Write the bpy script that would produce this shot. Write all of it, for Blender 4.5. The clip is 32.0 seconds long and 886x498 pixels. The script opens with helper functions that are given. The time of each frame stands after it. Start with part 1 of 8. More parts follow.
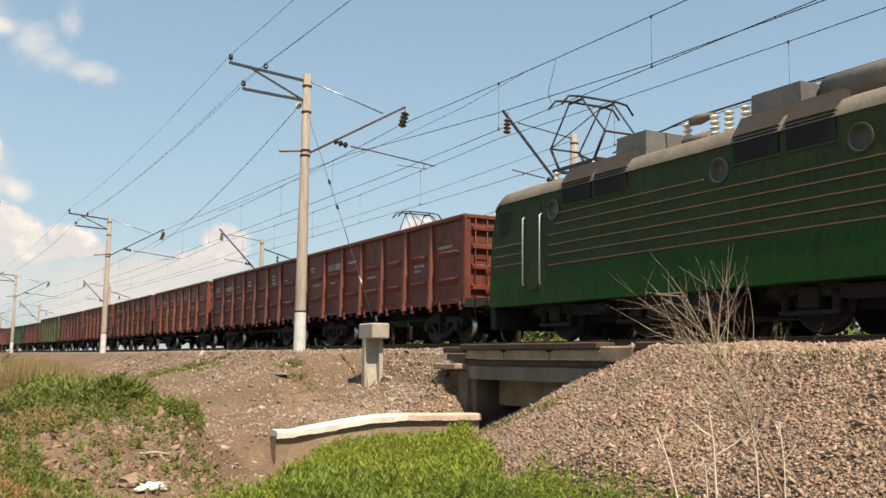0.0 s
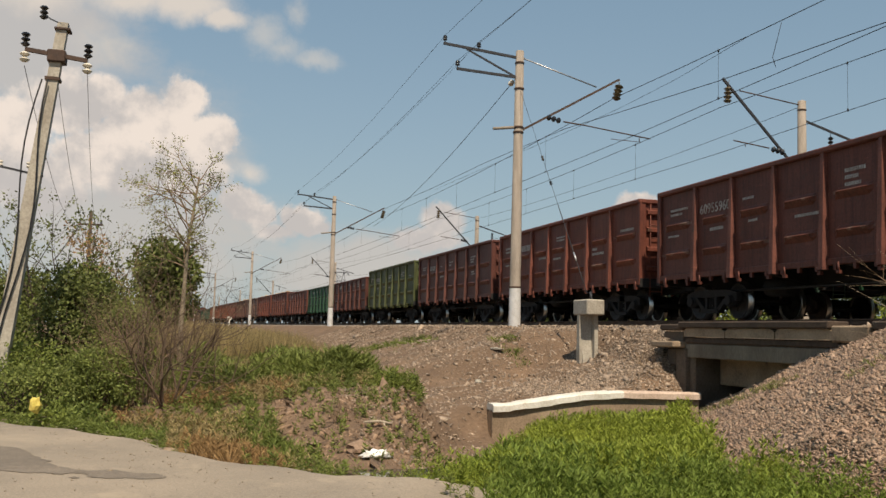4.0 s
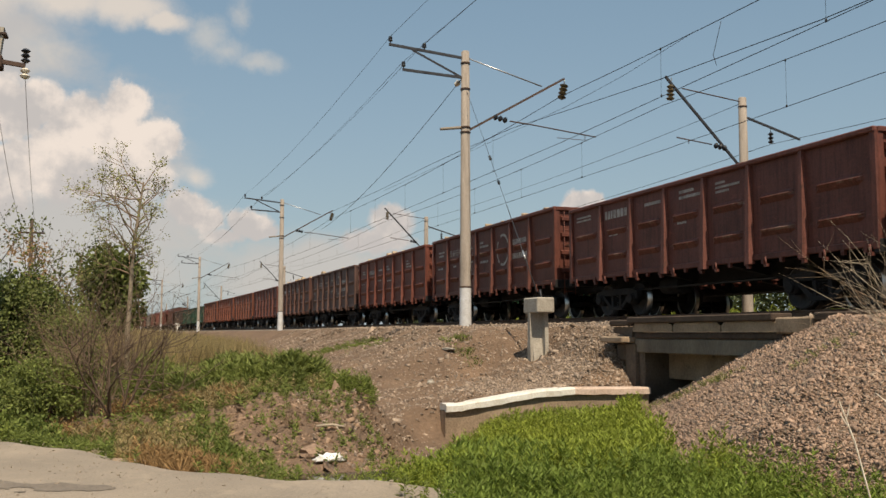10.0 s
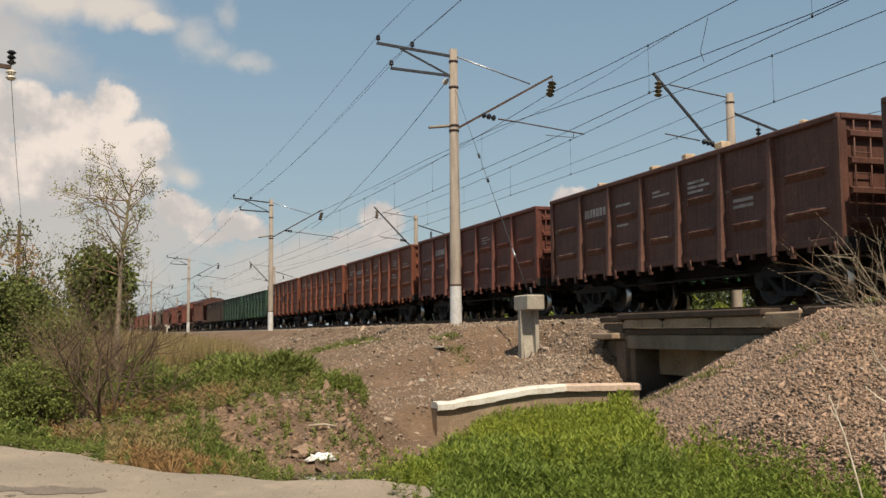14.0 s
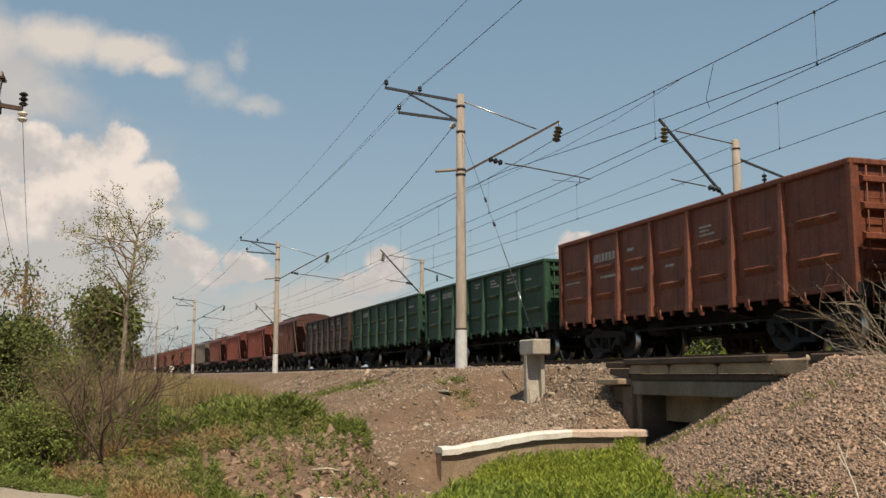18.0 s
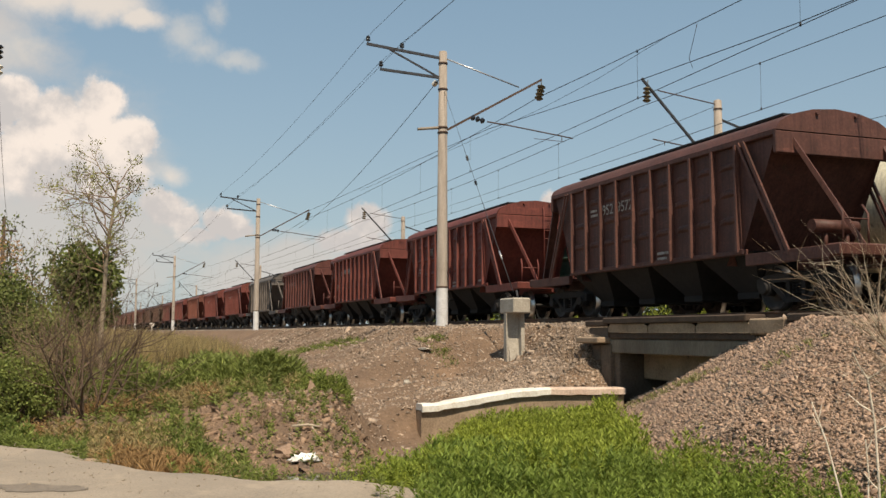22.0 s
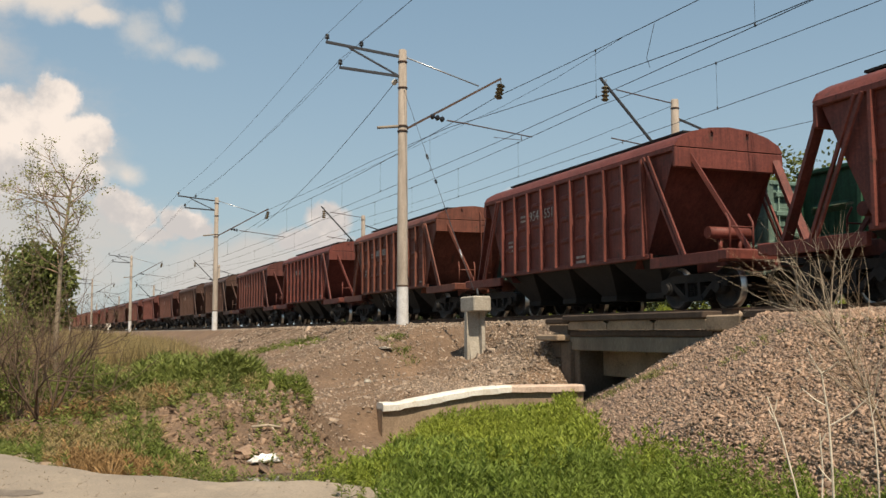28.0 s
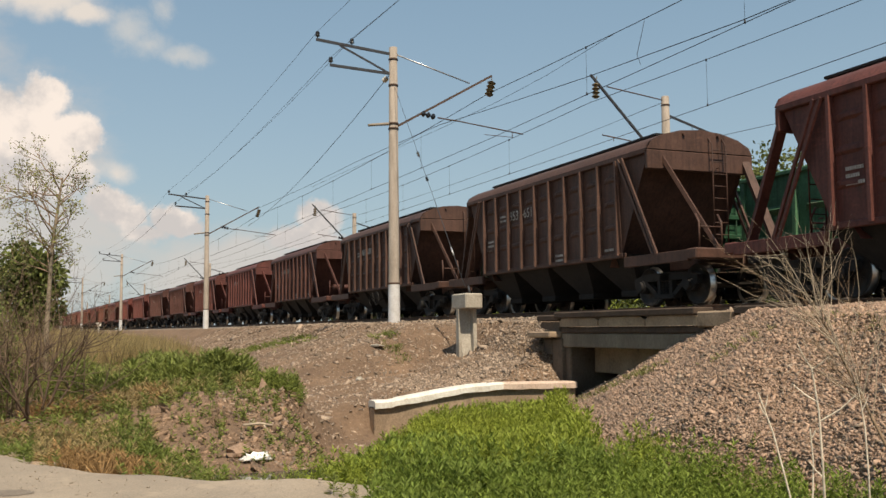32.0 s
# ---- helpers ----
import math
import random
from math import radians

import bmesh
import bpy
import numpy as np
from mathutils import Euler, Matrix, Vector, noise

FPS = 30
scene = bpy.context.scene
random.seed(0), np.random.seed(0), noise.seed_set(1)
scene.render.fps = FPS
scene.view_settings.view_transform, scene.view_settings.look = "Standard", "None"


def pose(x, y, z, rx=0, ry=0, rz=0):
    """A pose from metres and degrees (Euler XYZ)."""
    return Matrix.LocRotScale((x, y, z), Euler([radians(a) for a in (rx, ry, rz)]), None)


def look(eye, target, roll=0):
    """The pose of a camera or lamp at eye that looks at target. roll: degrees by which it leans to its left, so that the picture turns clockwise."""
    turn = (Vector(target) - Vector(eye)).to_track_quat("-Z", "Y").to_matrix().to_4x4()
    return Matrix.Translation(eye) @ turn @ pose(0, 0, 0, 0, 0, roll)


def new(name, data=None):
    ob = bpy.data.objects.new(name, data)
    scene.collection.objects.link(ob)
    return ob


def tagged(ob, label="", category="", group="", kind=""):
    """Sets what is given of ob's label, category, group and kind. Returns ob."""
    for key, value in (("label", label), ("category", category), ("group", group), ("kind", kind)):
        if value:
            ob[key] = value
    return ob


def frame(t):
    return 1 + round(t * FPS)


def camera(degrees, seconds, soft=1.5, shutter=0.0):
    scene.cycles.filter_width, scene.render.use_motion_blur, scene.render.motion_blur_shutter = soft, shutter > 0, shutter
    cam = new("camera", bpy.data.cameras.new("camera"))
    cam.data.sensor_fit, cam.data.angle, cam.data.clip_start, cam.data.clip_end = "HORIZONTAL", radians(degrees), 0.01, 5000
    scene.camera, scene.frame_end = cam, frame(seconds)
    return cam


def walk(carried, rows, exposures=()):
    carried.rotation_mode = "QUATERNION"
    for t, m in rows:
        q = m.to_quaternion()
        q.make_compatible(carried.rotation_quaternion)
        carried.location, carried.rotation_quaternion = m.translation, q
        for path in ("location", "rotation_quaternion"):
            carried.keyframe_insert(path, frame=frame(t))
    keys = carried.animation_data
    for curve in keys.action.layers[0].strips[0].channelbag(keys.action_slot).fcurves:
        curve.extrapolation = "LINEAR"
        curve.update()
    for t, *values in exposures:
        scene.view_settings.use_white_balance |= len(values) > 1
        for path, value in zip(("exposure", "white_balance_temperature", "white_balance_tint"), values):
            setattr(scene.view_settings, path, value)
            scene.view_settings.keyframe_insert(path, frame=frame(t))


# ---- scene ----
# The camera: held by hand at one spot on the road, turning a little.
cam = camera(50.0, 32.0)
EYE = (0.0, 0.0, 1.6)
walk(cam, [(t, pose(*EYE, rx, ry, rz)) for t, rx, ry, rz in (
    (0, 96.67, -0.70, 61.96), (0.5, 96.42, -0.70, 67.65), (1, 95.59, -0.17, 72.64), (1.5, 95.28, -0.07, 75.17),
    (2, 95.25, -0.54, 76.03), (2.5, 94.84, -1.25, 75.69), (3, 94.71, -0.74, 76.12), (3.5, 94.82, -1.02, 75.69),
    (4, 94.98, -1.54, 74.79), (4.5, 95.81, -2.29, 71.60), (6.5, 95.08, -0.75, 72.12), (7, 95.32, -0.39, 71.03),
    (7.5, 95.83, 1.08, 71.49), (8, 95.31, 0.36, 71.17), (8.5, 95.07, 0.34, 71.22), (9, 95.01, -0.00, 71.11),
    (9.5, 95.05, -0.37, 70.94), (10, 95.07, -0.09, 71.87), (10.5, 95.23, -0.13, 72.07), (11, 95.35, -0.06, 72.32),
    (11.5, 94.21, -0.56, 73.35), (12, 94.60, -0.25, 73.46), (12.5, 94.83, 0.03, 73.90), (13, 94.66, -0.39, 73.23),
    (13.5, 94.64, -0.17, 71.92), (14, 94.97, 0.53, 71.31), (14.5, 95.97, 0.22, 67.57), (16.5, 96.95, 1.12, 66.61),
    (17, 97.30, 1.50, 67.58), (17.5, 97.21, 1.32, 69.01), (18, 97.59, 0.03, 71.62), (18.5, 96.64, -0.18, 72.26),
    (19, 94.86, 0.30, 71.79), (19.5, 95.48, 1.06, 71.97), (20, 95.29, 0.15, 72.06), (20.5, 94.21, -0.81, 72.05),
    (21, 93.82, -0.16, 71.58), (21.5, 94.26, 0.11, 70.94), (22, 95.08, -0.24, 70.45), (22.5, 94.05, -0.21, 71.24),
    (23, 93.70, 0.02, 70.54), (23.5, 93.86, 0.46, 70.39), (24, 94.20, 0.53, 70.35), (24.5, 94.06, 0.11, 69.03),
    (25, 94.09, 0.48, 68.37), (25.5, 94.33, 0.50, 68.95), (27.5, 94.63, 0.64, 68.31), (28, 95.00, 0.20, 68.09),
    (28.5, 95.33, -0.33, 68.66), (29, 95.44, -0.26, 69.55), (29.5, 95.26, -0.39, 69.10), (30, 94.75, -0.11, 69.20),
    (30.5, 95.04, 0.59, 70.11), (31, 95.27, 0.65, 69.89), (31.5, 95.15, 0.99, 68.51), (32, 94.84, 0.46, 67.59),
)], exposures=[(0, 0.50, 7700, 10), (0.6, 0.32, 7700, 10), (1.5, -0.02, 7700, 10), (15, 0.0, 7700, 10), (18, -0.02, 7700, 10), (20, 0.0, 7700, 10), (22, 0.13, 7700, 10), (32, 0.15, 7700, 10)])

# ---- light ----
SUN_EL, SUN_AZ = radians(57), radians(5)          # azimuth from +X towards -Y: the sun stands high over the line, ahead of the train
to_sun = Vector((math.cos(SUN_EL) * math.cos(SUN_AZ), -math.cos(SUN_EL) * math.sin(SUN_AZ), math.sin(SUN_EL)))
sun = new("sun", bpy.data.lights.new("sun", "SUN"))
sun.data.energy, sun.data.angle, sun.data.color = 5.2, radians(0.55), (1.0, 0.94, 0.85)
sun.matrix_basis = look((0, 0, 60), Vector((0, 0, 60)) - to_sun)
world = bpy.data.worlds.new("sky")
scene.world = world
world.use_nodes = True


def make_sky():
    """Blue sky with heaped fair-weather clouds low over the far end of the line."""
    nt = world.node_tree
    nd, ln = nt.nodes, nt.links
    bg = nd["Background"]
    bg.inputs["Strength"].default_value = SKY
    sky = nd.new("ShaderNodeTexSky")
    sky.sky_type, sky.sun_disc = "NISHITA", False
    sky.sun_elevation, sky.sun_rotation = SUN_EL, math.atan2(to_sun.x, to_sun.y)
    sky.air_density, sky.dust_density, sky.ozone_density = 1.15, 0.8, 2.2

    def calc(op, a, b=None, c=None):
        n = nd.new("ShaderNodeMath")
        n.operation = op
        for sock, val in zip(n.inputs, (a, b, c)):
            if val is not None:
                if hasattr(val, "node"):
                    ln.new(val, sock)
                else:
                    sock.default_value = val
        return n.outputs[0]

    def mix(fac, a, b):
        x = nd.new("ShaderNodeMix")
        x.data_type = "RGBA"
        for sock, val in ((x.inputs["Factor"], fac), (x.inputs[6], a), (x.inputs[7], b)):
            if hasattr(val, "node"):
                ln.new(val, sock)
            else:
                sock.default_value = val if isinstance(val, float) else (*val, 1)
        return x.outputs[2]

    co = nd.new("ShaderNodeTexCoord")
    sep = nd.new("ShaderNodeSeparateXYZ")
    ln.new(co.outputs["Generated"], sep.inputs[0])
    x, y, z = sep.outputs
    az = calc("DEGREES", calc("ARCTAN2", calc("MULTIPLY", y, -1.0), calc("MULTIPLY", x, -1.0)))     # 0 straight down the line
    el = calc("DEGREES", calc("ARCSINE", z))

    def fbm(scale, detail, rough, shift=0.0, tall=1.0):
        mp = nd.new("ShaderNodeMapping")
        mp.inputs["Location"].default_value = (shift, shift * 0.7, shift * 1.3)
        mp.inputs["Scale"].default_value = (1, 1, tall)
        n = nd.new("ShaderNodeTexNoise")
        n.inputs["Scale"].default_value, n.inputs["Detail"].default_value, n.inputs["Roughness"].default_value = scale, detail, rough
        ln.new(co.outputs["Generated"], mp.inputs[0])
        ln.new(mp.outputs[0], n.inputs["Vector"])
        return n.outputs[0]

    def heap(a, e, ra, re, w):
        dx = calc("DIVIDE", calc("SUBTRACT", az, a), ra)
        dy = calc("DIVIDE", calc("SUBTRACT", el, e), re)
        r = calc("SQRT", calc("ADD", calc("MULTIPLY", dx, dx), calc("MULTIPLY", dy, dy)))
        return calc("MULTIPLY", calc("SUBTRACT", 1.0, r), w)

    def union(rows):
        f = None
        for row in rows:
            h = heap(*row)
            f = h if f is None else calc("MAXIMUM", f, h)
        return f

    def step(v, lo, hi):
        r = nd.new("ShaderNodeMapRange")
        r.interpolation_type = "SMOOTHSTEP"
        r.inputs["From Min"].default_value, r.inputs["From Max"].default_value = lo, hi
        ln.new(v, r.inputs["Value"])
        return r.outputs[0]

    # the outlines are torn by two scales of noise
    az0, el0 = az, el
    def torn(v, amount, shift):
        v = calc("ADD", v, calc("MULTIPLY", calc("SUBTRACT", fbm(26.0, 3, 0.5, shift), 0.5), amount * 3.4))
        v = calc("ADD", v, calc("MULTIPLY", calc("SUBTRACT", fbm(70.0, 5, 0.6, shift + 1.7), 0.5), amount * 1.7))
        return v
    az, el = torn(az0, 0.3, 4.1), torn(el0, 0.3, 8.3)
    billow = calc("ADD", calc("MULTIPLY", calc("SUBTRACT", fbm(22.0, 4, 0.5), 0.5), 0.6), calc("MULTIPLY", calc("SUBTRACT", fbm(60.0, 8, 0.62, 2.2), 0.5), 0.75))
    soft = calc("SUBTRACT", fbm(9.0, 6, 0.6, 3.1, 1.6), 0.5)
    fray = calc("SUBTRACT", fbm(34.0, 7, 0.66, 5.4), 0.5)
    firm = union(((0.7, 13.0, 1.75, 1.75, 1.0), (-1.1, 11.0, 1.9, 1.7, 1.0), (1.4, 11.5, 2.6, 2.1, 1.0), (3.1, 11.7, 2.6, 2.3, 1.0), (5.2, 12.7, 2.0, 1.8, 1.0), (7.2, 12.0, 3.0, 2.3, 1.0),
                  (9.6, 10.6, 2.8, 2.4, 1.0), (13.5, 11.5, 4.0, 3.6, 1.0), (0.3, 9.4, 3.0, 2.4, 0.9), (4.4, 9.2, 5.0, 2.9, 0.9), (8.5, 7.7, 4.2, 2.8, 0.8),
                  (-3.0, 7.3, 1.8, 1.35, 1.0), (-4.0, 6.6, 2.0, 1.1, 0.9), (-6.4, 6.5, 1.8, 1.15, 1.0), (-7.3, 5.9, 1.5, 0.7, 0.9), (-5.2, 5.7, 2.4, 0.8, 0.7),
                  (-15.1, 6.6, 1.7, 1.5, 1.0), (-14.2, 5.5, 2.6, 1.0, 0.9), (-26.2, 7.5, 1.3, 1.1, 1.0), (-27.0, 7.9, 1.0, 0.8, 1.0), (-25.6, 4.0, 4.0, 2.4, 0.9)))
    band = union(((0.8, 18.4, 3.9, 1.5, 1.0), (-1.4, 17.8, 1.9, 0.9, 1.0), (4.2, 18.6, 4.2, 1.7, 1.0), (9.5, 18.6, 5.0, 2.4, 0.85), (-3.3, 9.2, 1.6, 0.9, 0.6)))
    wisp = union(((-3.9, 17.0, 1.8, 1.7, 0.9), (-5.0, 16.4, 2.1, 1.1, 0.8), (-7.0, 15.9, 2.3, 0.8, 1.0), (-5.7, 18.6, 0.9, 1.6, 0.7), (5.2, 15.6, 2.4, 1.8, 0.8)))
    thin = union(((3.0, 5.0, 13.0, 5.0, 1.15), (-9.5, 3.4, 9.0, 3.4, 1.0), (10.0, 15.8, 7.5, 4.8, 1.6), (6.5, 16.6, 5.0, 2.6, 1.0), (5.0, 15.5, 4.0, 3.0, 0.7), (0.5, 11.0, 5.0, 4.6, 0.7)))
    d_firm = step(calc("ADD", firm, calc("MULTIPLY", billow, 0.9)), 0.06, 0.40)
    d_band = calc("MULTIPLY", step(calc("ADD", band, calc("MULTIPLY", fray, 0.55)), 0.0, 0.75), 0.9)
    d_wisp = calc("MULTIPLY", step(calc("ADD", wisp, calc("MULTIPLY", fray, 1.1)), 0.0, 0.95), 0.52)
    d_thin = calc("MULTIPLY", step(calc("ADD", thin, calc("MULTIPLY", soft, 1.3)), 0.05, 0.75), 0.78)
    # light tops, greyer hearts and undersides
    low = step(calc("SUBTRACT", 11.0, el), 0.0, 6.0)
    shade = step(calc("ADD", calc("ADD", calc("MULTIPLY", fbm(20.0, 7, 0.6, 7.7), 1.25), calc("MULTIPLY", firm, 0.12)), calc("MULTIPLY", low, 0.14)), 0.54, 0.88)
    white, grey = tuple(c / SKY for c in (0.81, 0.77, 0.785)), tuple(c / SKY for c in (0.52, 0.53, 0.585))
    veil = tuple(c / SKY for c in (0.555, 0.55, 0.58))
    base = mix(step(el0, -2.0, 24.0), tuple(c / SKY for c in (0.45, 0.535, 0.625)), sky.outputs[0])
    base = mix(0.45, sky.outputs[0], base)
    base = mix(0.5, base, tuple(c / SKY for c in (0.215, 0.385, 0.575)))
    col = mix(d_thin, base, veil)
    col = mix(d_band, col, tuple(c / SKY for c in (0.70, 0.675, 0.68)))
    col = mix(d_wisp, col, tuple(c / SKY for c in (0.66, 0.655, 0.66)))
    col = mix(d_firm, col, mix(shade, white, grey))
    ln.new(col, bg.inputs["Color"])


SKY = 0.108
make_sky()

# ---- tools for meshes and materials ----
class Geo:
    """Collects faces of one mesh."""

    def __init__(self):
        self.v, self.f, self.smooth = [], [], []

    def add(self, verts, faces, smooth=False):
        n = len(self.v)
        self.v += [tuple(p) for p in verts]
        self.f += [tuple(n + i for i in q) for q in faces]
        self.smooth += [smooth] * len(faces)
        return self

    def box(self, x0, x1, y0, y1, z0, z1, b=0.0, m=None):
        """A box, with its edges cut by b."""
        if b <= 0:
            p = [(x, y, z) for x in (x0, x1) for y in (y0, y1) for z in (z0, z1)]
            f = [(0, 1, 3, 2), (4, 6, 7, 5), (0, 4, 5, 1), (2, 3, 7, 6), (0, 2, 6, 4), (1, 5, 7, 3)]
        else:
            b = min(b, (x1 - x0) * 0.45, (y1 - y0) * 0.45, (z1 - z0) * 0.45)
            p, f, key = [], [], {}
            for sx in (0, 1):
                for sy in (0, 1):
                    for sz in (0, 1):
                        c = ((x0, x1)[sx], (y0, y1)[sy], (z0, z1)[sz])
                        d = (1 - 2 * sx, 1 - 2 * sy, 1 - 2 * sz)
                        for ax in range(3):
                            key[sx, sy, sz, ax] = len(p)
                            p.append(tuple(c[k] + (0 if k == ax else d[k] * b) for k in range(3)))
            sq = ((0, 0), (1, 0), (1, 1), (0, 1))
            for ax in range(3):
                o = [(ax + 1) % 3, (ax + 2) % 3]
                for s in (0, 1):
                    q = []
                    for a, c in sq:
                        k = [0, 0, 0]
                        k[ax], k[o[0]], k[o[1]] = s, a, c
                        q.append(key[(*k, ax)])
                    f.append(tuple(q if s else q[::-1]))
                for a in (0, 1):
                    for c in (0, 1):
                        k0, k1 = [0, 0, 0], [0, 0, 0]
                        k0[ax], k1[ax] = 0, 1
                        for k in (k0, k1):
                            k[o[0]], k[o[1]] = a, c
                        q = [key[(*k0, o[0])], key[(*k1, o[0])], key[(*k1, o[1])], key[(*k0, o[1])]]
                        f.append(tuple(q if a != c else q[::-1]))
            for s in np.ndindex(2, 2, 2):
                q = [key[(*s, ax)] for ax in range(3)]
                f.append(tuple(q if sum(s) % 2 else q[::-1]))
        if m is not None:
            p = [m @ Vector(c) for c in p]
        return self.add(p, f)

    def rod(self, a, b, r0, r1=None, n=8, caps=True):
        """A round bar from a to b."""
        r1 = r0 if r1 is None else r1
        a, b = Vector(a), Vector(b)
        w = (b - a).normalized()
        u = w.orthogonal().normalized()
        v = w.cross(u)
        p = [c + (u * math.cos(k) + v * math.sin(k)) * r for c, r in ((a, r0), (b, r1)) for k in (2 * math.pi * i / n for i in range(n))]
        k0 = len(self.v)
        self.add(p, [(i, (i + 1) % n, n + (i + 1) % n, n + i) for i in range(n)], True)
        if caps:
            self.add([], [])
            self.f += [tuple(k0 + i for i in range(n))[::-1], tuple(k0 + n + i for i in range(n))]
            self.smooth += [False, False]
        return self

    def path(self, pts, r, n=6):
        """One bent tube through the points."""
        pts = [Vector(p) for p in pts]
        k0, rings, u = len(self.v), [], None
        for i, p in enumerate(pts):
            w = (pts[min(i + 1, len(pts) - 1)] - pts[max(i - 1, 0)]).normalized()
            u = w.orthogonal() if u is None else u - w * u.dot(w)
            u = u.normalized()
            v = w.cross(u)
            rings += [p + (u * math.cos(2 * math.pi * k / n) + v * math.sin(2 * math.pi * k / n)) * r for k in range(n)]
        self.add(rings, [(j * n + i, j * n + (i + 1) % n, (j + 1) * n + (i + 1) % n, (j + 1) * n + i) for j in range(len(pts) - 1) for i in range(n)], True)
        self.f += [tuple(k0 + i for i in range(n))[::-1], tuple(k0 + (len(pts) - 1) * n + i for i in range(n))]
        self.smooth += [False, False]
        return self

    def bar(self, a, b, w, h, up=(0, 0, 1)):
        """A square bar from a to b, w wide and h high."""
        a, b = Vector(a), Vector(b)
        d = (b - a).normalized()
        s = d.cross(Vector(up)).normalized() * (w / 2)
        t = s.cross(d).normalized() * (h / 2)
        p = [c + k for c in (a, b) for k in (-s - t, s - t, s + t, -s + t)]
        return self.add(p, [(0, 1, 2, 3), (7, 6, 5, 4), (0, 4, 5, 1), (1, 5, 6, 2), (2, 6, 7, 3), (3, 7, 4, 0)])

    def prism(self, outline, axis, a, b, smooth=False):
        """An outline in the plane across axis 'x', 'y' or 'z', drawn out from a to b."""
        def at(p, c):
            return {"x": (c, *p), "y": (p[0], c, p[1]), "z": (*p, c)}[axis]
        n = len(outline)
        k0 = len(self.v)
        self.add([at(p, a) for p in outline] + [at(p, b) for p in outline], [(i, (i + 1) % n, n + (i + 1) % n, n + i) for i in range(n)], smooth)
        self.f += [tuple(k0 + i for i in range(n))[::-1], tuple(k0 + n + i for i in range(n))]
        self.smooth += [False, False]
        return self

    def turned(self, prof, x0=0, y0=0, axis="z", n=16):
        """A body of revolution: prof is a list of (radius, height)."""
        def at(r, k, h):
            c, s = r * math.cos(k), r * math.sin(k)
            return {"z": (x0 + c, y0 + s, h), "y": (x0 + c, h, y0 + s), "x": (h, x0 + c, y0 + s)}[axis]
        p = [at(r, 2 * math.pi * i / n, h) for r, h in prof for i in range(n)]
        f = [(j * n + i, j * n + (i + 1) % n, (j + 1) * n + (i + 1) % n, (j + 1) * n + i) for j in range(len(prof) - 1) for i in range(n)]
        return self.add(p, f, True)

    def mesh(self, name="mesh", normals=True):
        me = bpy.data.meshes.new(name)
        me.from_pydata(self.v, [], self.f)
        me.polygons.foreach_set("use_smooth", self.smooth)
        if normals:
            bm = bmesh.new()
            bm.from_mesh(me)
            bmesh.ops.recalc_face_normals(bm, faces=bm.faces)
            bm.to_mesh(me)
            bm.free()
        return me


def part(name, geo, material, parent=None, label="", at=None, color=None):
    """Links a mesh as one object under a thing or a part."""
    me = geo.mesh(name) if isinstance(geo, Geo) else geo
    if not me.materials:
        me.materials.append(material)
    ob = new(name, me)
    ob.parent = parent
    if at is not None:
        ob.matrix_basis = at
    if label:
        ob["label"] = label
    if color:
        ob.color = (*color, 1)
    return ob


def thing(name, label, category, at=None, group="", kind=""):
    ob = new(name)
    ob.empty_display_size = 0.2
    if at is not None:
        ob.matrix_basis = at
    return tagged(ob, label, category, group, kind)


def big(name, verts, faces, material, label="", category="", kind="structure", smooth=False):
    """A large mesh from arrays."""
    me = bpy.data.meshes.new(name)
    me.from_pydata(np.asarray(verts).tolist(), [], np.asarray(faces).tolist() if not isinstance(faces, list) else faces)
    if smooth:
        me.polygons.foreach_set("use_smooth", [True] * len(me.polygons))
    me.materials.append(material)
    return tagged(new(name, me), label, category, "", kind)


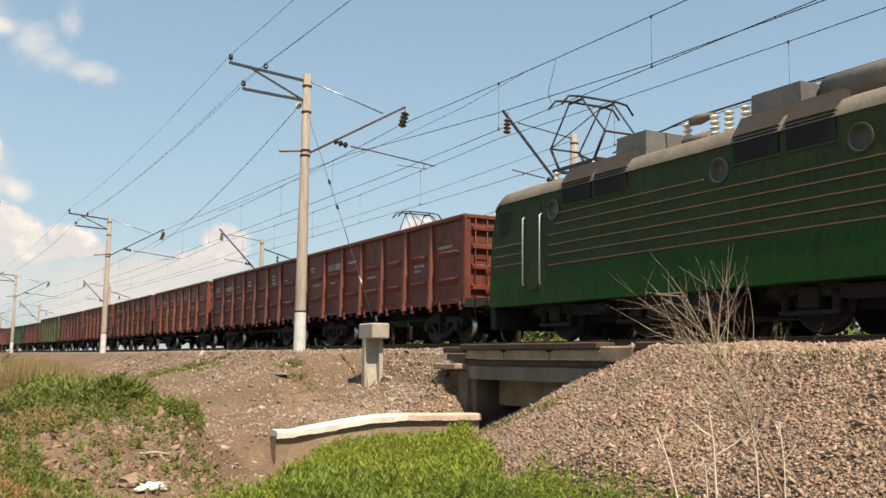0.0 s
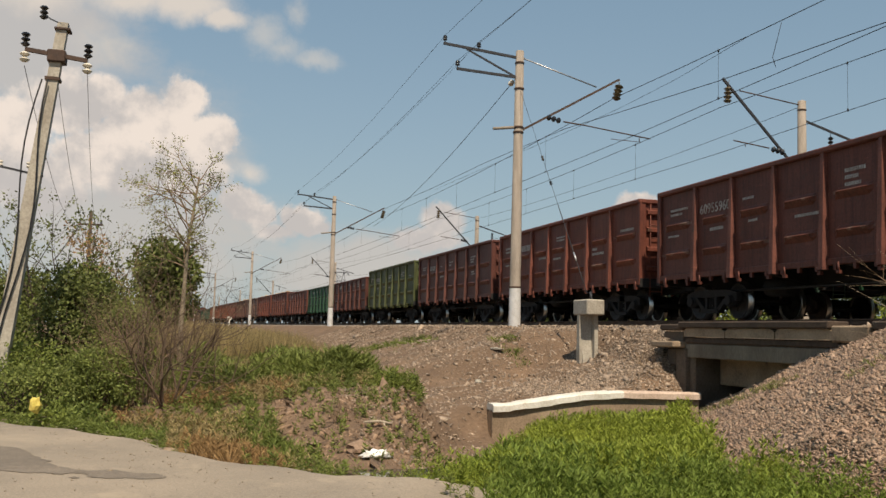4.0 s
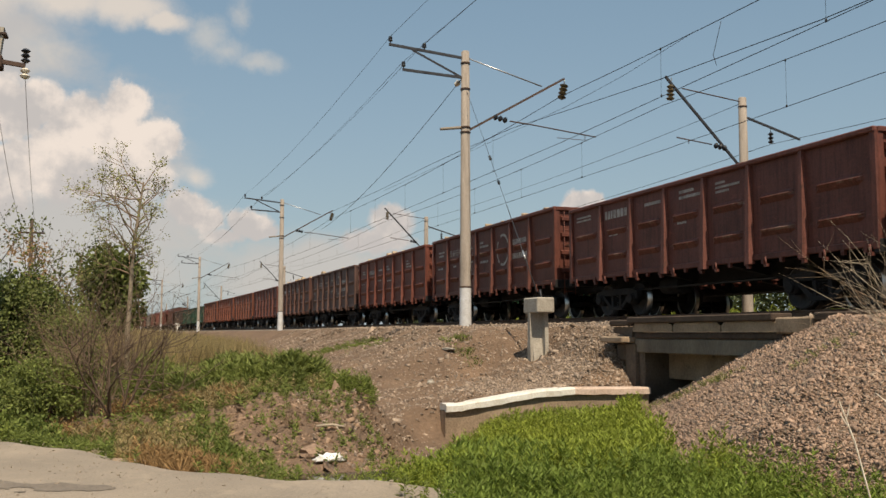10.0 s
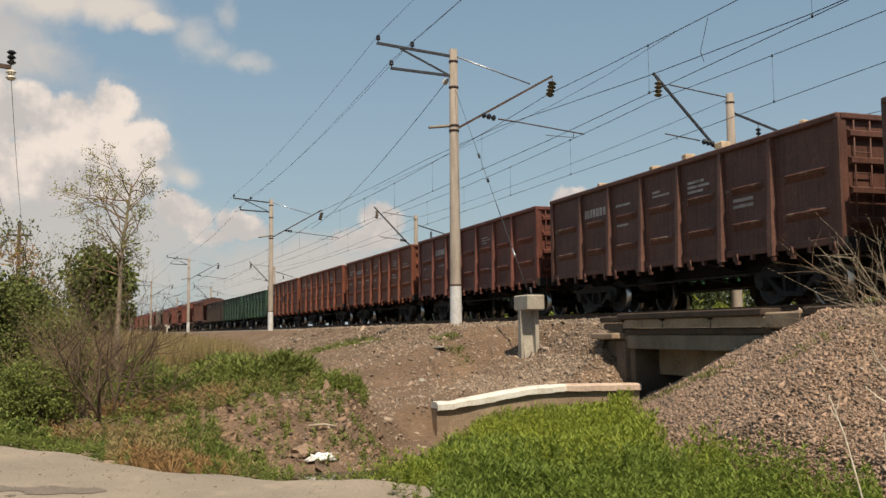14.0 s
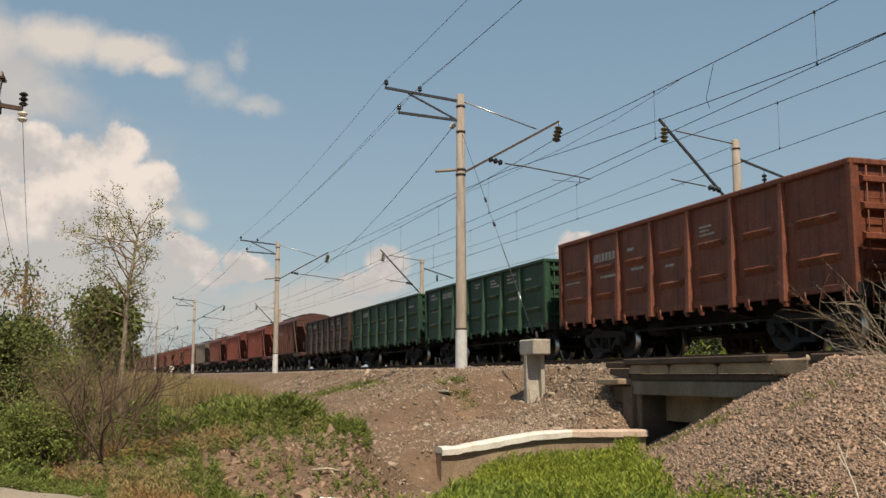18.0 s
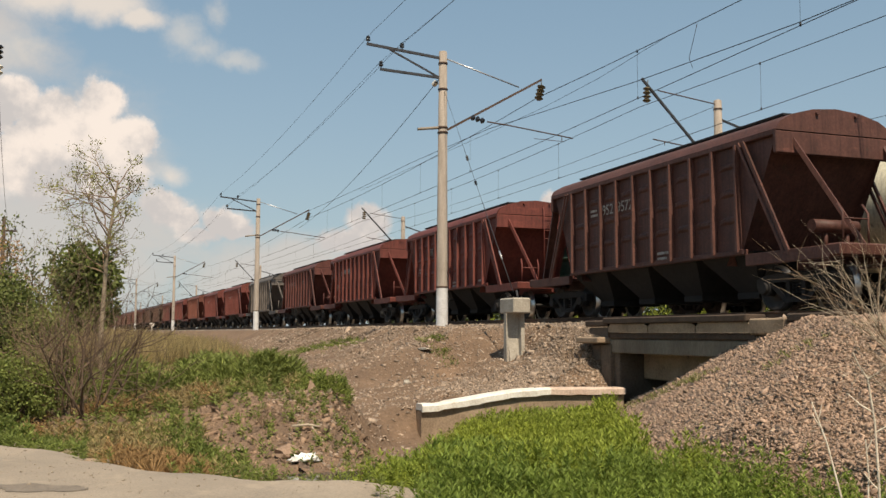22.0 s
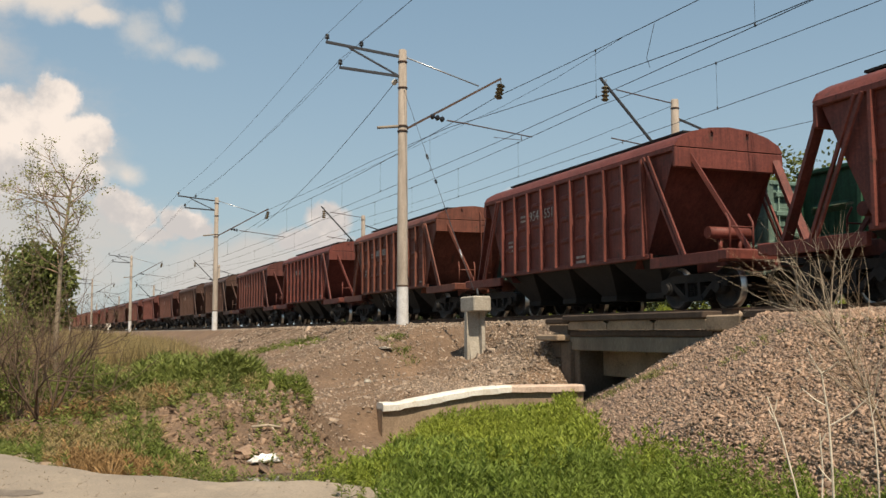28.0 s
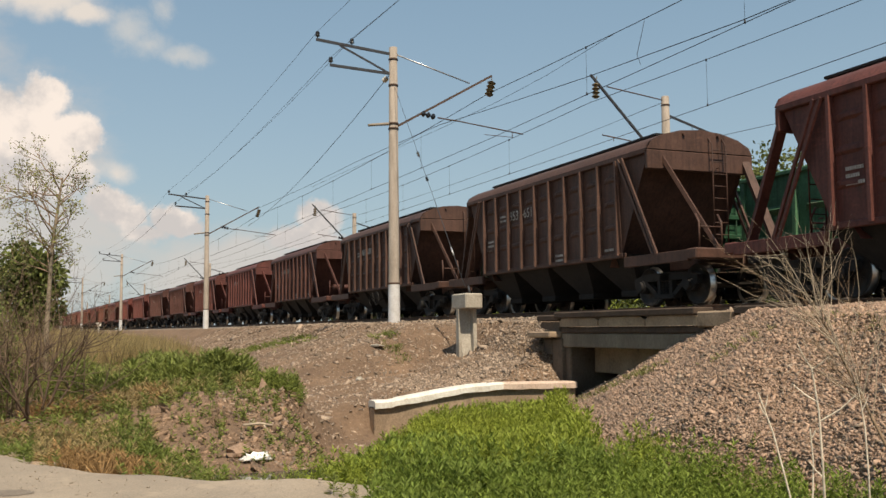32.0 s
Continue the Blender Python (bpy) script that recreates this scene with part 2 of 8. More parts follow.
def material(name, c1, c2=None, ridge_pale=None, rough=0.7, metal=0.0, scale=3.0, fine=40.0, bump=0.3, spots=None, spot_at=0.62, own=False, spec=0.3, island=0.0, rand=0.0, stretch=(1, 1, 1), trans=0.0, depth=0.02, streak=0.0):
    """A surface with two scales of unevenness. own: its colour is the object's own; spots: a second colour in patches (rust, dirt)."""
    m = bpy.data.materials.new(name)
    m.use_nodes = True
    nt = m.node_tree
    nd, ln = nt.nodes, nt.links
    bs = nd["Principled BSDF"]
    bs.inputs["Roughness"].default_value, bs.inputs["Metallic"].default_value = rough, metal
    bs.inputs["Specular IOR Level"].default_value = spec
    co = nd.new("ShaderNodeTexCoord")
    mp = nd.new("ShaderNodeMapping")
    mp.inputs["Scale"].default_value = stretch
    info = nd.new("ShaderNodeObjectInfo")
    shift = nd.new("ShaderNodeMath")
    shift.operation = "MULTIPLY"
    shift.inputs[1].default_value = 37.0
    ln.new(info.outputs["Random"], shift.inputs[0])
    ln.new(co.outputs["Object"], mp.inputs["Vector"])
    ln.new(shift.outputs[0], mp.inputs["Location"])
    big_n, fine_n = nd.new("ShaderNodeTexNoise"), nd.new("ShaderNodeTexNoise")
    for n, s, d in ((big_n, scale, 4), (fine_n, fine, 5)):
        n.inputs["Scale"].default_value, n.inputs["Detail"].default_value = s, d
        n.inputs["Roughness"].default_value = 0.62
        ln.new(mp.outputs[0], n.inputs["Vector"])
    def mix(kind, fac, a, b):
        x = nd.new("ShaderNodeMix")
        x.data_type, x.blend_type = "RGBA", kind
        for sock, val in ((x.inputs["Factor"], fac), (x.inputs[6], a), (x.inputs[7], b)):
            if hasattr(val, "node"):
                ln.new(val, sock)
            else:
                sock.default_value = val if isinstance(val, float) else (*val, 1)
        return x.outputs[2]
    def ramp(src, lo, hi):
        r = nd.new("ShaderNodeMapRange")
        r.inputs["From Min"].default_value, r.inputs["From Max"].default_value = lo, hi
        ln.new(src, r.inputs["Value"])
        return r.outputs[0]
    c2 = c2 or tuple(c * 0.72 for c in c1)
    if own:
        dark = mix("MULTIPLY", 1.0, info.outputs["Color"], (0.66, 0.64, 0.62))
        col = mix("MIX", ramp(big_n.outputs[0], 0.35, 0.68), info.outputs["Color"], dark)
    else:
        col = mix("MIX", ramp(big_n.outputs[0], 0.35, 0.68), c1, c2)
    col = mix("OVERLAY", 0.55, col, fine_n.outputs[0])
    if streak:      # run-down dirt and pale scuffs
        for k, (sc, lo, hi, tone) in enumerate((((7, 7, 0.45), 0.46, 0.72, (0.42, 0.40, 0.40)), ((1.2, 1.2, 5.0), 0.6, 0.74, (1.9, 1.8, 1.75)))):
            ms, ns = nd.new("ShaderNodeMapping"), nd.new("ShaderNodeTexNoise")
            ms.inputs["Scale"].default_value = sc
            ln.new(co.outputs["Object"], ms.inputs["Vector"])
            ln.new(shift.outputs[0], ms.inputs["Location"])
            ns.inputs["Scale"].default_value, ns.inputs["Detail"].default_value, ns.inputs["Roughness"].default_value = 1.6, 6, 0.65
            ln.new(ms.outputs[0], ns.inputs["Vector"])
            f = nd.new("ShaderNodeMath")
            f.operation = "MULTIPLY"
            f.inputs[1].default_value = streak
            ln.new(ramp(ns.outputs[0], lo, hi), f.inputs[0])
            col = mix("MIX", f.outputs[0], col, mix("MULTIPLY", 1.0, col, tone))
    if ridge_pale:        # rubbed paint and sun on the pressed ridges, painted pale at these heights
        ax = nd.new("ShaderNodeSeparateXYZ")
        ln.new(co.outputs["Object"], ax.inputs[0])
        rub = nd.new("ShaderNodeTexNoise")
        rub.inputs["Scale"].default_value, rub.inputs["Detail"].default_value, rub.inputs["Roughness"].default_value = 1.9, 7, 0.7
        ln.new(mp.outputs[0], rub.inputs["Vector"])
        for height in ridge_pale:
            n1, n2, n3 = (nd.new("ShaderNodeMath") for k in range(3))
            n1.operation, n2.operation, n3.operation = "SUBTRACT", "ABSOLUTE", "MULTIPLY"
            ln.new(ax.outputs[2], n1.inputs[0])
            n1.inputs[1].default_value = height
            ln.new(n1.outputs[0], n2.inputs[0])
            ln.new(ramp(n2.outputs[0], 0.05, 0.015), n3.inputs[0])
            ln.new(ramp(rub.outputs[0], 0.53, 0.75), n3.inputs[1])
            col = mix("MIX", n3.outputs[0], col, (0.33, 0.26, 0.21))
    if spots:
        sp = nd.new("ShaderNodeTexNoise")
        sp.inputs["Scale"].default_value, sp.inputs["Detail"].default_value, sp.inputs["Roughness"].default_value = scale * 2.3, 6, 0.7
        ln.new(mp.outputs[0], sp.inputs["Vector"])
        col = mix("MIX", ramp(sp.outputs[0], spot_at, spot_at + 0.12), col, spots)
    if island or rand:
        src = info.outputs["Random"]
        if island:
            g = nd.new("ShaderNodeNewGeometry")
            src = g.outputs["Random Per Island"]
        hs = nd.new("ShaderNodeHueSaturation")
        ln.new(col, hs.inputs["Color"])
        amount = island or rand
        r = nd.new("ShaderNodeMapRange")
        r.inputs["To Min"].default_value, r.inputs["To Max"].default_value = 1 - amount, 1 + amount
        ln.new(src, r.inputs["Value"])
        ln.new(r.outputs[0], hs.inputs["Value"])
        col = hs.outputs[0]
    ln.new(col, bs.inputs["Base Color"])
    if bump:
        b = nd.new("ShaderNodeBump")
        b.inputs["Strength"].default_value, b.inputs["Distance"].default_value = bump, depth
        ln.new(fine_n.outputs[0], b.inputs["Height"])
        ln.new(b.outputs[0], bs.inputs["Normal"])
    if trans:
        tr, ad = nd.new("ShaderNodeBsdfTranslucent"), nd.new("ShaderNodeMixShader")
        ln.new(col, tr.inputs["Color"])
        ad.inputs[0].default_value = trans
        ln.new(bs.outputs[0], ad.inputs[1])
        ln.new(tr.outputs[0], ad.inputs[2])
        ln.new(ad.outputs[0], nd["Material Output"].inputs[0])
    return m

# ---- materials ----
M_paint = material("weathered_paint", (0.2, 0.07, 0.05), own=True, rough=0.62, scale=1.3, fine=18, bump=0.25, spots=(0.055, 0.032, 0.022), spot_at=0.60, spec=0.35, streak=0.75)
M_side = material("rubbed_lit_paint", (0.2, 0.07, 0.05), own=True, rough=0.62, scale=1.3, fine=18, bump=0.25, spots=(0.06, 0.036, 0.026), spot_at=0.62, spec=0.35, streak=0.8, ridge_pale=(1.755, 2.515))
# the shade beneath the wagons is put into this near-black colour
M_under = material("near_black_steel", (0.020, 0.018, 0.017), (0.012, 0.011, 0.011), rough=0.8, scale=4, fine=30, bump=0.4, spots=(0.032, 0.023, 0.018))
M_wheel = material("worn_wheel_steel", (0.042, 0.036, 0.032), (0.026, 0.022, 0.02), rough=0.6, metal=0.3, scale=6, fine=50)
M_tread = material("bright_tread_steel", (0.5, 0.49, 0.47), rough=0.28, metal=1.0, scale=8, fine=60, bump=0.05)
M_rail = material("rusty_rail", (0.16, 0.09, 0.055), (0.09, 0.05, 0.035), rough=0.7, metal=0.3, scale=5, fine=60)
M_sleeper = material("concrete_sleeper", (0.30, 0.28, 0.25), (0.2, 0.18, 0.16), rough=0.9, scale=4, fine=40, rand=0.15)
M_ballast = material("ballast", (0.25, 0.2, 0.16), (0.15, 0.12, 0.1), rough=0.95, scale=0.6, fine=14, bump=0.9, depth=0.06)
M_stone = material("broken_stone", (0.375, 0.257, 0.188), (0.285, 0.193, 0.142), rough=0.92, scale=2.0, fine=25, island=0.3, bump=0.4)
M_soil = material("dry_soil", (0.205, 0.133, 0.087), (0.13, 0.085, 0.057), rough=0.97, scale=0.7, fine=11, bump=0.9, depth=0.07)
M_silt = material("pale_road_silt", (0.345, 0.278, 0.21), (0.275, 0.225, 0.172), rough=0.96, scale=0.8, fine=40, bump=0.5, depth=0.012)
M_asphalt = material("dusty_asphalt", (0.31, 0.253, 0.196), (0.225, 0.187, 0.148), rough=0.95, scale=0.55, fine=45, bump=0.7, depth=0.016, spots=(0.35, 0.283, 0.214), spot_at=0.54)
M_conc = material("weathered_concrete", (0.42, 0.38, 0.32), (0.29, 0.255, 0.21), rough=0.9, scale=1.1, fine=22, bump=0.45, spots=(0.17, 0.14, 0.115), spot_at=0.64)
# stained concrete, darkened further for the shade on the culvert's face
M_conc_dark = material("stained_shaded_concrete", (0.14, 0.105, 0.078), (0.085, 0.063, 0.048), rough=0.92, scale=1.4, fine=20, bump=0.5, spots=(0.22, 0.17, 0.13), spot_at=0.68)
M_foot = material("grey_whitewash", (0.62, 0.62, 0.62), (0.5, 0.49, 0.48), rough=0.7, scale=3, fine=30, bump=0.2, spots=(0.40, 0.36, 0.32), spot_at=0.66)
M_pole = material("pole_concrete", (0.37, 0.312, 0.262), (0.265, 0.222, 0.183), rough=0.88, scale=1.5, fine=30, bump=0.3, stretch=(3, 3, 0.6))
M_white = material("old_whitewash", (0.72, 0.69, 0.63), (0.58, 0.53, 0.46), rough=0.85, scale=2.2, fine=24, bump=0.3, spots=(0.42, 0.31, 0.23), spot_at=0.6)
M_pinkwash = material("worn_pink_whitewash", (0.55, 0.42, 0.34), (0.45, 0.33, 0.26), rough=0.88, scale=2.2, fine=24, bump=0.35, spots=(0.32, 0.24, 0.18), spot_at=0.6)
M_steel = material("grey_steel", (0.05, 0.052, 0.058), (0.034, 0.035, 0.04), rough=0.6, metal=0.3, scale=5, fine=40)
M_galv = material("galvanised_tube", (0.5, 0.5, 0.5), (0.4, 0.4, 0.4), rough=0.4, metal=0.8, scale=5, fine=40, bump=0.1)
M_rust = material("rusted_steel", (0.10, 0.062, 0.046), (0.06, 0.042, 0.036), rough=0.8, scale=4, fine=40, metal=0.2)
M_insul = material("black_glazed_insulator", (0.02, 0.02, 0.022), rough=0.2, scale=5, fine=30, bump=0.02, spec=0.5)
M_insul_amber = material("amber_glass_insulator", (0.15, 0.115, 0.065), (0.09, 0.07, 0.04), rough=0.18, scale=5, fine=30, bump=0.02, spec=0.6)
M_porcelain = material("white_porcelain", (0.68, 0.62, 0.52), rough=0.25, scale=5, fine=30, bump=0.03, spec=0.5)
M_wire = material("wire", (0.035, 0.035, 0.038), rough=0.6, metal=0.4, scale=5, fine=20, bump=0)
M_letter = material("faded_white_lettering", (0.46, 0.43, 0.39), (0.22, 0.19, 0.17), rough=0.8, scale=5, fine=30, bump=0.1)
M_plank = material("dark_oily_slab", (0.085, 0.058, 0.042), (0.05, 0.035, 0.027), rough=0.9, scale=1.6, fine=22, bump=0.5, spots=(0.13, 0.095, 0.07), spot_at=0.64)
M_conc_tan = material("tan_concrete", (0.35, 0.255, 0.175), (0.21, 0.15, 0.102), rough=0.92, scale=1.6, fine=24, bump=0.55, spots=(0.13, 0.095, 0.07), spot_at=0.6)
M_conc_grey = material("damp_grey_concrete", (0.215, 0.178, 0.136), (0.125, 0.10, 0.076), rough=0.92, scale=1.0, fine=22, bump=0.45, spots=(0.10, 0.085, 0.07), spot_at=0.58, stretch=(1, 1, 0.35))

# ---- the line and the ground ----
RAIL = 2.1             # top of the rails
AXIS, AXIS_FAR = 14.3, 18.8    # the two tracks' middle lines abreast of the pole


def bend(x):
    """How far the line swings to the camera's side, along x."""
    if x < -130:
        return -2.687 - 0.0524 * (-130 - x)
    if x > 40:
        return -1.157 - 0.0343 * (x - 40)
    return -0.000255 * (x + 27.35) ** 2


def heading(x):
    return math.degrees(math.atan((bend(x + 1) - bend(x - 1)) / 2))


def on_line(x, axis, z=RAIL):
    return pose(x, axis + bend(x), z, 0, 0, heading(x))


def lerp(x, *pts):
    """Straight pieces through the points."""
    return np.interp(x, [p[0] for p in pts], [p[1] for p in pts])


def np_bend(x):
    return np.where(x < -130, -2.687 - 0.0524 * (-130 - x), np.where(x > 40, -1.157 - 0.0343 * (x - 40), -0.000255 * (x + 27.35) ** 2))


def smooth_noise(x, y, s, seed):
    """Gentle lumps, about s metres apart, from -1 to 1."""
    r = np.random.RandomState(seed)
    out = 0
    for k in range(6):
        a, ph, f = r.uniform(0, 6.28), r.uniform(0, 6.28), r.uniform(0.7, 1.6) * 2.2 / s
        out = out + np.sin((x * np.cos(a) + y * np.sin(a)) * f + ph)
    return out / 3.2


def beyond_road(x, y, ragged=1.0):
    """Metres past the road's far edge."""
    line = lerp(x, (-60, -41.0), (-16.1, -2.67), (-14.9, -1.5), (-13.4, -0.5), (-12.6, -0.1), (-11.4, 0.6), (-10.5, 1.4), (-10.25, 2.05), (-10.1, 2.4), (-9.4, 2.3), (-8.6, 1.9), (-8.0, 1.55), (-6, 1.0), (-3, 1.3), (30, 4.5))
    k = lerp(x, (-60, 0.75), (-11.4, 0.8), (-10.5, 0.7), (-10.2, 0.42), (-10.0, 0.42), (-9.4, 0.98), (30, 0.98))
    return (y - line) * k + ragged * (0.07 * np.sin(x * 1.9) + 0.06 * np.sin(y * 3.3 + x * 2.3 + 1))


def heap_z(x, y):
    """The flank of the stone heap that spills towards the culvert."""
    return -0.08 + 0.78 * ((x + 19.2) * 0.426 + (y - 11.2) * 0.905)


def weed_line(x):
    """Where the weeds of the wet hollow begin."""
    return lerp(x, (-30, 14.0), (-22.4, 9.6), (-19.6, 7.35), (-16.7, 5.75), (-14.4, 4.6), (-13.1, 4.0), (-12.0, 3.45), (-10.9, 2.85), (-10.2, 2.5), (-9.4, 2.35), (-8.6, 2.0), (-8.0, 1.7), (-6.5, 1.5), (-4, 2.3), (30, 2.0))


def ground_z(x, y):
    """The height of the ground."""
    x, y = np.asarray(x, float), np.asarray(y, float)
    e = AXIS + np_bend(x) - y
    d = e + (e > 0) * smooth_noise(x, y, 3.0, 3) * 0.12
    bank = lerp(d, (-14, 1.5), (-9, 1.78), (2.5, 1.80), (3.7, 1.78), (4.7, 1.3), (7.5, 0.38), (10.2, -0.35), (11.5, -0.3))
    near = lerp(d, (-14, 1.5), (-9, 1.78), (2.3, 1.80), (2.75, 1.45), (3.2, 0.98), (4.7, 0.36), (7.7, 0.02), (10.5, -0.35))
    k = np.clip((x + 28.5) / 2.5, 0, 1)
    k = k * k * (3 - 2 * k)
    left = bank * (1 - k) + near * k
    scree = 0.3 + 0.95 * (-20.0 - x) + 0.05 * smooth_noise(x, y, 0.9, 15)      # it slides down to the wing wall
    left = np.where((y > 8.0) & (e > 2.75) & (x > -23), np.minimum(left, scree), left)
    right = lerp(d, (-14, 1.5), (-9, 1.78), (2.4, 1.80), (3.1, 1.88), (4.0, 1.87), (4.6, 1.74), (6.5, 0.25), (7.2, -0.35), (9, -0.7))
    spill = heap_z(x, y) + 0.05 * smooth_noise(x, y, 1.6, 5)
    ditch = -0.75 + 0.0 * x
    right = np.where(e > 2.6, np.maximum(np.minimum(right + 0.03 * smooth_noise(x, y, 1.1, 6), spill), ditch), right)
    w_right = np.where(y > 6.5, np.clip((x + 19.98) / 0.1, 0, 1), np.clip((x + 20.2) / (1.0 + 0.25 * (6.5 - y)), 0, 1))
    emb = left * (1 - w_right) + right * w_right
    # the passage under the line
    gap = (x > -20.5) & (x < -14.3) & (e > -6.4) & (e < 2.85)
    emb = np.where(gap, np.minimum(ditch, emb), emb)
    # the plain: road, verge, wet hollow
    edge = beyond_road(x, y, 0.0)
    verge = lerp(edge, (-0.5, -0.07), (0.0, -0.02), (0.5, -0.08), (1.3, -0.34), (2.2, -0.3), (4.2, 0.22), (6, 0.42), (9, 0.5), (40, 0.6))
    low = lerp(edge, (-0.5, -0.07), (0.0, -0.02), (0.5, -0.1), (1.4, -0.42), (4, -0.4), (8, -0.3), (40, 0.2))
    k = np.clip((-x - 14.0) / 3.0, 0, 1)
    hollow = verge * k + low * (1 - k)
    reeds = lerp(edge, (-0.5, -0.07), (0.0, -0.02), (0.8, -0.3), (2.2, -0.6), (5, -0.82), (20, -0.7))
    w_reed = np.clip((y - weed_line(x) + lerp(x, (-22, 2.1), (-17, 1.8), (-13.5, 0.5), (-11, 0))) / 1.0 + 0.5, 0, 1)
    plain = hollow * (1 - w_reed) + reeds * w_reed
    mound = 0.42 * np.exp(-((x + 15.6) / 1.9) ** 2 - ((y - 3.0) / 1.1) ** 2)
    plain = plain + mound + smooth_noise(x, y, 2.2, 8) * 0.05 * np.clip(edge, 0, 1)
    plain = np.where(x < -60, plain + np.clip((-x - 60) / 60, 0, 1) * np.clip(edge - 4, 0, 8) * 0.06, plain)
    w = np.clip((e - 8.6) / 2.6, 0, 1)
    w = w * w * (3 - 2 * w)
    w_r = np.clip((e - 6.4) / 1.5, 0, 1)
    w = w * (1 - w_right) + w_r * w_right
    z = emb * (1 - w) + plain * w
    lumps = 0.05 * smooth_noise(x, y, 0.75, 12) + 0.03 * smooth_noise(x, y, 0.4, 13)
    z = z + lumps * np.clip((edge - 0.5) / 0.6, 0, 1) * np.clip((e - 2.9) / 0.5, 0, 1) * (np.hypot(x, y) < 60) * (1 - 0.7 * w_right)
    z = np.where(e < -14, 1.5 - np.clip((-e - 14) / 60, 0, 1) * 1.5, z)
    return z


def sheet(name, xs, ys, material, label, zf=ground_z, lift=0.0, keep=None, kind="structure"):
    X, Y = np.meshgrid(xs, ys, indexing="ij")
    Z = zf(X, Y) + lift
    n, m = X.shape
    i = np.arange(n * m).reshape(n, m)
    q = np.stack([i[:-1, :-1], i[1:, :-1], i[1:, 1:], i[:-1, 1:]], -1).reshape(-1, 4)
    v = np.stack([X, Y, Z], -1).reshape(-1, 3)
    if keep is not None:
        k = keep(v[q].mean(1)[:, 0], v[q].mean(1)[:, 1])
        q = q[k]
    return big(name, v, q, material, label, name, kind, smooth=True)


def grow(a, b, step, mult):
    """Steps that widen outwards from a to b."""
    out, s = [a], step
    while abs(out[-1] - a) < abs(b - a):
        out.append(out[-1] + s * (1 if b > a else -1))
        s *= mult
    return out


xs = sorted(set(grow(-34, -3000, 0.5, 1.13)) | set(np.arange(-34, 2.01, 0.16).round(3)) | set(grow(2, 3000, 0.5, 1.2)))
ys = sorted(set(grow(-8, -3000, 0.4, 1.2)) | set(np.arange(-8, 16.01, 0.16).round(3)) | set(grow(16, 3000, 0.5, 1.2)))
sheet("ground", np.array(xs), np.array(ys), M_soil, "dry brown soil and gravel with trodden bare patches")

road_x = np.arange(-40, 20.01, 0.15)
road_y = np.arange(-24, 6.01, 0.15)
sheet("road", road_x, road_y, M_asphalt, "dusty patched grey asphalt road edge with pale silt", zf=lambda x, y: 0.03 + 0.012 * smooth_noise(x, y, 2.5, 4) - 0.3 * np.clip(beyond_road(x, y), 0, 1), keep=lambda x, y: beyond_road(x, y) < 0.7)

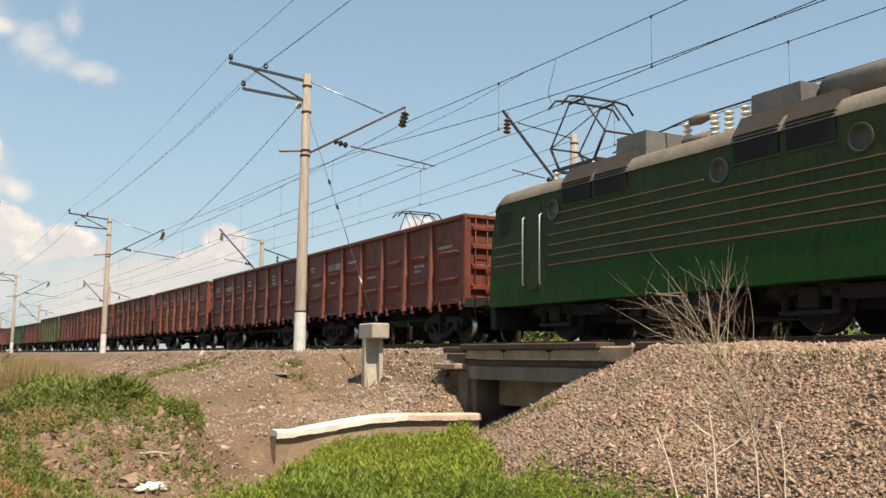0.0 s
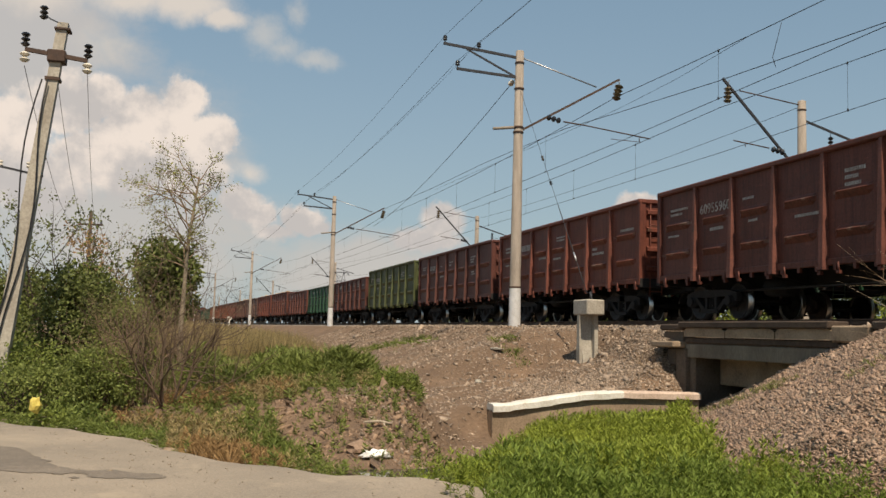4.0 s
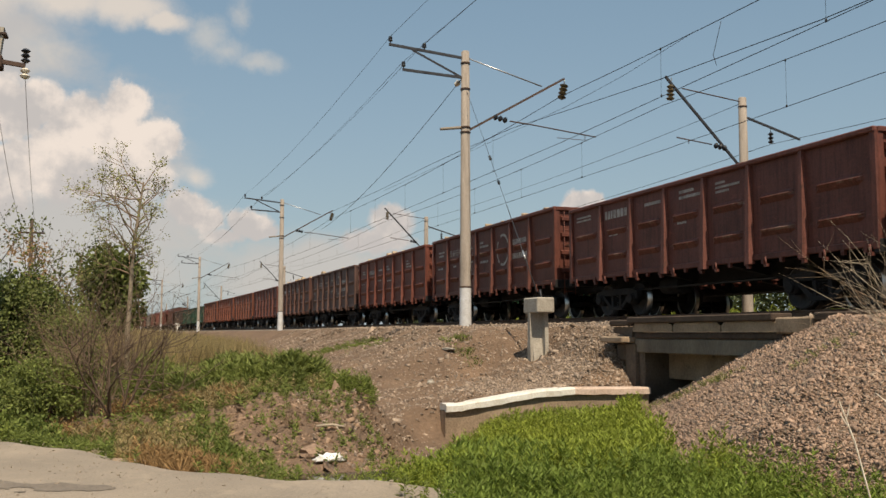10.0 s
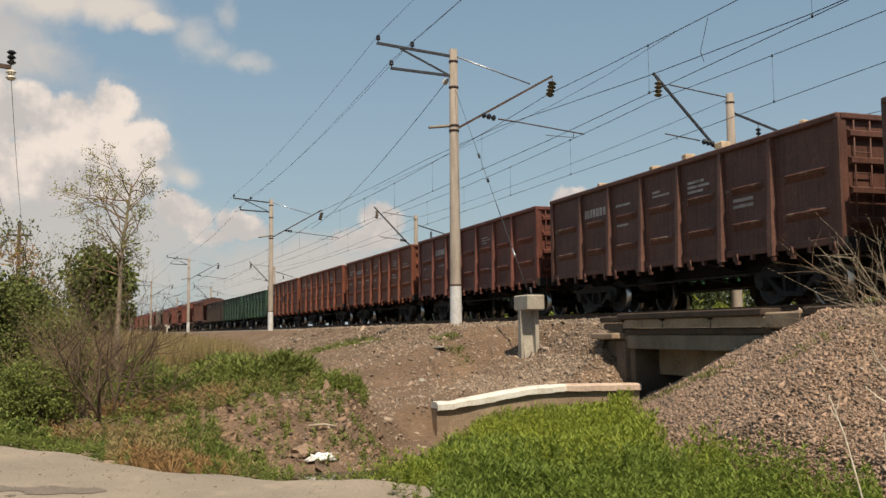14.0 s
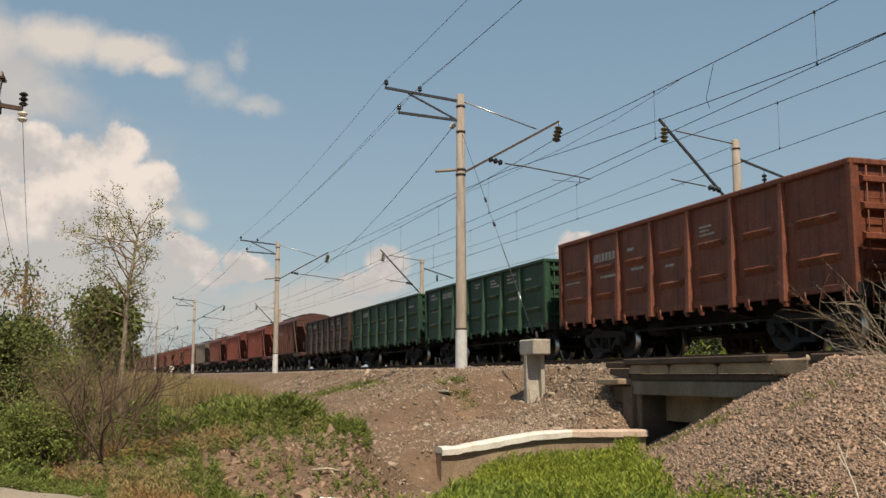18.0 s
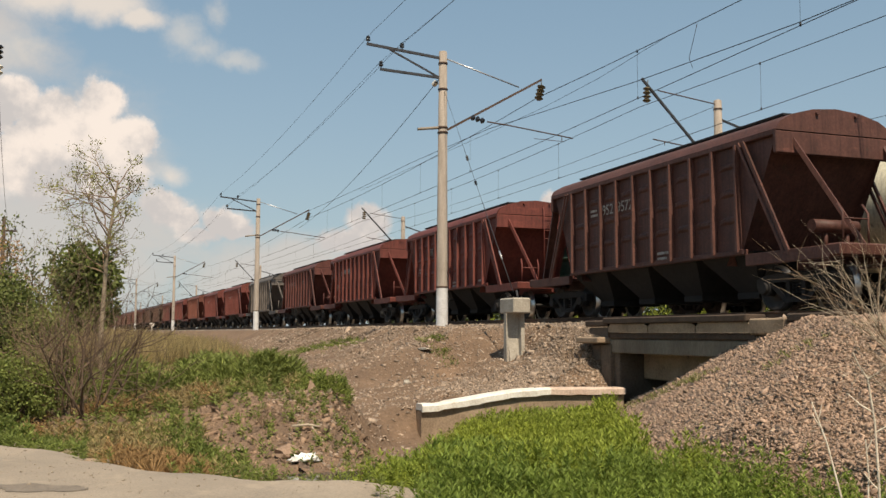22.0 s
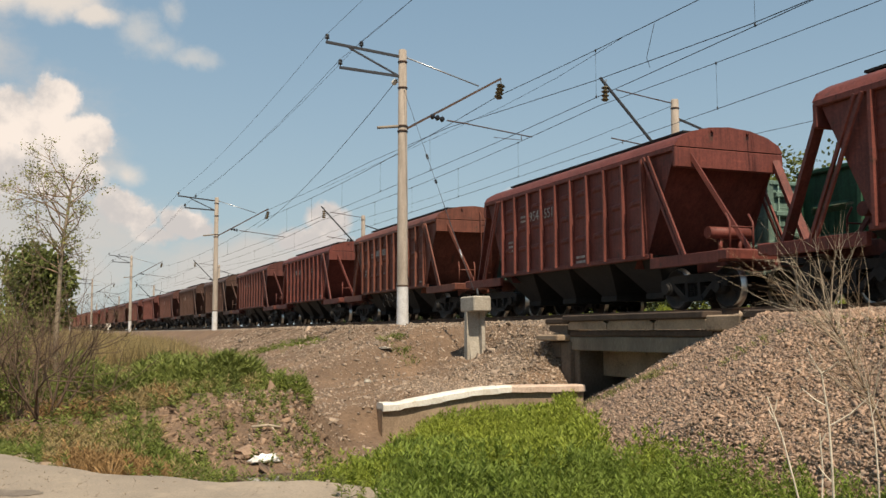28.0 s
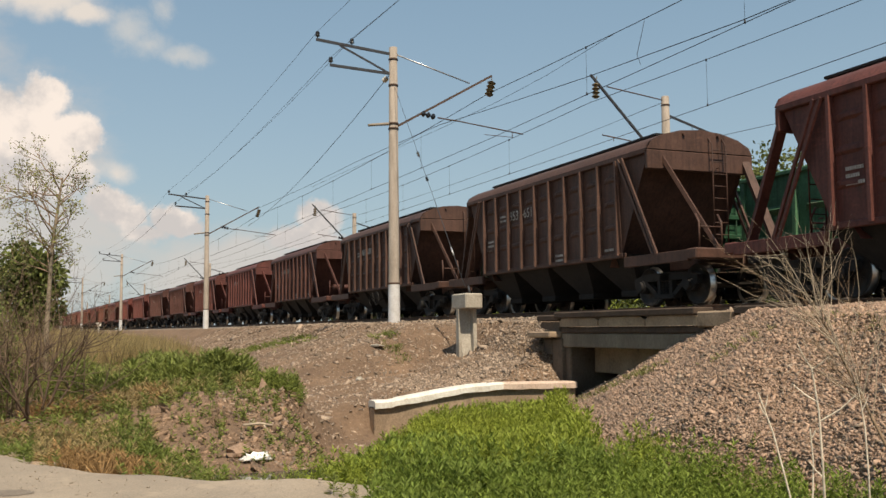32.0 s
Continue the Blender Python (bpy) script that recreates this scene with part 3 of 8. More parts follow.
# ---- the culvert ----
def build_culvert():
    c = thing("culvert", "weathered concrete railway culvert with stained beams", "culvert", kind="structure")
    F = 11.3       # its face
    g = Geo()
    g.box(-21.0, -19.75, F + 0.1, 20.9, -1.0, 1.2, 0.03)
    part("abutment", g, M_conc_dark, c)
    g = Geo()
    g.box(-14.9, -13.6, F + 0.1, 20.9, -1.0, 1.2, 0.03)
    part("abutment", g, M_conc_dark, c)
    for i, (y0, y1) in enumerate(((F + 0.12, F + 1.6), (F + 1.63, F + 3.3), (F + 3.33, F + 5.0), (F + 5.03, F + 6.7), (F + 6.73, F + 9.4))):
        g = Geo()
        g.box(-20.6, -14.2, y0, y1, 1.2, 1.5, 0.02)
        part("deck_beam", g, M_conc_grey, c)
    g = Geo()       # the face of the deck: main beam, curb with broken joints, dark cover plank
    g.box(-20.05, -14.6, F + 0.03, F + 0.115, 1.16, 1.48, 0.02)
    part("face_beam", g, M_conc_grey, c, "grey concrete beam with dark water stains")
    g = Geo()
    g.box(-20.02, -14.6, F, F + 0.2, 1.485, 1.632, 0.03)
    part("ledge_beam", g, M_plank, c, "dark stained concrete ledge")
    g = Geo()       # the inner wall over the pipe
    g.box(-19.74, -14.91, F + 0.75, F + 1.0, 0.55, 1.195, 0.02)
    part("inner_beam", g, M_conc_tan, c, "tan inner beam over the dark passage")
    g = Geo()
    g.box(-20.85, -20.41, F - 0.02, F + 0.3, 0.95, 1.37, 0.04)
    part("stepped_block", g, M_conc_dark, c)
    x = -20.0
    for k, w in enumerate((1.75, 1.8, 1.8)):
        g = Geo()
        g.prism([(x + 0.02, 1.64), (x + w - 0.02, 1.64), (x + w - 0.02, 1.77), (x + w - 0.16, 1.835), (x + 0.12, 1.835), (x + 0.02, 1.76)], "y", F - 0.05, F + 0.3)
        part("curb_stone", g, M_conc_tan, c)
        x += w
    g = Geo()
    g.box(-20.15, -14.75, F - 0.12, F + 0.35, 1.84, 1.985, 0.025)
    part("cover_plank", g, M_plank, c, "dark stained cover slab")
    g = Geo()
    g.box(-14.7, -13.7, F - 0.1, F + 0.3, 1.6, 1.9, 0.03)
    part("curb_stone", g, M_conc_tan, c)
    g = Geo()
    g.box(-13.66, -12.4, F - 0.1, F + 0.3, 1.82, 1.98, 0.03)
    part("cover_plank", g, M_plank, c)
    g = Geo()
    g.box(-21.1, -20.0, F - 0.08, F + 0.3, 1.78, 1.93, 0.03)
    part("cover_plank", g, M_plank, c)
    g = Geo()
    g.prism([(-21.0, 1.62), (-20.1, 1.5), (-20.1, 1.76), (-21.0, 1.76)], "y", F, F + 0.3)
    part("curb_stone", g, M_conc_dark, c)
    g = Geo()
    g.box(-21.15, -20.05, F - 0.3, F + 0.3, 1.38, 1.53, 0.03)
    part("bearing_shelf", g, M_conc_tan, c)
    g = Geo()
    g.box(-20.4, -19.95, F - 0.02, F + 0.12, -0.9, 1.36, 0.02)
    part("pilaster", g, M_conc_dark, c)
    # wing wall: it runs out from the abutment and sinks towards its end
    w = thing("wing_wall", "low concrete wing wall with a chipped whitewashed coping", "retaining wall", kind="structure")
    pts = [(-19.55, F - 0.0, 0.36), (-19.95, 9.6, 0.36), (-20.0, 8.9, 0.33), (-20.05, 8.2, 0.24), (-20.05, 7.4, 0.12), (-20.0, 6.9, 0.05), (-19.85, 6.5, 0.06)]
    for i, (a, b) in enumerate(zip(pts, pts[1:])):
        g = Geo()
        v, rows = [], 9
        for r in range(rows):
            u = r / (rows - 1)
            x, y, z = (a[k] + (b[k] - a[k]) * u for k in range(3))
            c = 0.022 * float(smooth_noise(y * 1.0, z, 0.35, 17)) + 0.012 * float(smooth_noise(y, z, 0.12, 18))
            for dx, zz in ((-0.22, z - 0.13), (0.26 + c, z - 0.14 + c), (0.26 + c * 0.6, z - 0.02 + c * 0.5), (0.2, z + 0.02 + c * 0.4), (-0.16, z + 0.02), (-0.22, z - 0.02)):
                v.append((x + dx, y, zz))
        m = (rows - 1) * 6
        g.add(v, [(q * 6 + k, q * 6 + (k + 1) % 6, q * 6 + 6 + (k + 1) % 6, q * 6 + 6 + k) for q in range(rows - 1) for k in range(6)] + [(0, 1, 2, 3, 4, 5), (m + 5, m + 4, m + 3, m + 2, m + 1, m)])
        part("coping_stone", g, M_pinkwash if i == 0 else M_white, w, "pinkish worn coping" if i == 0 else "chipped whitewashed coping")
    g = Geo()
    v, f = [], []
    for x, y, z in pts:
        for dx, zz in ((-0.15, -1.1), (0.17, -1.1), (0.17, z - 0.12), (-0.15, z - 0.12)):
            v.append((x + dx, y, zz))
    for j in range(len(pts) - 1):
        f += [(j * 4 + k, j * 4 + (k + 1) % 4, j * 4 + 4 + (k + 1) % 4, j * 4 + 4 + k) for k in range(4)]
    f += [(0, 1, 2, 3), tuple(len(v) - 1 - k for k in range(4))]
    g.add(v, f)
    part("wall_body", g, M_conc_tan, w)


build_culvert()


def build_anchor():
    """The concrete block that holds the mast's stay."""
    a = thing("anchor_block", "weathered concrete anchor post with a heavy cap", "anchor block", at=pose(-25.1, 11.2, 0))
    for y0, y1, x0, x1 in ((-0.37, -0.29, -0.16, 0.0), (0.0, 0.11, -0.16, 0.2)):
        g = Geo()
        g.prism([(x0 - 0.05, 0.2), (x1 + 0.06, 0.2), (x1, 2.19), (x0, 2.19)], "y", y0, y1)
        part("flange", g, M_conc, a)
    g = Geo()
    g.prism([(-0.14, 0.2), (0.2, 0.2), (0.02, 1.35), (0.0, 2.19), (-0.14, 2.19)], "y", -0.29, 0.0)
    part("web", g, M_conc, a)
    g = Geo()
    g.box(-0.5, 0.5, -0.36, 0.18, 2.18, 2.62, 0.035)
    part("cap", g, M_conc, a)
    g = Geo()
    g.rod((0, 0, 2.6), (-0.1, 0, 2.85), 0.035, n=6)
    part("eye_bolt", g, M_steel, a)


build_anchor()

# ---- the tracks ----
def rail_profile(g, x0, x1, axis, dy, step=6.0):
    pr = [(-0.066, -0.18), (0.066, -0.18), (0.066, -0.165), (0.012, -0.145), (0.012, -0.045), (0.036, -0.035), (0.036, -0.004), (0.03, 0.0), (-0.03, 0.0), (-0.036, -0.004), (-0.036, -0.035), (-0.012, -0.045), (-0.012, -0.145), (-0.066, -0.165)]
    xs, n = [], len(pr)
    x = x0
    while x < x1:
        xs.append(x)
        x += step
    xs.append(x1)
    v, f = [], []
    for x in xs:
        y = axis + bend(x) + dy
        v += [(x, y + a, RAIL + b) for a, b in pr]
    for j in range(len(xs) - 1):
        f += [(j * n + i, j * n + (i + 1) % n, (j + 1) * n + (i + 1) % n, (j + 1) * n + i) for i in range(n)]
    g.add(v, f)


def build_track(axis):
    tr = thing("railway_track", "rusty steel rails on concrete sleepers and stone ballast", "railway track", kind="structure")
    for dy in (-0.78, 0.78):
        g = Geo()
        rail_profile(g, -900, 760, axis, dy)
        part("rail", g, M_rail, tr)
    g = Geo()
    g.prism([(-1.36, -0.14), (-1.36, -0.02), (-1.0, 0.02), (-0.55, 0.02), (-0.3, -0.05), (0.3, -0.05), (0.55, 0.02), (1.0, 0.02), (1.36, -0.02), (1.36, -0.14)], "x", -0.13, 0.13)
    me = g.mesh("sleeper")
    me.materials.append(M_sleeper)
    x = -72.0
    while x < 8:
        part("sleeper", me, M_sleeper, tr, at=on_line(x, axis, RAIL - 0.2))
        x += 0.55
    v, f = [], []
    rest = Geo()
    for x in list(np.arange(-320, -72, 0.6)) + list(np.arange(8, 60, 0.6)):
        m = on_line(x, axis, RAIL - 0.2)
        rest.box(-0.13, 0.13, -1.36, 1.36, -0.14, 0.02, m=m)
    o = part("distant_sleepers", rest, M_sleeper, tr)
    o["kind"] = "stuff"


build_track(AXIS)
build_track(AXIS_FAR)


def ballast_bed(axis):
    """The shoulder of stone under a track."""
    pr = [(-2.35, -0.62), (-1.75, -0.2), (-0.9, -0.215), (0, -0.23), (0.9, -0.215), (1.75, -0.2), (2.35, -0.62)]
    xs = sorted(set(np.arange(-60, 20, 0.25).round(2)) | set(np.arange(-900, 760, 5.0)))
    v, f, n = [], [], len(pr)
    for x in xs:
        y = axis + bend(x)
        for a, b in pr:
            v.append((x, y + a, RAIL + b + (0.02 * math.sin(x * 3 + a * 5) if -60 < x < 20 else 0)))
    for j in range(len(xs) - 1):
        f += [(j * n + i, (j + 1) * n + i, (j + 1) * n + i + 1, j * n + i + 1) for i in range(n - 1)]
    big("ballast_bed", v, f, M_ballast, "grey-brown crushed stone ballast shoulder", "ballast", smooth=True)


ballast_bed(AXIS)
ballast_bed(AXIS_FAR)

# ---- rolling stock ----
def wheelset_mesh():
    g = Geo()
    g.rod((0, -1.05, 0), (0, 1.05, 0), 0.075, n=10)
    for s in (-1, 1):
        y = 0.72 * s
        g.turned([(0.1, y - 0.06 * s), (0.16, y - 0.05 * s), (0.2, y + 0.0), (0.38, y + 0.02 * s), (0.42, y - 0.03 * s), (0.505, y - 0.045 * s), (0.505, y - 0.015 * s), (0.475, y + 0.005 * s), (0.468, y + 0.1 * s), (0.42, y + 0.1 * s), (0.38, y + 0.06 * s), (0.2, y + 0.05 * s), (0.15, y + 0.11 * s), (0.1, y + 0.12 * s)], axis="y", n=18)
        g.rod((0.28, y + 0.06 * s, 0), (-0.28, y + 0.06 * s, 0), 0.022, n=5)
    me = g.mesh("wheelset")
    me.materials.append(M_wheel)
    me.materials.append(M_tread)
    for p in me.polygons:
        r = math.hypot(p.center[0], p.center[2])
        if r > 0.452:
            p.material_index = 1
    return me


ME_wheelset = wheelset_mesh()


def sideframe_mesh():
    """The cast side of a three-piece bogie, with its spring window."""
    g = Geo()
    for s in (-1, 1):
        y0, y1 = 0.98 * s - 0.07, 0.98 * s + 0.07
        g.prism([(-1.22, 0.0), (-1.22, 0.2), (-0.95, 0.27), (-0.55, 0.3), (0.55, 0.3), (0.95, 0.27), (1.22, 0.2), (1.22, 0.0), (1.08, 0.0), (1.05, 0.1), (0.8, 0.12), (-0.8, 0.12), (-1.05, 0.1), (-1.08, 0.0)], "y", y0, y1)
        for k in (-1, 1):
            g.prism([(0.74 * k, 0.14), (0.86 * k, 0.1), (0.36 * k, -0.28), (0.26 * k, -0.2)], "y", y0, y1)
            g.box(0.23 * k - 0.05, 0.23 * k + 0.05, y0, y1, -0.22, 0.14)
            g.rod((0.925 * k, y1 if s > 0 else y0, 0.0), (0.925 * k, (y1 + 0.1) if s > 0 else (y0 - 0.1), 0.0), 0.13, n=12)
            g.rod((0.925 * k, 0.88 * s, 0.0), (0.925 * k, 1.08 * s, 0.0), 0.165, n=12)
        g.prism([(-0.4, -0.3), (0.4, -0.3), (0.34, -0.2), (-0.34, -0.2)], "y", y0 - 0.03, y1 + 0.03)
        for k in (-0.12, 0.0, 0.12):
            for j in range(5):
                g.turned([(0.03, -0.19 + j * 0.055), (0.055, -0.17 + j * 0.055), (0.03, -0.15 + j * 0.055)], k, 0.98 * s, "z", 7)
        g.bar((-0.5, 0.85 * s, -0.2), (0.5, 0.85 * s, -0.2), 0.05, 0.05)
    g.box(-0.22, 0.22, -1.05, 1.05, 0.1, 0.32, 0.03)
    for k in (-1, 1):
        g.bar((0.42 * k, -0.9, 0.0), (0.42 * k, 0.9, 0.0), 0.08, 0.12)
        for s in (-1, 1):
            g.box(0.4 * k - 0.05, 0.4 * k + 0.05, 0.68 * s - 0.06, 0.68 * s + 0.06, -0.16, 0.16)
    g.rod((0, 0, 0.3), (0, 0, 0.5), 0.25, n=14)
    return g.mesh("bogie_frame")


ME_bogie = sideframe_mesh()
ME_bogie.materials.append(M_under)
WHEELS = ([], [])


def add_bogie(wagon, x, z=0.475):
    b = part("bogie", ME_bogie, M_under, wagon, at=pose(x, 0, z))
    for k, dx in enumerate((-0.925, 0.925)):
        w = part("wheelset", ME_wheelset, M_wheel, b, at=pose(dx, 0, 0))
        w["label"] = "steel wheelset with bright worn treads"
        WHEELS[k].append(w)
    return b


def coupler_mesh():
    g = Geo()
    g.box(-0.75, 0.0, -0.09, 0.09, -0.11, 0.11, 0.02)
    g.prism([(0, -0.2), (0.26, -0.2), (0.34, -0.06), (0.2, 0.0), (0.24, 0.12), (0.34, 0.22), (0.1, 0.24), (0, 0.2)], "z", -0.17, 0.17)
    return g.mesh("coupler")


ME_coupler = coupler_mesh()
ME_coupler.materials.append(M_under)


def lettering(text, size, parent, at, material=None, label="faded white painted number"):
    cu = bpy.data.curves.new("number", "FONT")
    cu.body, cu.size, cu.extrude, cu.resolution_u = text, size, 0.004, 3
    tmp = bpy.data.objects.new("number", cu)
    me = bpy.data.meshes.new_from_object(tmp)
    bpy.data.objects.remove(tmp)
    me.materials.clear()
    me.materials.append(material or M_letter)
    return part("number", me, M_letter, parent, label, at)


GL, GW = 12.73, 1.44     # gondola: body length, half width of the wall
BAYS = [-GL / 2] + [-GL / 2 + 2.0 + i * (GL - 4.0) / 5 for i in range(6)] + [GL / 2]


def gondola_meshes():
    out = {}
    edges = np.array(BAYS)
    # one side wall with two pressed ridges in each bay
    g = Geo()
    xs = np.array([a + (b - a) * k / 12 for a, b in zip(BAYS, BAYS[1:]) for k in range(12)] + [GL / 2])
    zs = np.array([1.12, 1.4, 1.62, 1.70, 1.76, 1.80, 1.86, 2.1, 2.38, 2.46, 2.52, 2.56, 2.62, 2.9, 3.2, 3.42])
    bump = {1.70: 0.62, 1.76: 1, 1.80: 0.25, 2.46: 0.62, 2.52: 1, 2.56: 0.25}
    V = []
    for x in xs:
        b = min(max(int(np.searchsorted(edges, x, 'right')) - 1, 0), 6)
        u = (x - edges[b]) / (edges[b + 1] - edges[b])
        k = min(max((min(u, 1 - u) - 0.17) / 0.08, 0), 1)
        for z in zs:
            V.append((x, -GW - 0.105 * bump.get(round(float(z), 2), 0) * k, z))
    n = len(zs)
    F = [(i * n + j, (i + 1) * n + j, (i + 1) * n + j + 1, i * n + j + 1) for i in range(len(xs) - 1) for j in range(n - 1)]
    g.add(V, F, False)
    g.box(-GL / 2, GL / 2, -GW + 0.002, -GW + 0.03, 1.12, 3.42)
    out["side_wall"] = g.mesh("side_wall", normals=False)
    g = Geo()      # a tapered rib
    g.prism([(-0.06, 1.02), (0.06, 1.02), (0.06, 1.1), (0.05, 3.42), (-0.05, 3.42), (-0.06, 1.1)], "y", -GW - 0.002, -GW - 0.03)
    w0, w1 = 0.075, 0.05
    p = [(-w0, -GW - 0.155, 1.0), (w0, -GW - 0.155, 1.0), (w1, -GW - 0.085, 3.40), (-w1, -GW - 0.085, 3.40), (-w0 - 0.015, -GW - 0.0, 1.0), (w0 + 0.015, -GW, 1.0), (w1 + 0.01, -GW, 3.40), (-w1 - 0.01, -GW, 3.40)]
    g.add(p, [(0, 1, 2, 3), (4, 7, 6, 5), (0, 3, 7, 4), (1, 5, 6, 2), (0, 4, 5, 1), (2, 6, 7, 3)])
    out["rib"] = g.mesh("rib")
    g = Geo()
    g.box(-GL / 2 - 0.04, GL / 2 + 0.04, -GW - 0.10, -GW + 0.03, 3.37, 3.49, 0.025)
    out["top_rail"] = g.mesh("top_rail")
    g = Geo()
    g.box(-GL / 2, GL / 2, -GW - 0.055, -GW + 0.03, 1.08, 1.22, 0.015)
    for i in range(21):
        x = -GL / 2 + 0.32 + i * (GL - 0.64) / 20
        g.box(x - 0.045, x + 0.045, -GW - 0.05, -GW + 0.02, 0.98, 1.09)
        if i % 3 != 1:
            g.rod((x + 0.16, -GW - 0.09, 1.13), (x + 0.2, -GW - 0.1, 0.93), 0.022, n=5)
            g.box(x + 0.13, x + 0.23, -GW - 0.12, -GW - 0.04, 0.9, 0.97)
    out["bottom_sill"] = g.mesh("bottom_sill")
    g = Geo()      # end wall, at +x
    L = GL / 2
    g.box(L - 0.05, L, -GW, GW, 1.12, 3.42)
    g.box(L - 0.02, L + 0.09, -GW - 0.02, GW + 0.02, 3.36, 3.48, 0.02)
    out["end_wall"] = g.mesh("end_wall")
    g = Geo()
    g.prism([(0.0, -0.09), (0.11, -0.045), (0.11, 0.045), (0.0, 0.09)], "y", -GW + 0.16, GW - 0.16)
    out["end_rib"] = g.mesh("end_rib")
    g = Geo()
    g.box(L - 0.12, L + 0.06, -GW - 0.075, -GW + 0.12, 1.02, 3.44, 0.02)
    out["corner_post"] = g.mesh("corner_post")
    g = Geo()
    g.box(-L + 0.06, L - 0.06, -GW + 0.06, GW - 0.06, 1.22, 1.3)
    out["floor"] = g.mesh("floor")
    g = Geo()
    g.box(-L - 0.35, L + 0.35, -0.2, 0.2, 0.82, 1.2, 0.02)
    out["center_sill"] = g.mesh("center_sill")
    g = Geo()
    g.prism([(-1.4, 1.18), (1.4, 1.18), (1.4, 1.08), (0.3, 0.86), (-0.3, 0.86), (-1.4, 1.08)], "x", -0.1, 0.1)
    out["cross_bearer"] = g.mesh("cross_bearer")
    g = Geo()
    g.box(-0.12, 0.08, -1.5, 1.5, 0.95, 1.22, 0.02)
    out["end_beam"] = g.mesh("end_beam")
    g = Geo()
    g.rod((-2.4, -0.55, 0.78), (-1.5, -0.55, 0.78), 0.23, n=14)
    out["air_tank"] = g.mesh("air_tank")
    g = Geo()
    g.rod((-4.0, -0.9, 0.72), (4.0, -0.85, 0.72), 0.03, n=6)
    out["brake_rod"] = g.mesh("brake_rod")
    g = Geo()
    for k in (-0.19, 0.19):
        g.rod((k, 0, 0.75), (k, 0, 3.35), 0.016, n=5)
    for i in range(7):
        g.rod((-0.19, 0, 0.85 + i * 0.38), (0.19, 0, 0.85 + i * 0.38), 0.014, n=5)
    out["ladder"] = g.mesh("ladder")
    for k, me in out.items():
        me.materials.append(M_side if k == "side_wall" else M_under if k in ("center_sill", "cross_bearer", "end_beam", "air_tank", "brake_rod", "floor") else M_paint)
    return out


ME_gon = gondola_meshes()


def gondola(color, label, tall=1.0):
    w = thing("gondola_wagon", label, "freight wagon", group="wagons of the passing train")
    G = ME_gon
    lift = Matrix.Translation((0, 0, 1.1)) @ Matrix.Diagonal((1, 1, tall, 1)) @ Matrix.Translation((0, 0, -1.1))
    for m in (lift, pose(0, 0, 0, 0, 0, 180) @ lift):
        part("side_wall", G["side_wall"], M_paint, w, at=m, color=color)
        part("top_rail", G["top_rail"], M_paint, w, at=m, color=color)
        part("bottom_sill", G["bottom_sill"], M_paint, w, at=m, color=color)
        part("end_wall", G["end_wall"], M_paint, w, at=m, color=color)
        for s in (1, -1):
            c = part("corner_post", G["corner_post"], M_paint, w, at=m if s > 0 else m @ Matrix.Diagonal((-1, 1, 1, 1)), color=color)
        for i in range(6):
            # ribs take a paler wall colour, for the sun on their flanks
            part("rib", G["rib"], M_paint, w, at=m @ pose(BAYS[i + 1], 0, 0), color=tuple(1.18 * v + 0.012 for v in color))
        for z in (1.5, 2.05, 2.6, 3.1):
            part("end_rib", G["end_rib"], M_paint, w, at=m @ pose(GL / 2, 0, z), color=color)
        part("ladder", G["ladder"], M_paint, w, at=m @ pose(GL / 2 + 0.08, -GW + 0.45, 0, 0, 0, 90), color=color)
        part("coupler", ME_coupler, M_under, w, at=m @ lift.inverted() @ pose(GL / 2 + 0.3, 0, 1.05))
    part("floor", G["floor"], M_under, w)
    for n in ("center_sill", "air_tank", "brake_rod"):
        part(n, G[n], M_under, w)
    for x in (-1.5, 1.5):
        part("cross_bearer", G["cross_bearer"], M_under, w, at=pose(x, 0, 0))
    for s in (-1, 1):
        part("end_beam", G["end_beam"], M_under, w, at=pose(GL / 2 * s, 0, 0))
    for x in (-4.325, 4.325):
        add_bogie(w, x)
    return w


HE, HB, HW = 5.13, 3.95, 1.43     # hopper: half length at the eaves and at the bottom, half width


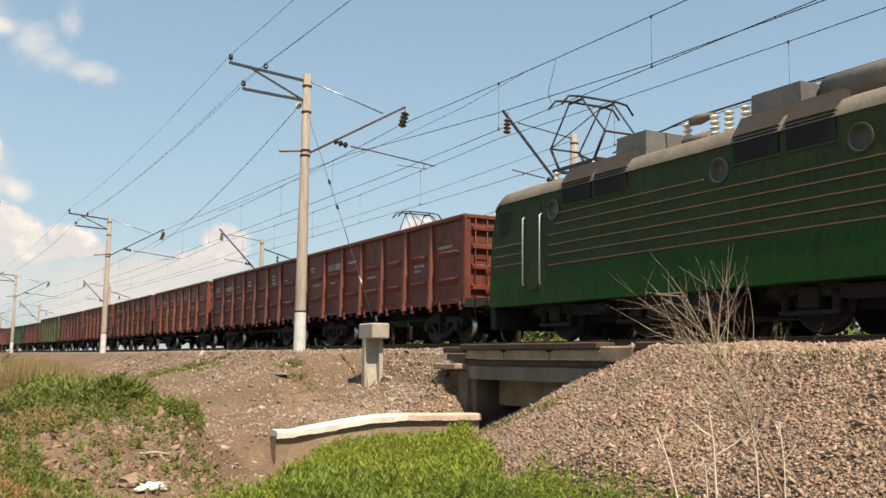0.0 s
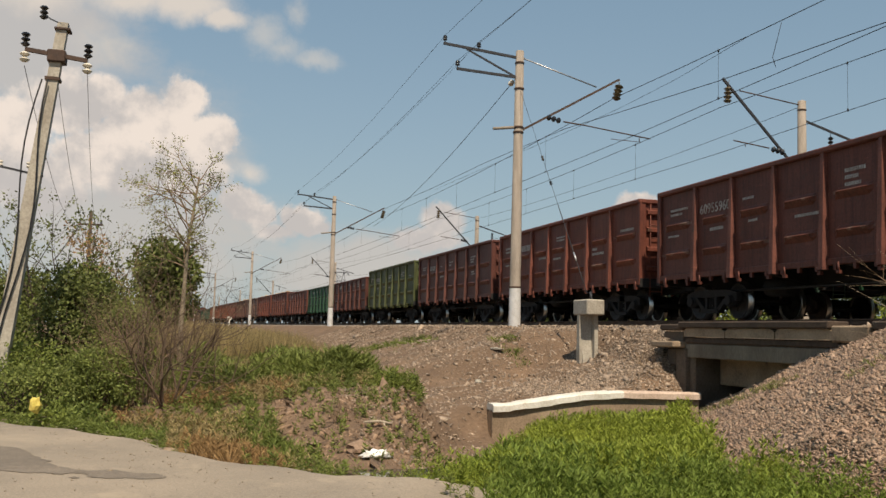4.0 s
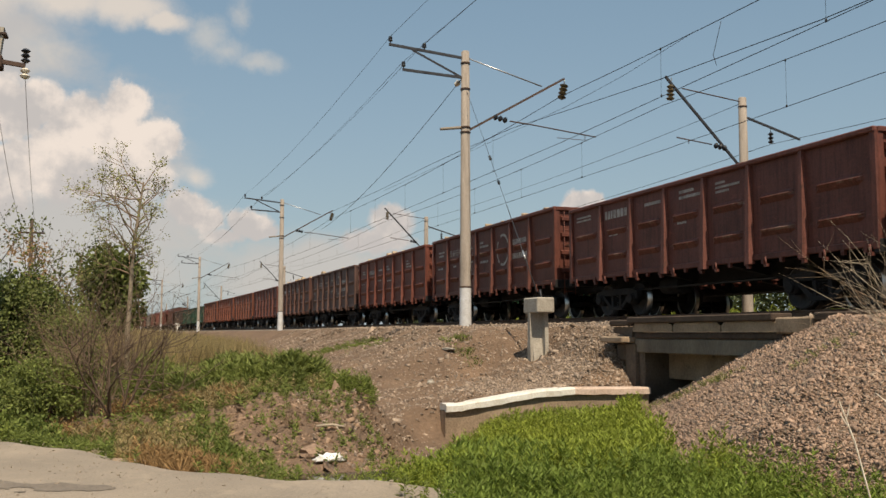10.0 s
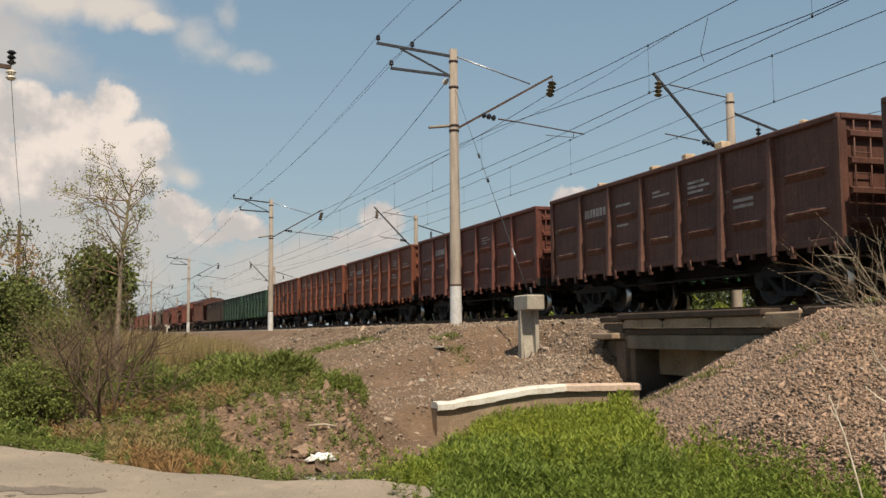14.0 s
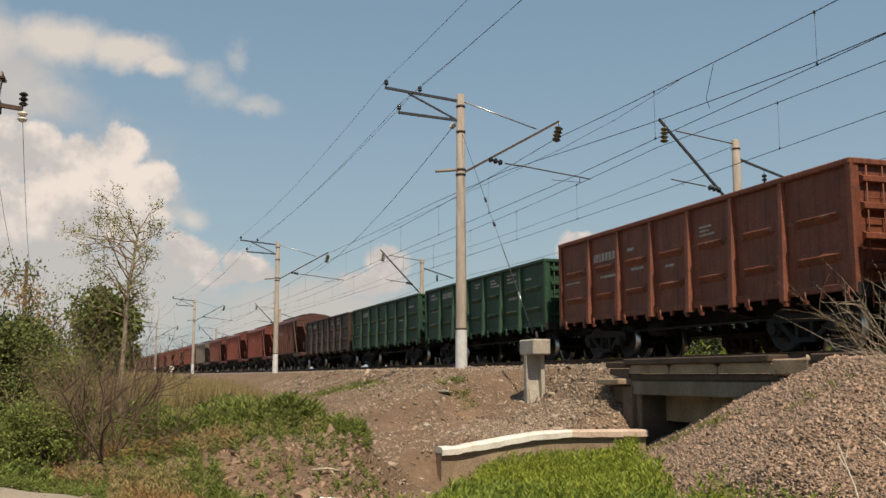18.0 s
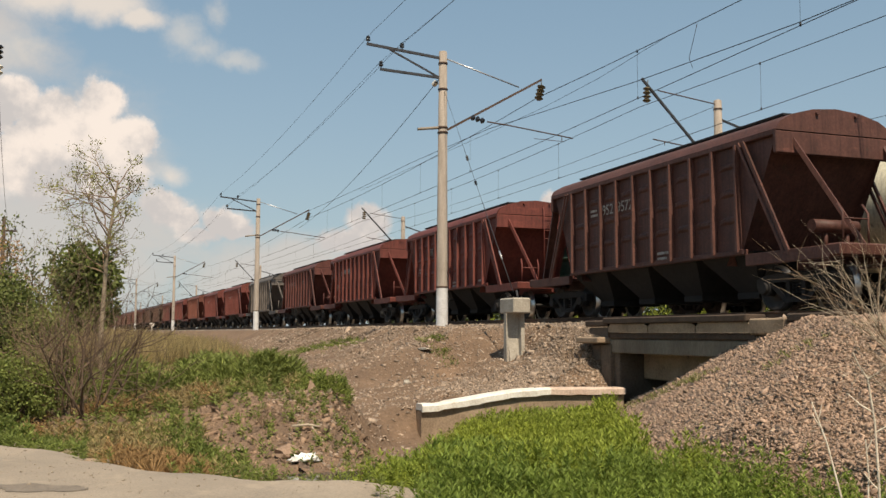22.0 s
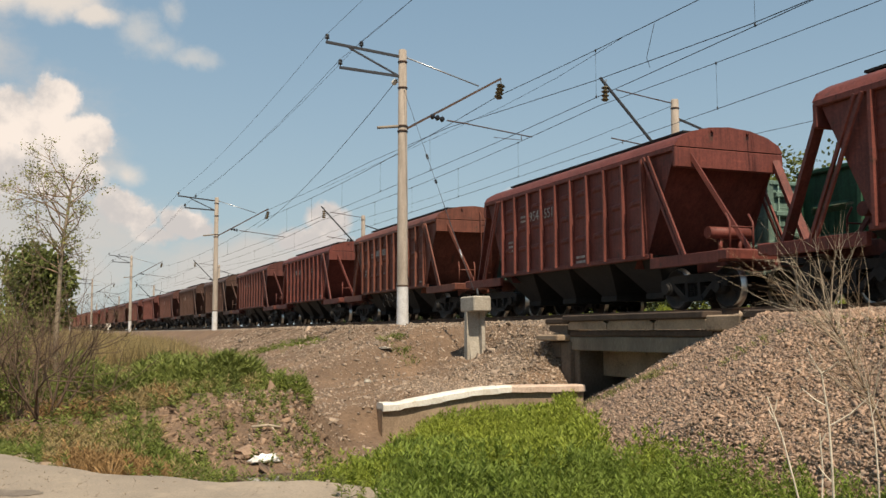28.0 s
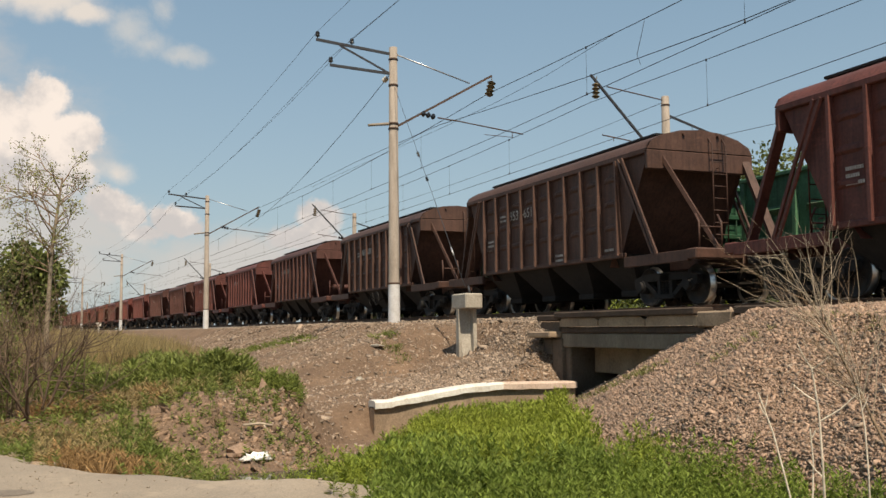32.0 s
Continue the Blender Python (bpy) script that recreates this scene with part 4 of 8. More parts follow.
def hopper_meshes():
    out = {}
    g = Geo()      # side sheet, narrowing downwards where the ends slope in; two shallow pressed ridges
    zs = np.array([1.3, 1.9, 1.96, 2.02, 2.08, 2.5, 2.56, 2.62, 2.68, 3.1, 3.16, 3.22, 3.28, 3.66])
    bump = {1.96: 1, 2.02: 1, 2.56: 1, 2.62: 1, 3.16: 1, 3.22: 1}
    V = []
    nx = 46
    for i in range(nx):
        for z in zs:
            half = HB + (HE - HB) * (z - 1.3) / 2.36
            x = -half + 2 * half * i / (nx - 1)
            u = ((x + HB) / (2 * HB / 9)) % 1.0
            k = min(max((min(u, 1 - u) - 0.14) / 0.1, 0), 1) if abs(x) < HB else 0
            V.append((x, -HW - 0.045 * bump.get(round(float(z), 2), 0) * k, z))
    n = len(zs)
    g.add(V, [(i * n + j, (i + 1) * n + j, (i + 1) * n + j + 1, i * n + j + 1) for i in range(nx - 1) for j in range(n - 1)], False)
    out["side_wall"] = g.mesh("side_wall", normals=False)
    g = Geo()
    g.prism([(-0.04, -HW), (-0.035, -HW - 0.13), (0.035, -HW - 0.13), (0.04, -HW)], "z", 1.26, 3.6)
    out["rib"] = g.mesh("rib")
    g = Geo()
    g.box(-HB - 0.1, HB + 0.1, -HW - 0.07, -HW + 0.06, 1.2, 1.32, 0.015)
    out["bottom_sill"] = g.mesh("bottom_sill")
    g = Geo()
    g.box(-HE - 0.08, HE + 0.08, -HW - 0.10, -HW + 0.06, 3.58, 3.72, 0.02)
    out["eaves_rail"] = g.mesh("eaves_rail")
    # roof: a shallow vault over the whole length
    g = Geo()
    pr = [(-HW - 0.1, 3.68), (-1.42, 3.86), (-1.1, 4.03), (-0.6, 4.16), (0, 4.21), (0.6, 4.16), (1.1, 4.03), (1.42, 3.86), (HW + 0.1, 3.68)]
    xs = np.linspace(-HE - 0.1, HE + 0.1, 23)
    V = [(x, a, b) for x in xs for a, b in pr]
    n = len(pr)
    g.add(V, [(i * n + j, (i + 1) * n + j, (i + 1) * n + j + 1, i * n + j + 1) for i in range(22) for j in range(n - 1)], True)
    out["roof"] = g.mesh("roof", normals=False)
    g = Geo()      # end: gable, beam and inward sloping sheet
    g.prism([(a, b) for a, b in pr], "x", HE + 0.02, HE + 0.1)
    g.box(HE - 0.02, HE + 0.10, -HW - 0.1, HW + 0.1, 3.2, 3.66, 0.02)
    for y in (-0.5, 0.5):
        g.rod((HE + 0.1, y, 4.08), (HE + 0.16, y, 4.08), 0.04, n=6)
    out["gable"] = g.mesh("gable")
    g = Geo()
    g.add([(HE, -HW, 3.64), (HE, HW, 3.64), (HB - 0.6, HW, 1.0), (HB - 0.6, -HW, 1.0)], [(0, 1, 2, 3)])
    out["slope_sheet"] = g.mesh("slope_sheet")
    g = Geo()      # a pair of thin struts from the eaves to the platform's corner
    for k in (0, 0.17):
        g.bar((HE - 1.12 + k, -HW - 0.13, 3.6), (HE + 0.2 + k * 0.8, -HW - 0.05, 1.12), 0.05, 0.07)
    out["side_strut"] = g.mesh("side_strut")
    g = Geo()
    g.bar((HE + 0.06, -HW + 0.34, 3.5), (6.5, -0.55, 1.2), 0.07, 0.09)
    out["corner_strut"] = g.mesh("corner_strut")
    g = Geo()
    g.bar((HE + 0.06, HW - 0.1, 3.5), (6.55, HW - 0.35, 1.2), 0.2, 0.1)
    out["far_strut"] = g.mesh("far_strut")
    g = Geo()      # end platform
    g.box(4.2, 6.9, -0.25, 0.25, 0.88, 1.2, 0.02)
    g.box(6.55, 6.9, -1.5, 1.5, 0.98, 1.22, 0.03)
    g.box(5.3, 6.5, -1.45, 1.45, 1.16, 1.2)
    g.box(4.1, 6.6, -1.5, -1.38, 0.95, 1.2, 0.01)
    g.box(4.1, 6.6, 1.38, 1.5, 0.95, 1.2, 0.01)
    out["platform"] = g.mesh("platform")
    g = Geo()      # end ladder and rails
    for k in (-0.2, 0.2):
        g.path([(0, k, 1.3), (0, k, 3.85), (-0.14, k, 4.02)], 0.018, 5)
    for i in range(9):
        g.rod((0, -0.19, 1.4 + 0.29 * i), (0, 0.19, 1.4 + 0.29 * i), 0.013, n=5)
    for z in (1.6, 3.3):
        g.rod((0, 0, z), (-0.12, 0, z), 0.015, n=5)
    out["ladder"] = g.mesh("ladder")
    g = Geo()
    for y in (-1.25, -0.65):
        g.path([(6.7, y, 1.2), (6.7, y, 1.8), (6.5, y + 0.06, 2.0)], 0.026, 5)
    g.rod((6.7, -1.25, 1.7), (6.7, -0.65, 1.7), 0.02, n=5)
    out["handrail"] = g.mesh("handrail")
    g = Geo()
    g.rod((5.1, -0.6, 1.75), (5.1, 0.55, 1.75), 0.14, n=12)
    g.rod((5.1, -0.25, 1.2), (5.1, -0.25, 1.7), 0.05, n=6)
    g.rod((5.1, 0.3, 1.2), (5.1, 0.3, 1.7), 0.05, n=6)
    out["brake_tank"] = g.mesh("brake_tank")
    g = Geo()      # pyramid bin with outlet
    g.add([(a * 1.03, b * 1.36, 1.28) for a, b in ((-1, -1), (1, -1), (1, 1), (-1, 1))] + [(a * 0.34, b * 0.7, 0.42) for a, b in ((-1, -1), (1, -1), (1, 1), (-1, 1))], [(0, 1, 5, 4), (1, 2, 6, 5), (2, 3, 7, 6), (3, 0, 4, 7), (4, 5, 6, 7), (3, 2, 1, 0)])
    g.box(-0.38, 0.38, -0.75, 0.75, 0.3, 0.44)
    out["discharge_bin"] = g.mesh("discharge_bin")
    g = Geo()      # hand wheel
    g.path([(0.27 * math.cos(2 * math.pi * k / 14), 0, 0.27 * math.sin(2 * math.pi * k / 14)) for k in range(15)], 0.02, 5)
    for k in range(3):
        a = 2 * math.pi * k / 3
        g.rod((0, 0, 0), (0.27 * math.cos(a), 0, 0.27 * math.sin(a)), 0.015, n=5)
    g.rod((0, -0.02, 0), (0, 0.5, 0), 0.03, n=6)
    out["hand_wheel"] = g.mesh("hand_wheel")
    g = Geo()      # dark running boards and hatches on the roof
    g.box(-HE + 0.5, HE - 0.5, -0.85, -0.5, 4.15, 4.2)
    g.box(-HE + 0.5, HE - 0.5, 0.5, 0.85, 4.15, 4.2)
    out["roof_walk"] = g.mesh("roof_walk")
    g = Geo()
    g.rod((0, 0, 4.14), (0, 0, 4.32), 0.33, n=12)
    out["hatch"] = g.mesh("hatch")
    for k, me in out.items():
        me.materials.append(M_under if k in ("roof_walk", "discharge_bin", "hand_wheel", "hatch") else M_paint)
    return out


ME_hop = hopper_meshes()


def hopper(color, label, wheels=True, roof=None, ladder=True):
    w = thing("grain_hopper_wagon", label, "freight wagon", group="wagons of the passing train")
    H = ME_hop
    roof = roof or color
    for m in (pose(0, 0, 0), pose(0, 0, 0, 0, 0, 180)):
        for n in ("side_wall", "bottom_sill", "eaves_rail", "gable", "slope_sheet", "corner_strut", "far_strut", "platform", "handrail"):
            part(n, H[n], M_paint, w, at=m, color=roof if n == "gable" else color)
        part("side_strut", H["side_strut"], M_paint, w, at=m, color=color)
        part("side_strut", H["side_strut"], M_paint, w, at=m @ Matrix.Diagonal((-1, 1, 1, 1)), color=color)
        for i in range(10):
            # sunlight on the ribs is put into their colour, lighter than the sheet
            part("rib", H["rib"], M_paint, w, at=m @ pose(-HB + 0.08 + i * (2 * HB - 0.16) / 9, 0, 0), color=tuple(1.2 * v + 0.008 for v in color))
        if ladder == (m[0][0] > 0):
            part("ladder", H["ladder"], M_paint, w, at=m @ pose(HE + 0.24, 0.42, 0), color=color)
        part("coupler", ME_coupler, M_under, w, at=m @ pose(7.0, 0, 1.05))
        part("roof_walk", H["roof_walk"], M_under, w, "dark steel running board") if m[0][0] > 0 else None
    part("roof", H["roof"], M_paint, w, color=roof)
    part("brake_tank", H["brake_tank"], M_paint, w, at=pose(0, 0, 0, 0, 0, 180 if ladder else 0), color=color)
    for i in range(4):
        part("discharge_bin", H["discharge_bin"], M_under, w, at=pose(-3.2 + i * 2.13, 0, 0))
        part("hatch", H["hatch"], M_under, w, at=pose(-3.6 + i * 2.4, 0, 0))
    if wheels:
        for x in (-0.35, 0.35):
            part("hand_wheel", H["hand_wheel"], M_under, w, at=pose(x, -1.62, 0.82))
    for x in (-5.1, 5.1):
        add_bogie(w, x)
    return w


# ---- the electric locomotive ----
M_green_hi = material("dull_green_paint", (0.035, 0.058, 0.020), (0.027, 0.043, 0.016), rough=0.68, scale=0.8, fine=14, bump=0.12, spots=(0.045, 0.05, 0.024), spot_at=0.62, spec=0.2, streak=0.5)
M_green_lo = material("glossy_green_paint", (0.010, 0.064, 0.009), (0.012, 0.048, 0.009), rough=0.55, scale=0.9, fine=12, bump=0.08, spec=0.15, streak=0.5)
M_roof = material("dusty_roof_paint", (0.20, 0.17, 0.135), (0.13, 0.11, 0.088), rough=0.85, scale=1.5, fine=20, bump=0.25)
M_grille = material("dark_grille", (0.05, 0.041, 0.033), (0.035, 0.029, 0.024), rough=0.8, scale=3, fine=60, bump=0.3)
M_boxgrey = material("dull_grey_box_paint", (0.12, 0.115, 0.108), (0.085, 0.082, 0.078), rough=0.75, scale=2, fine=25, bump=0.15)
M_black = material("dark_void", (0.012, 0.012, 0.011), rough=0.8, scale=3, fine=30)
M_redlamp = material("red_paint", (0.5, 0.06, 0.03), rough=0.5, scale=3, fine=30)
M_brownline = material("brown_moulding", (0.19, 0.13, 0.075), rough=0.7, scale=3, fine=40)
M_porthole = material("dusty_porthole", (0.045, 0.042, 0.03), (0.034, 0.038, 0.026), rough=0.4, scale=4, fine=30, bump=0.05)
M_glass = material("dark_glass", (0.012, 0.014, 0.016), rough=0.08, scale=2, fine=8, bump=0.01, spec=0.6)


def pantograph_mesh(up):
    """Frame, arms and collector head; the base stands at z = 4.25."""
    base, lower, arms, head = Geo(), [], [], []
    for x in (-0.9, 0.9):
        base.bar((x, -0.55, 4.36), (x, 0.55, 4.36), 0.08, 0.08)
    for y in (-0.5, 0.5):
        base.bar((-0.9, y, 4.36), (0.9, y, 4.36), 0.06, 0.08)
    top = 6.05 if up else 4.75
    knee = 5.0 if up else 4.5
    out = 1.15 if up else 1.6
    for y in (-0.48, 0.48):
        for s in (-1, 1):
            lower.append(Geo().rod((0.75 * s, y, 4.4), (out * s, y * 0.95, knee), 0.035, n=6))
            arms.append(Geo().rod((out * s, y * 0.95, knee), (0.28 * s, y, top - 0.06), 0.022, n=6))
    for s in (-1, 1):
        lower.append(Geo().rod((out * s, -0.48, knee), (out * s, 0.48, knee), 0.03, n=6))
        arms.append(Geo().rod((out * s, -0.46, knee), (0.28 * s, 0.48, top - 0.06), 0.015, n=5))
        head.append(Geo().path([(0.28 * s, -1.1, top - 0.28), (0.28 * s, -0.9, top - 0.04), (0.28 * s, -0.6, top), (0.28 * s, 0.6, top), (0.28 * s, 0.9, top - 0.04), (0.28 * s, 1.1, top - 0.28)], 0.03, 6))
    for y in (-0.48, 0.48):
        head.append(Geo().bar((-0.3, y, top - 0.06), (0.3, y, top - 0.06), 0.05, 0.05))
    return base, lower, arms, head


def loco_section(label, up, group):
    """One half of the engine; its driver's cab is at -x, x from 0 at the cab's face to 16.2."""
    L, W = 15.6, 1.57
    o = thing("electric_locomotive", label, "locomotive", group=group)
    sh = -L / 2
    def X(x):
        return x + sh
    g = Geo()       # lower skirt
    g.prism([(X(0.0), 0.87), (X(L), 0.87), (X(L), 1.67), (X(0.02), 1.67)], "y", -W, W)
    part("lower_body", g, M_green_lo, o, "glossy green lower side")
    g = Geo()       # upper side with the raked cab face
    g.prism([(X(0.02), 1.672), (X(L), 1.672), (X(L), 3.55), (X(0.42), 3.55), (X(0.28), 3.3), (X(0.1), 2.65)], "y", -W + 0.004, W - 0.004)
    part("upper_body", g, M_green_hi, o, "dull dark green upper side")
    pr = [(-W - 0.03, 3.5), (-W - 0.01, 3.62), (-1.42, 3.8), (-1.1, 3.93), (0, 4.02), (1.1, 3.93), (1.42, 3.8), (W + 0.01, 3.62), (W + 0.03, 3.5)]
    g = Geo()
    n = len(pr)
    cut = [(X(0.3), 0.86), (X(0.55), 0.95), (X(1.2), 1.0), (X(L), 1.0)]
    V = [(x, a, 3.5 + (b - 3.5) * (k if k < 1 else 1) - (0.16 if k < 0.9 else 0)) for x, k in cut for a, b in pr]
    g.add(V, [(i * n + j, (i + 1) * n + j, (i + 1) * n + j + 1, i * n + j + 1) for i in range(3) for j in range(n - 1)] + [tuple(range(n))], True)
    part("roof", g, M_roof, o, "dusty grey-brown rounded roof")
    for s in (-1, 1):
        y = s * (W + 0.006)
        for k, z in enumerate((1.75, 1.99, 2.23, 2.47, 2.71, 2.95)):
            x0 = 2.75 if k < 4 else 3.0
            x1 = L - 0.2 if k < 5 else 8.0
            g = Geo()
            g.box(X(x0), X(x1), y - 0.014, y + 0.012, z, z + 0.026)
            part("moulding", g, M_brownline, o, "dull brown moulding strip")
        for z in (1.9, 2.15, 2.4):
            g = Geo()
            g.box(X(0.2), X(1.65), y - 0.012, y + 0.012, z, z + 0.03)
            part("moulding", g, M_brownline, o)
        for x in (2.95, 8.4, 11.5):
            g = Geo()
            g.turned([(0.0, y), (0.19, y), (0.2, y + 0.02 * s), (0.24, y + 0.025 * s), (0.26, y)], X(x), 3.06, "y", 20)
            part("porthole", g, M_porthole, o, "round porthole with dusty glass")
        for x0, x1 in ((3.35, 4.45), (4.6, 5.7), (8.8, 9.85), (10.02, 11.05)):
            g = Geo()
            g.box(X(x0), X(x1), y - 0.02, y + 0.012, 3.14, 3.56)
            part("louvre_opening", g, M_black, o, "black air intake")
            fr = Geo()
            fr.box(X(x0) - 0.05, X(x1) + 0.05, y - 0.01, y + 0.03, 3.56, 3.61)
            fr.box(X(x0) - 0.05, X(x1) + 0.05, y - 0.01, y + 0.03, 3.08, 3.13)
            part("intake_frame", fr, M_green_hi, o)
            g = Geo()
            v = [(X(x0), s * (W + 0.05), 3.62), (X(x1), s * (W + 0.05), 3.62), (X(x1), s * 1.38, 4.0), (X(x0), s * 1.38, 4.0), (X(x0), s * 1.2, 3.62), (X(x1), s * 1.2, 3.62), (X(x1), s * 1.2, 4.0), (X(x0), s * 1.2, 4.0)]
            g.add(v, [(0, 1, 2, 3), (4, 7, 6, 5), (0, 4, 5, 1), (3, 2, 6, 7), (0, 3, 7, 4), (1, 5, 6, 2)])
            part("roof_grille", g, M_grille, o, "brown dusty roof grille")
        g = Geo()
        g.box(X(0.55), X(1.02), y - 0.02, y + 0.008, 2.72, 3.28)
        part("cab_window", g, M_black, o, "open dark cab side window")
        g = Geo()
        g.box(X(1.8), X(2.4), y - 0.01, y + 0.01, 1.2, 3.3, 0.01)
        part("cab_door", g, M_green_hi, o)
        for x in (1.72, 2.47):
            g = Geo()
            g.path([(X(x), y, 1.32), (X(x), y + s * 0.07, 1.36), (X(x), y + s * 0.07, 3.0), (X(x), y, 3.04)], 0.022, 6)
            part("handrail", g, M_galv, o, "bright steel handrail")
        g = Geo()
        g.box(X(2.2), X(2.36), y - 0.01, y + 0.02, 1.18, 1.3)
        part("step_hole", g, M_black, o)
    g = Geo()       # windscreen in the raked face
    for s in (-1, 1):
        g.add([(X(0.085), s * 0.12, 2.7), (X(0.085), s * 1.35, 2.7), (X(0.262), s * 1.3, 3.3), (X(0.262), s * 0.12, 3.3)], [(0, 1, 2, 3)])
    part("windscreen", g, M_glass, o)
    for y in (-1.15, 1.15):
        for z in (1.35, 1.85):
            g = Geo()
            g.rod((X(-0.24), y * 1.26, z), (X(0.05), y * 1.26, z), 0.11, n=12)
            part("tail_lamp", g, M_redlamp, o, "red round tail lamp")
    g = Geo()
    g.box(X(-0.1), X(L), -0.5, 0.5, 0.62, 0.88)
    g.box(X(-0.08), X(0.2), -1.5, 1.5, 0.3, 0.87, 0.03)
    part("underframe", g, M_under, o)
    part("coupler", ME_coupler, M_under, o, at=pose(X(0.0), 0, 1.05, 0, 0, 180))
    # running gear
    for xb in (3.9, 11.5):
        g = Geo()
        for s in (-1, 1):
            y0, y1 = s * 1.06 - 0.06, s * 1.06 + 0.06
            g.prism([(-2.5, 0.1), (-2.3, 0.32), (-1.7, 0.38), (-0.6, 0.2), (0.6, 0.2), (1.7, 0.38), (2.3, 0.32), (2.5, 0.1), (2.2, 0.02), (1.7, 0.1), (0.6, -0.05), (-0.6, -0.05), (-1.7, 0.1), (-2.2, 0.02)], "y", y0, y1)
            for k in (-1.5, 1.5):
                g.box(k - 0.22, k + 0.22, y0 - 0.06, y1 + 0.06, -0.17, 0.22, 0.03)
                for j in (-0.55, 0.55):
                    g.rod((k + j, s * 1.08, -0.2), (k + j, s * 1.08, 0.14), 0.09, n=9)
                g.prism([(k - 0.7, -0.2), (k + 0.7, -0.2), (k + 0.62, -0.28), (k - 0.62, -0.28)], "y", y0 - 0.04, y1 + 0.04)
            g.rod((0.3, s * 1.2, 0.1), (0.8, s * 1.2, 0.1), 0.12, n=10)
        g.box(-2.1, 2.1, -0.6, 0.6, -0.2, 0.3)
        b = part("bogie", g, M_under, o, at=pose(X(xb), 0, 0.62))
        for dx in (-1.5, 1.5):
            g = Geo()
            for s in (-1, 1):
                y = 0.72 * s
                g.turned([(0.12, y), (0.5, y), (0.54, y - 0.04 * s), (0.62, y - 0.045 * s), (0.62, y), (0.6, y + 0.01 * s), (0.59, y + 0.11 * s), (0.54, y + 0.11 * s), (0.5, y + 0.05 * s), (0.12, y + 0.1 * s)], axis="y", n=26)
            g.rod((0, -0.8, 0), (0, 0.8, 0), 0.1, n=10)
            part("wheelset", g, M_wheel, b, at=pose(dx, 0, 0))
    g = Geo()
    g.box(X(6.0), X(8.2), -1.35, 1.35, 0.4, 0.86, 0.04)
    part("equipment_box", g, M_under, o)
    # on the roof
    for x0, x1 in ((4.65, 5.7), (8.7, 9.9)):
        g = Geo()
        v = [(X(x0), -1.05, 3.9), (X(x1), -1.05, 3.9), (X(x1), 1.05, 3.9), (X(x0), 1.05, 3.9), (X(x0), -1.0, 4.5), (X(x1 - 0.05), -1.0, 4.5), (X(x1 - 0.05), 1.0, 4.5), (X(x0), 1.0, 4.5)]
        g.add(v, [(0, 3, 2, 1), (4, 5, 6, 7), (0, 1, 5, 4), (2, 3, 7, 6), (1, 2, 6, 5), (0, 4, 7, 3)])
        part("roof_box", g, M_boxgrey, o, "boxy grey roof ventilator")
    g = Geo()
    g.rod((X(9.95), -0.35, 4.34), (X(13.4), -0.35, 4.34), 0.3, n=16)
    part("air_reservoir", g, M_roof, o, "long grey-brown air reservoir")
    g = Geo()
    g.turned([(0.04, X(6.52)), (0.1, X(6.54)), (0.12, X(6.75)), (0.09, X(6.95)), (0.05, X(7.2)), (0.0, X(7.21))], -0.5, 4.55, "x", 12)
    g.rod((X(6.45), -0.62, 4.08), (X(7.2), -0.62, 4.1), 0.11, n=12)
    part("circuit_breaker", g, M_roof, o)
    for x in (6.4, 7.2, 7.6, 8.05):
        g = Geo()
        insulator_geo(g, (X(x), -0.5, 3.98), (X(x), -0.5, 4.55), 5, 0.11, 0.03)
        part("roof_insulator", g, M_porcelain, o, "cream porcelain insulator")
    g = Geo()
    g.path([(X(3.6), -0.3, 4.45), (X(6.4), -0.5, 4.62), (X(8.1), -0.5, 4.62), (X(15.2), -0.2, 4.66)], 0.022, 5)
    part("busbar", g, M_steel, o)
    base, lower, arms, head = pantograph_mesh(up)
    m = pose(X(2.35), 0, 0)
    b = part("pantograph", base, M_steel, o, "dark steel pantograph", at=m)
    for name, pieces in (("lower_arm", lower), ("upper_arm", arms), ("collector_bar", head)):
        for g in pieces:
            part(name, g, M_steel, b)
    for x in (-0.8, 0.8):
        for y in (-0.5, 0.5):
            g = Geo()
            insulator_geo(g, (x, y, 3.92), (x, y, 4.34), 3, 0.09, 0.03)
            part("base_insulator", g, M_porcelain, b, "cream porcelain insulator")
    return o


def insulator_geo(g, a, b, n, r, rod=0.02):
    """A string of n discs from a to b."""
    a, b = Vector(a), Vector(b)
    w = (b - a).normalized()
    u = w.orthogonal().normalized()
    v = w.cross(u)
    full, prof = (b - a).length, [(0.001, 0.0), (rod, 0.0)]
    for i in range(n):
        c, h = full * (i + 0.5) / n, full / n * 0.38
        prof += [(rod, c - h), (r * 0.5, c - h), (r, c), (r * 0.62, c + h), (rod, c + h)]
    prof += [(rod, full), (0.001, full)]
    m = 10
    ring = [a + w * z + (u * math.cos(2 * math.pi * k / m) + v * math.sin(2 * math.pi * k / m)) * q for q, z in prof for k in range(m)]
    g.add(ring, [(j * m + k, j * m + (k + 1) % m, (j + 1) * m + (k + 1) % m, (j + 1) * m + k) for j in range(len(prof) - 1) for k in range(m)])

# ---- the two trains ----
def run(t):
    """How far the near train has come since the start."""
    return 13.2 * t + 0.0238 * t * t - 0.022 * max(0.0, t - 28) ** 2


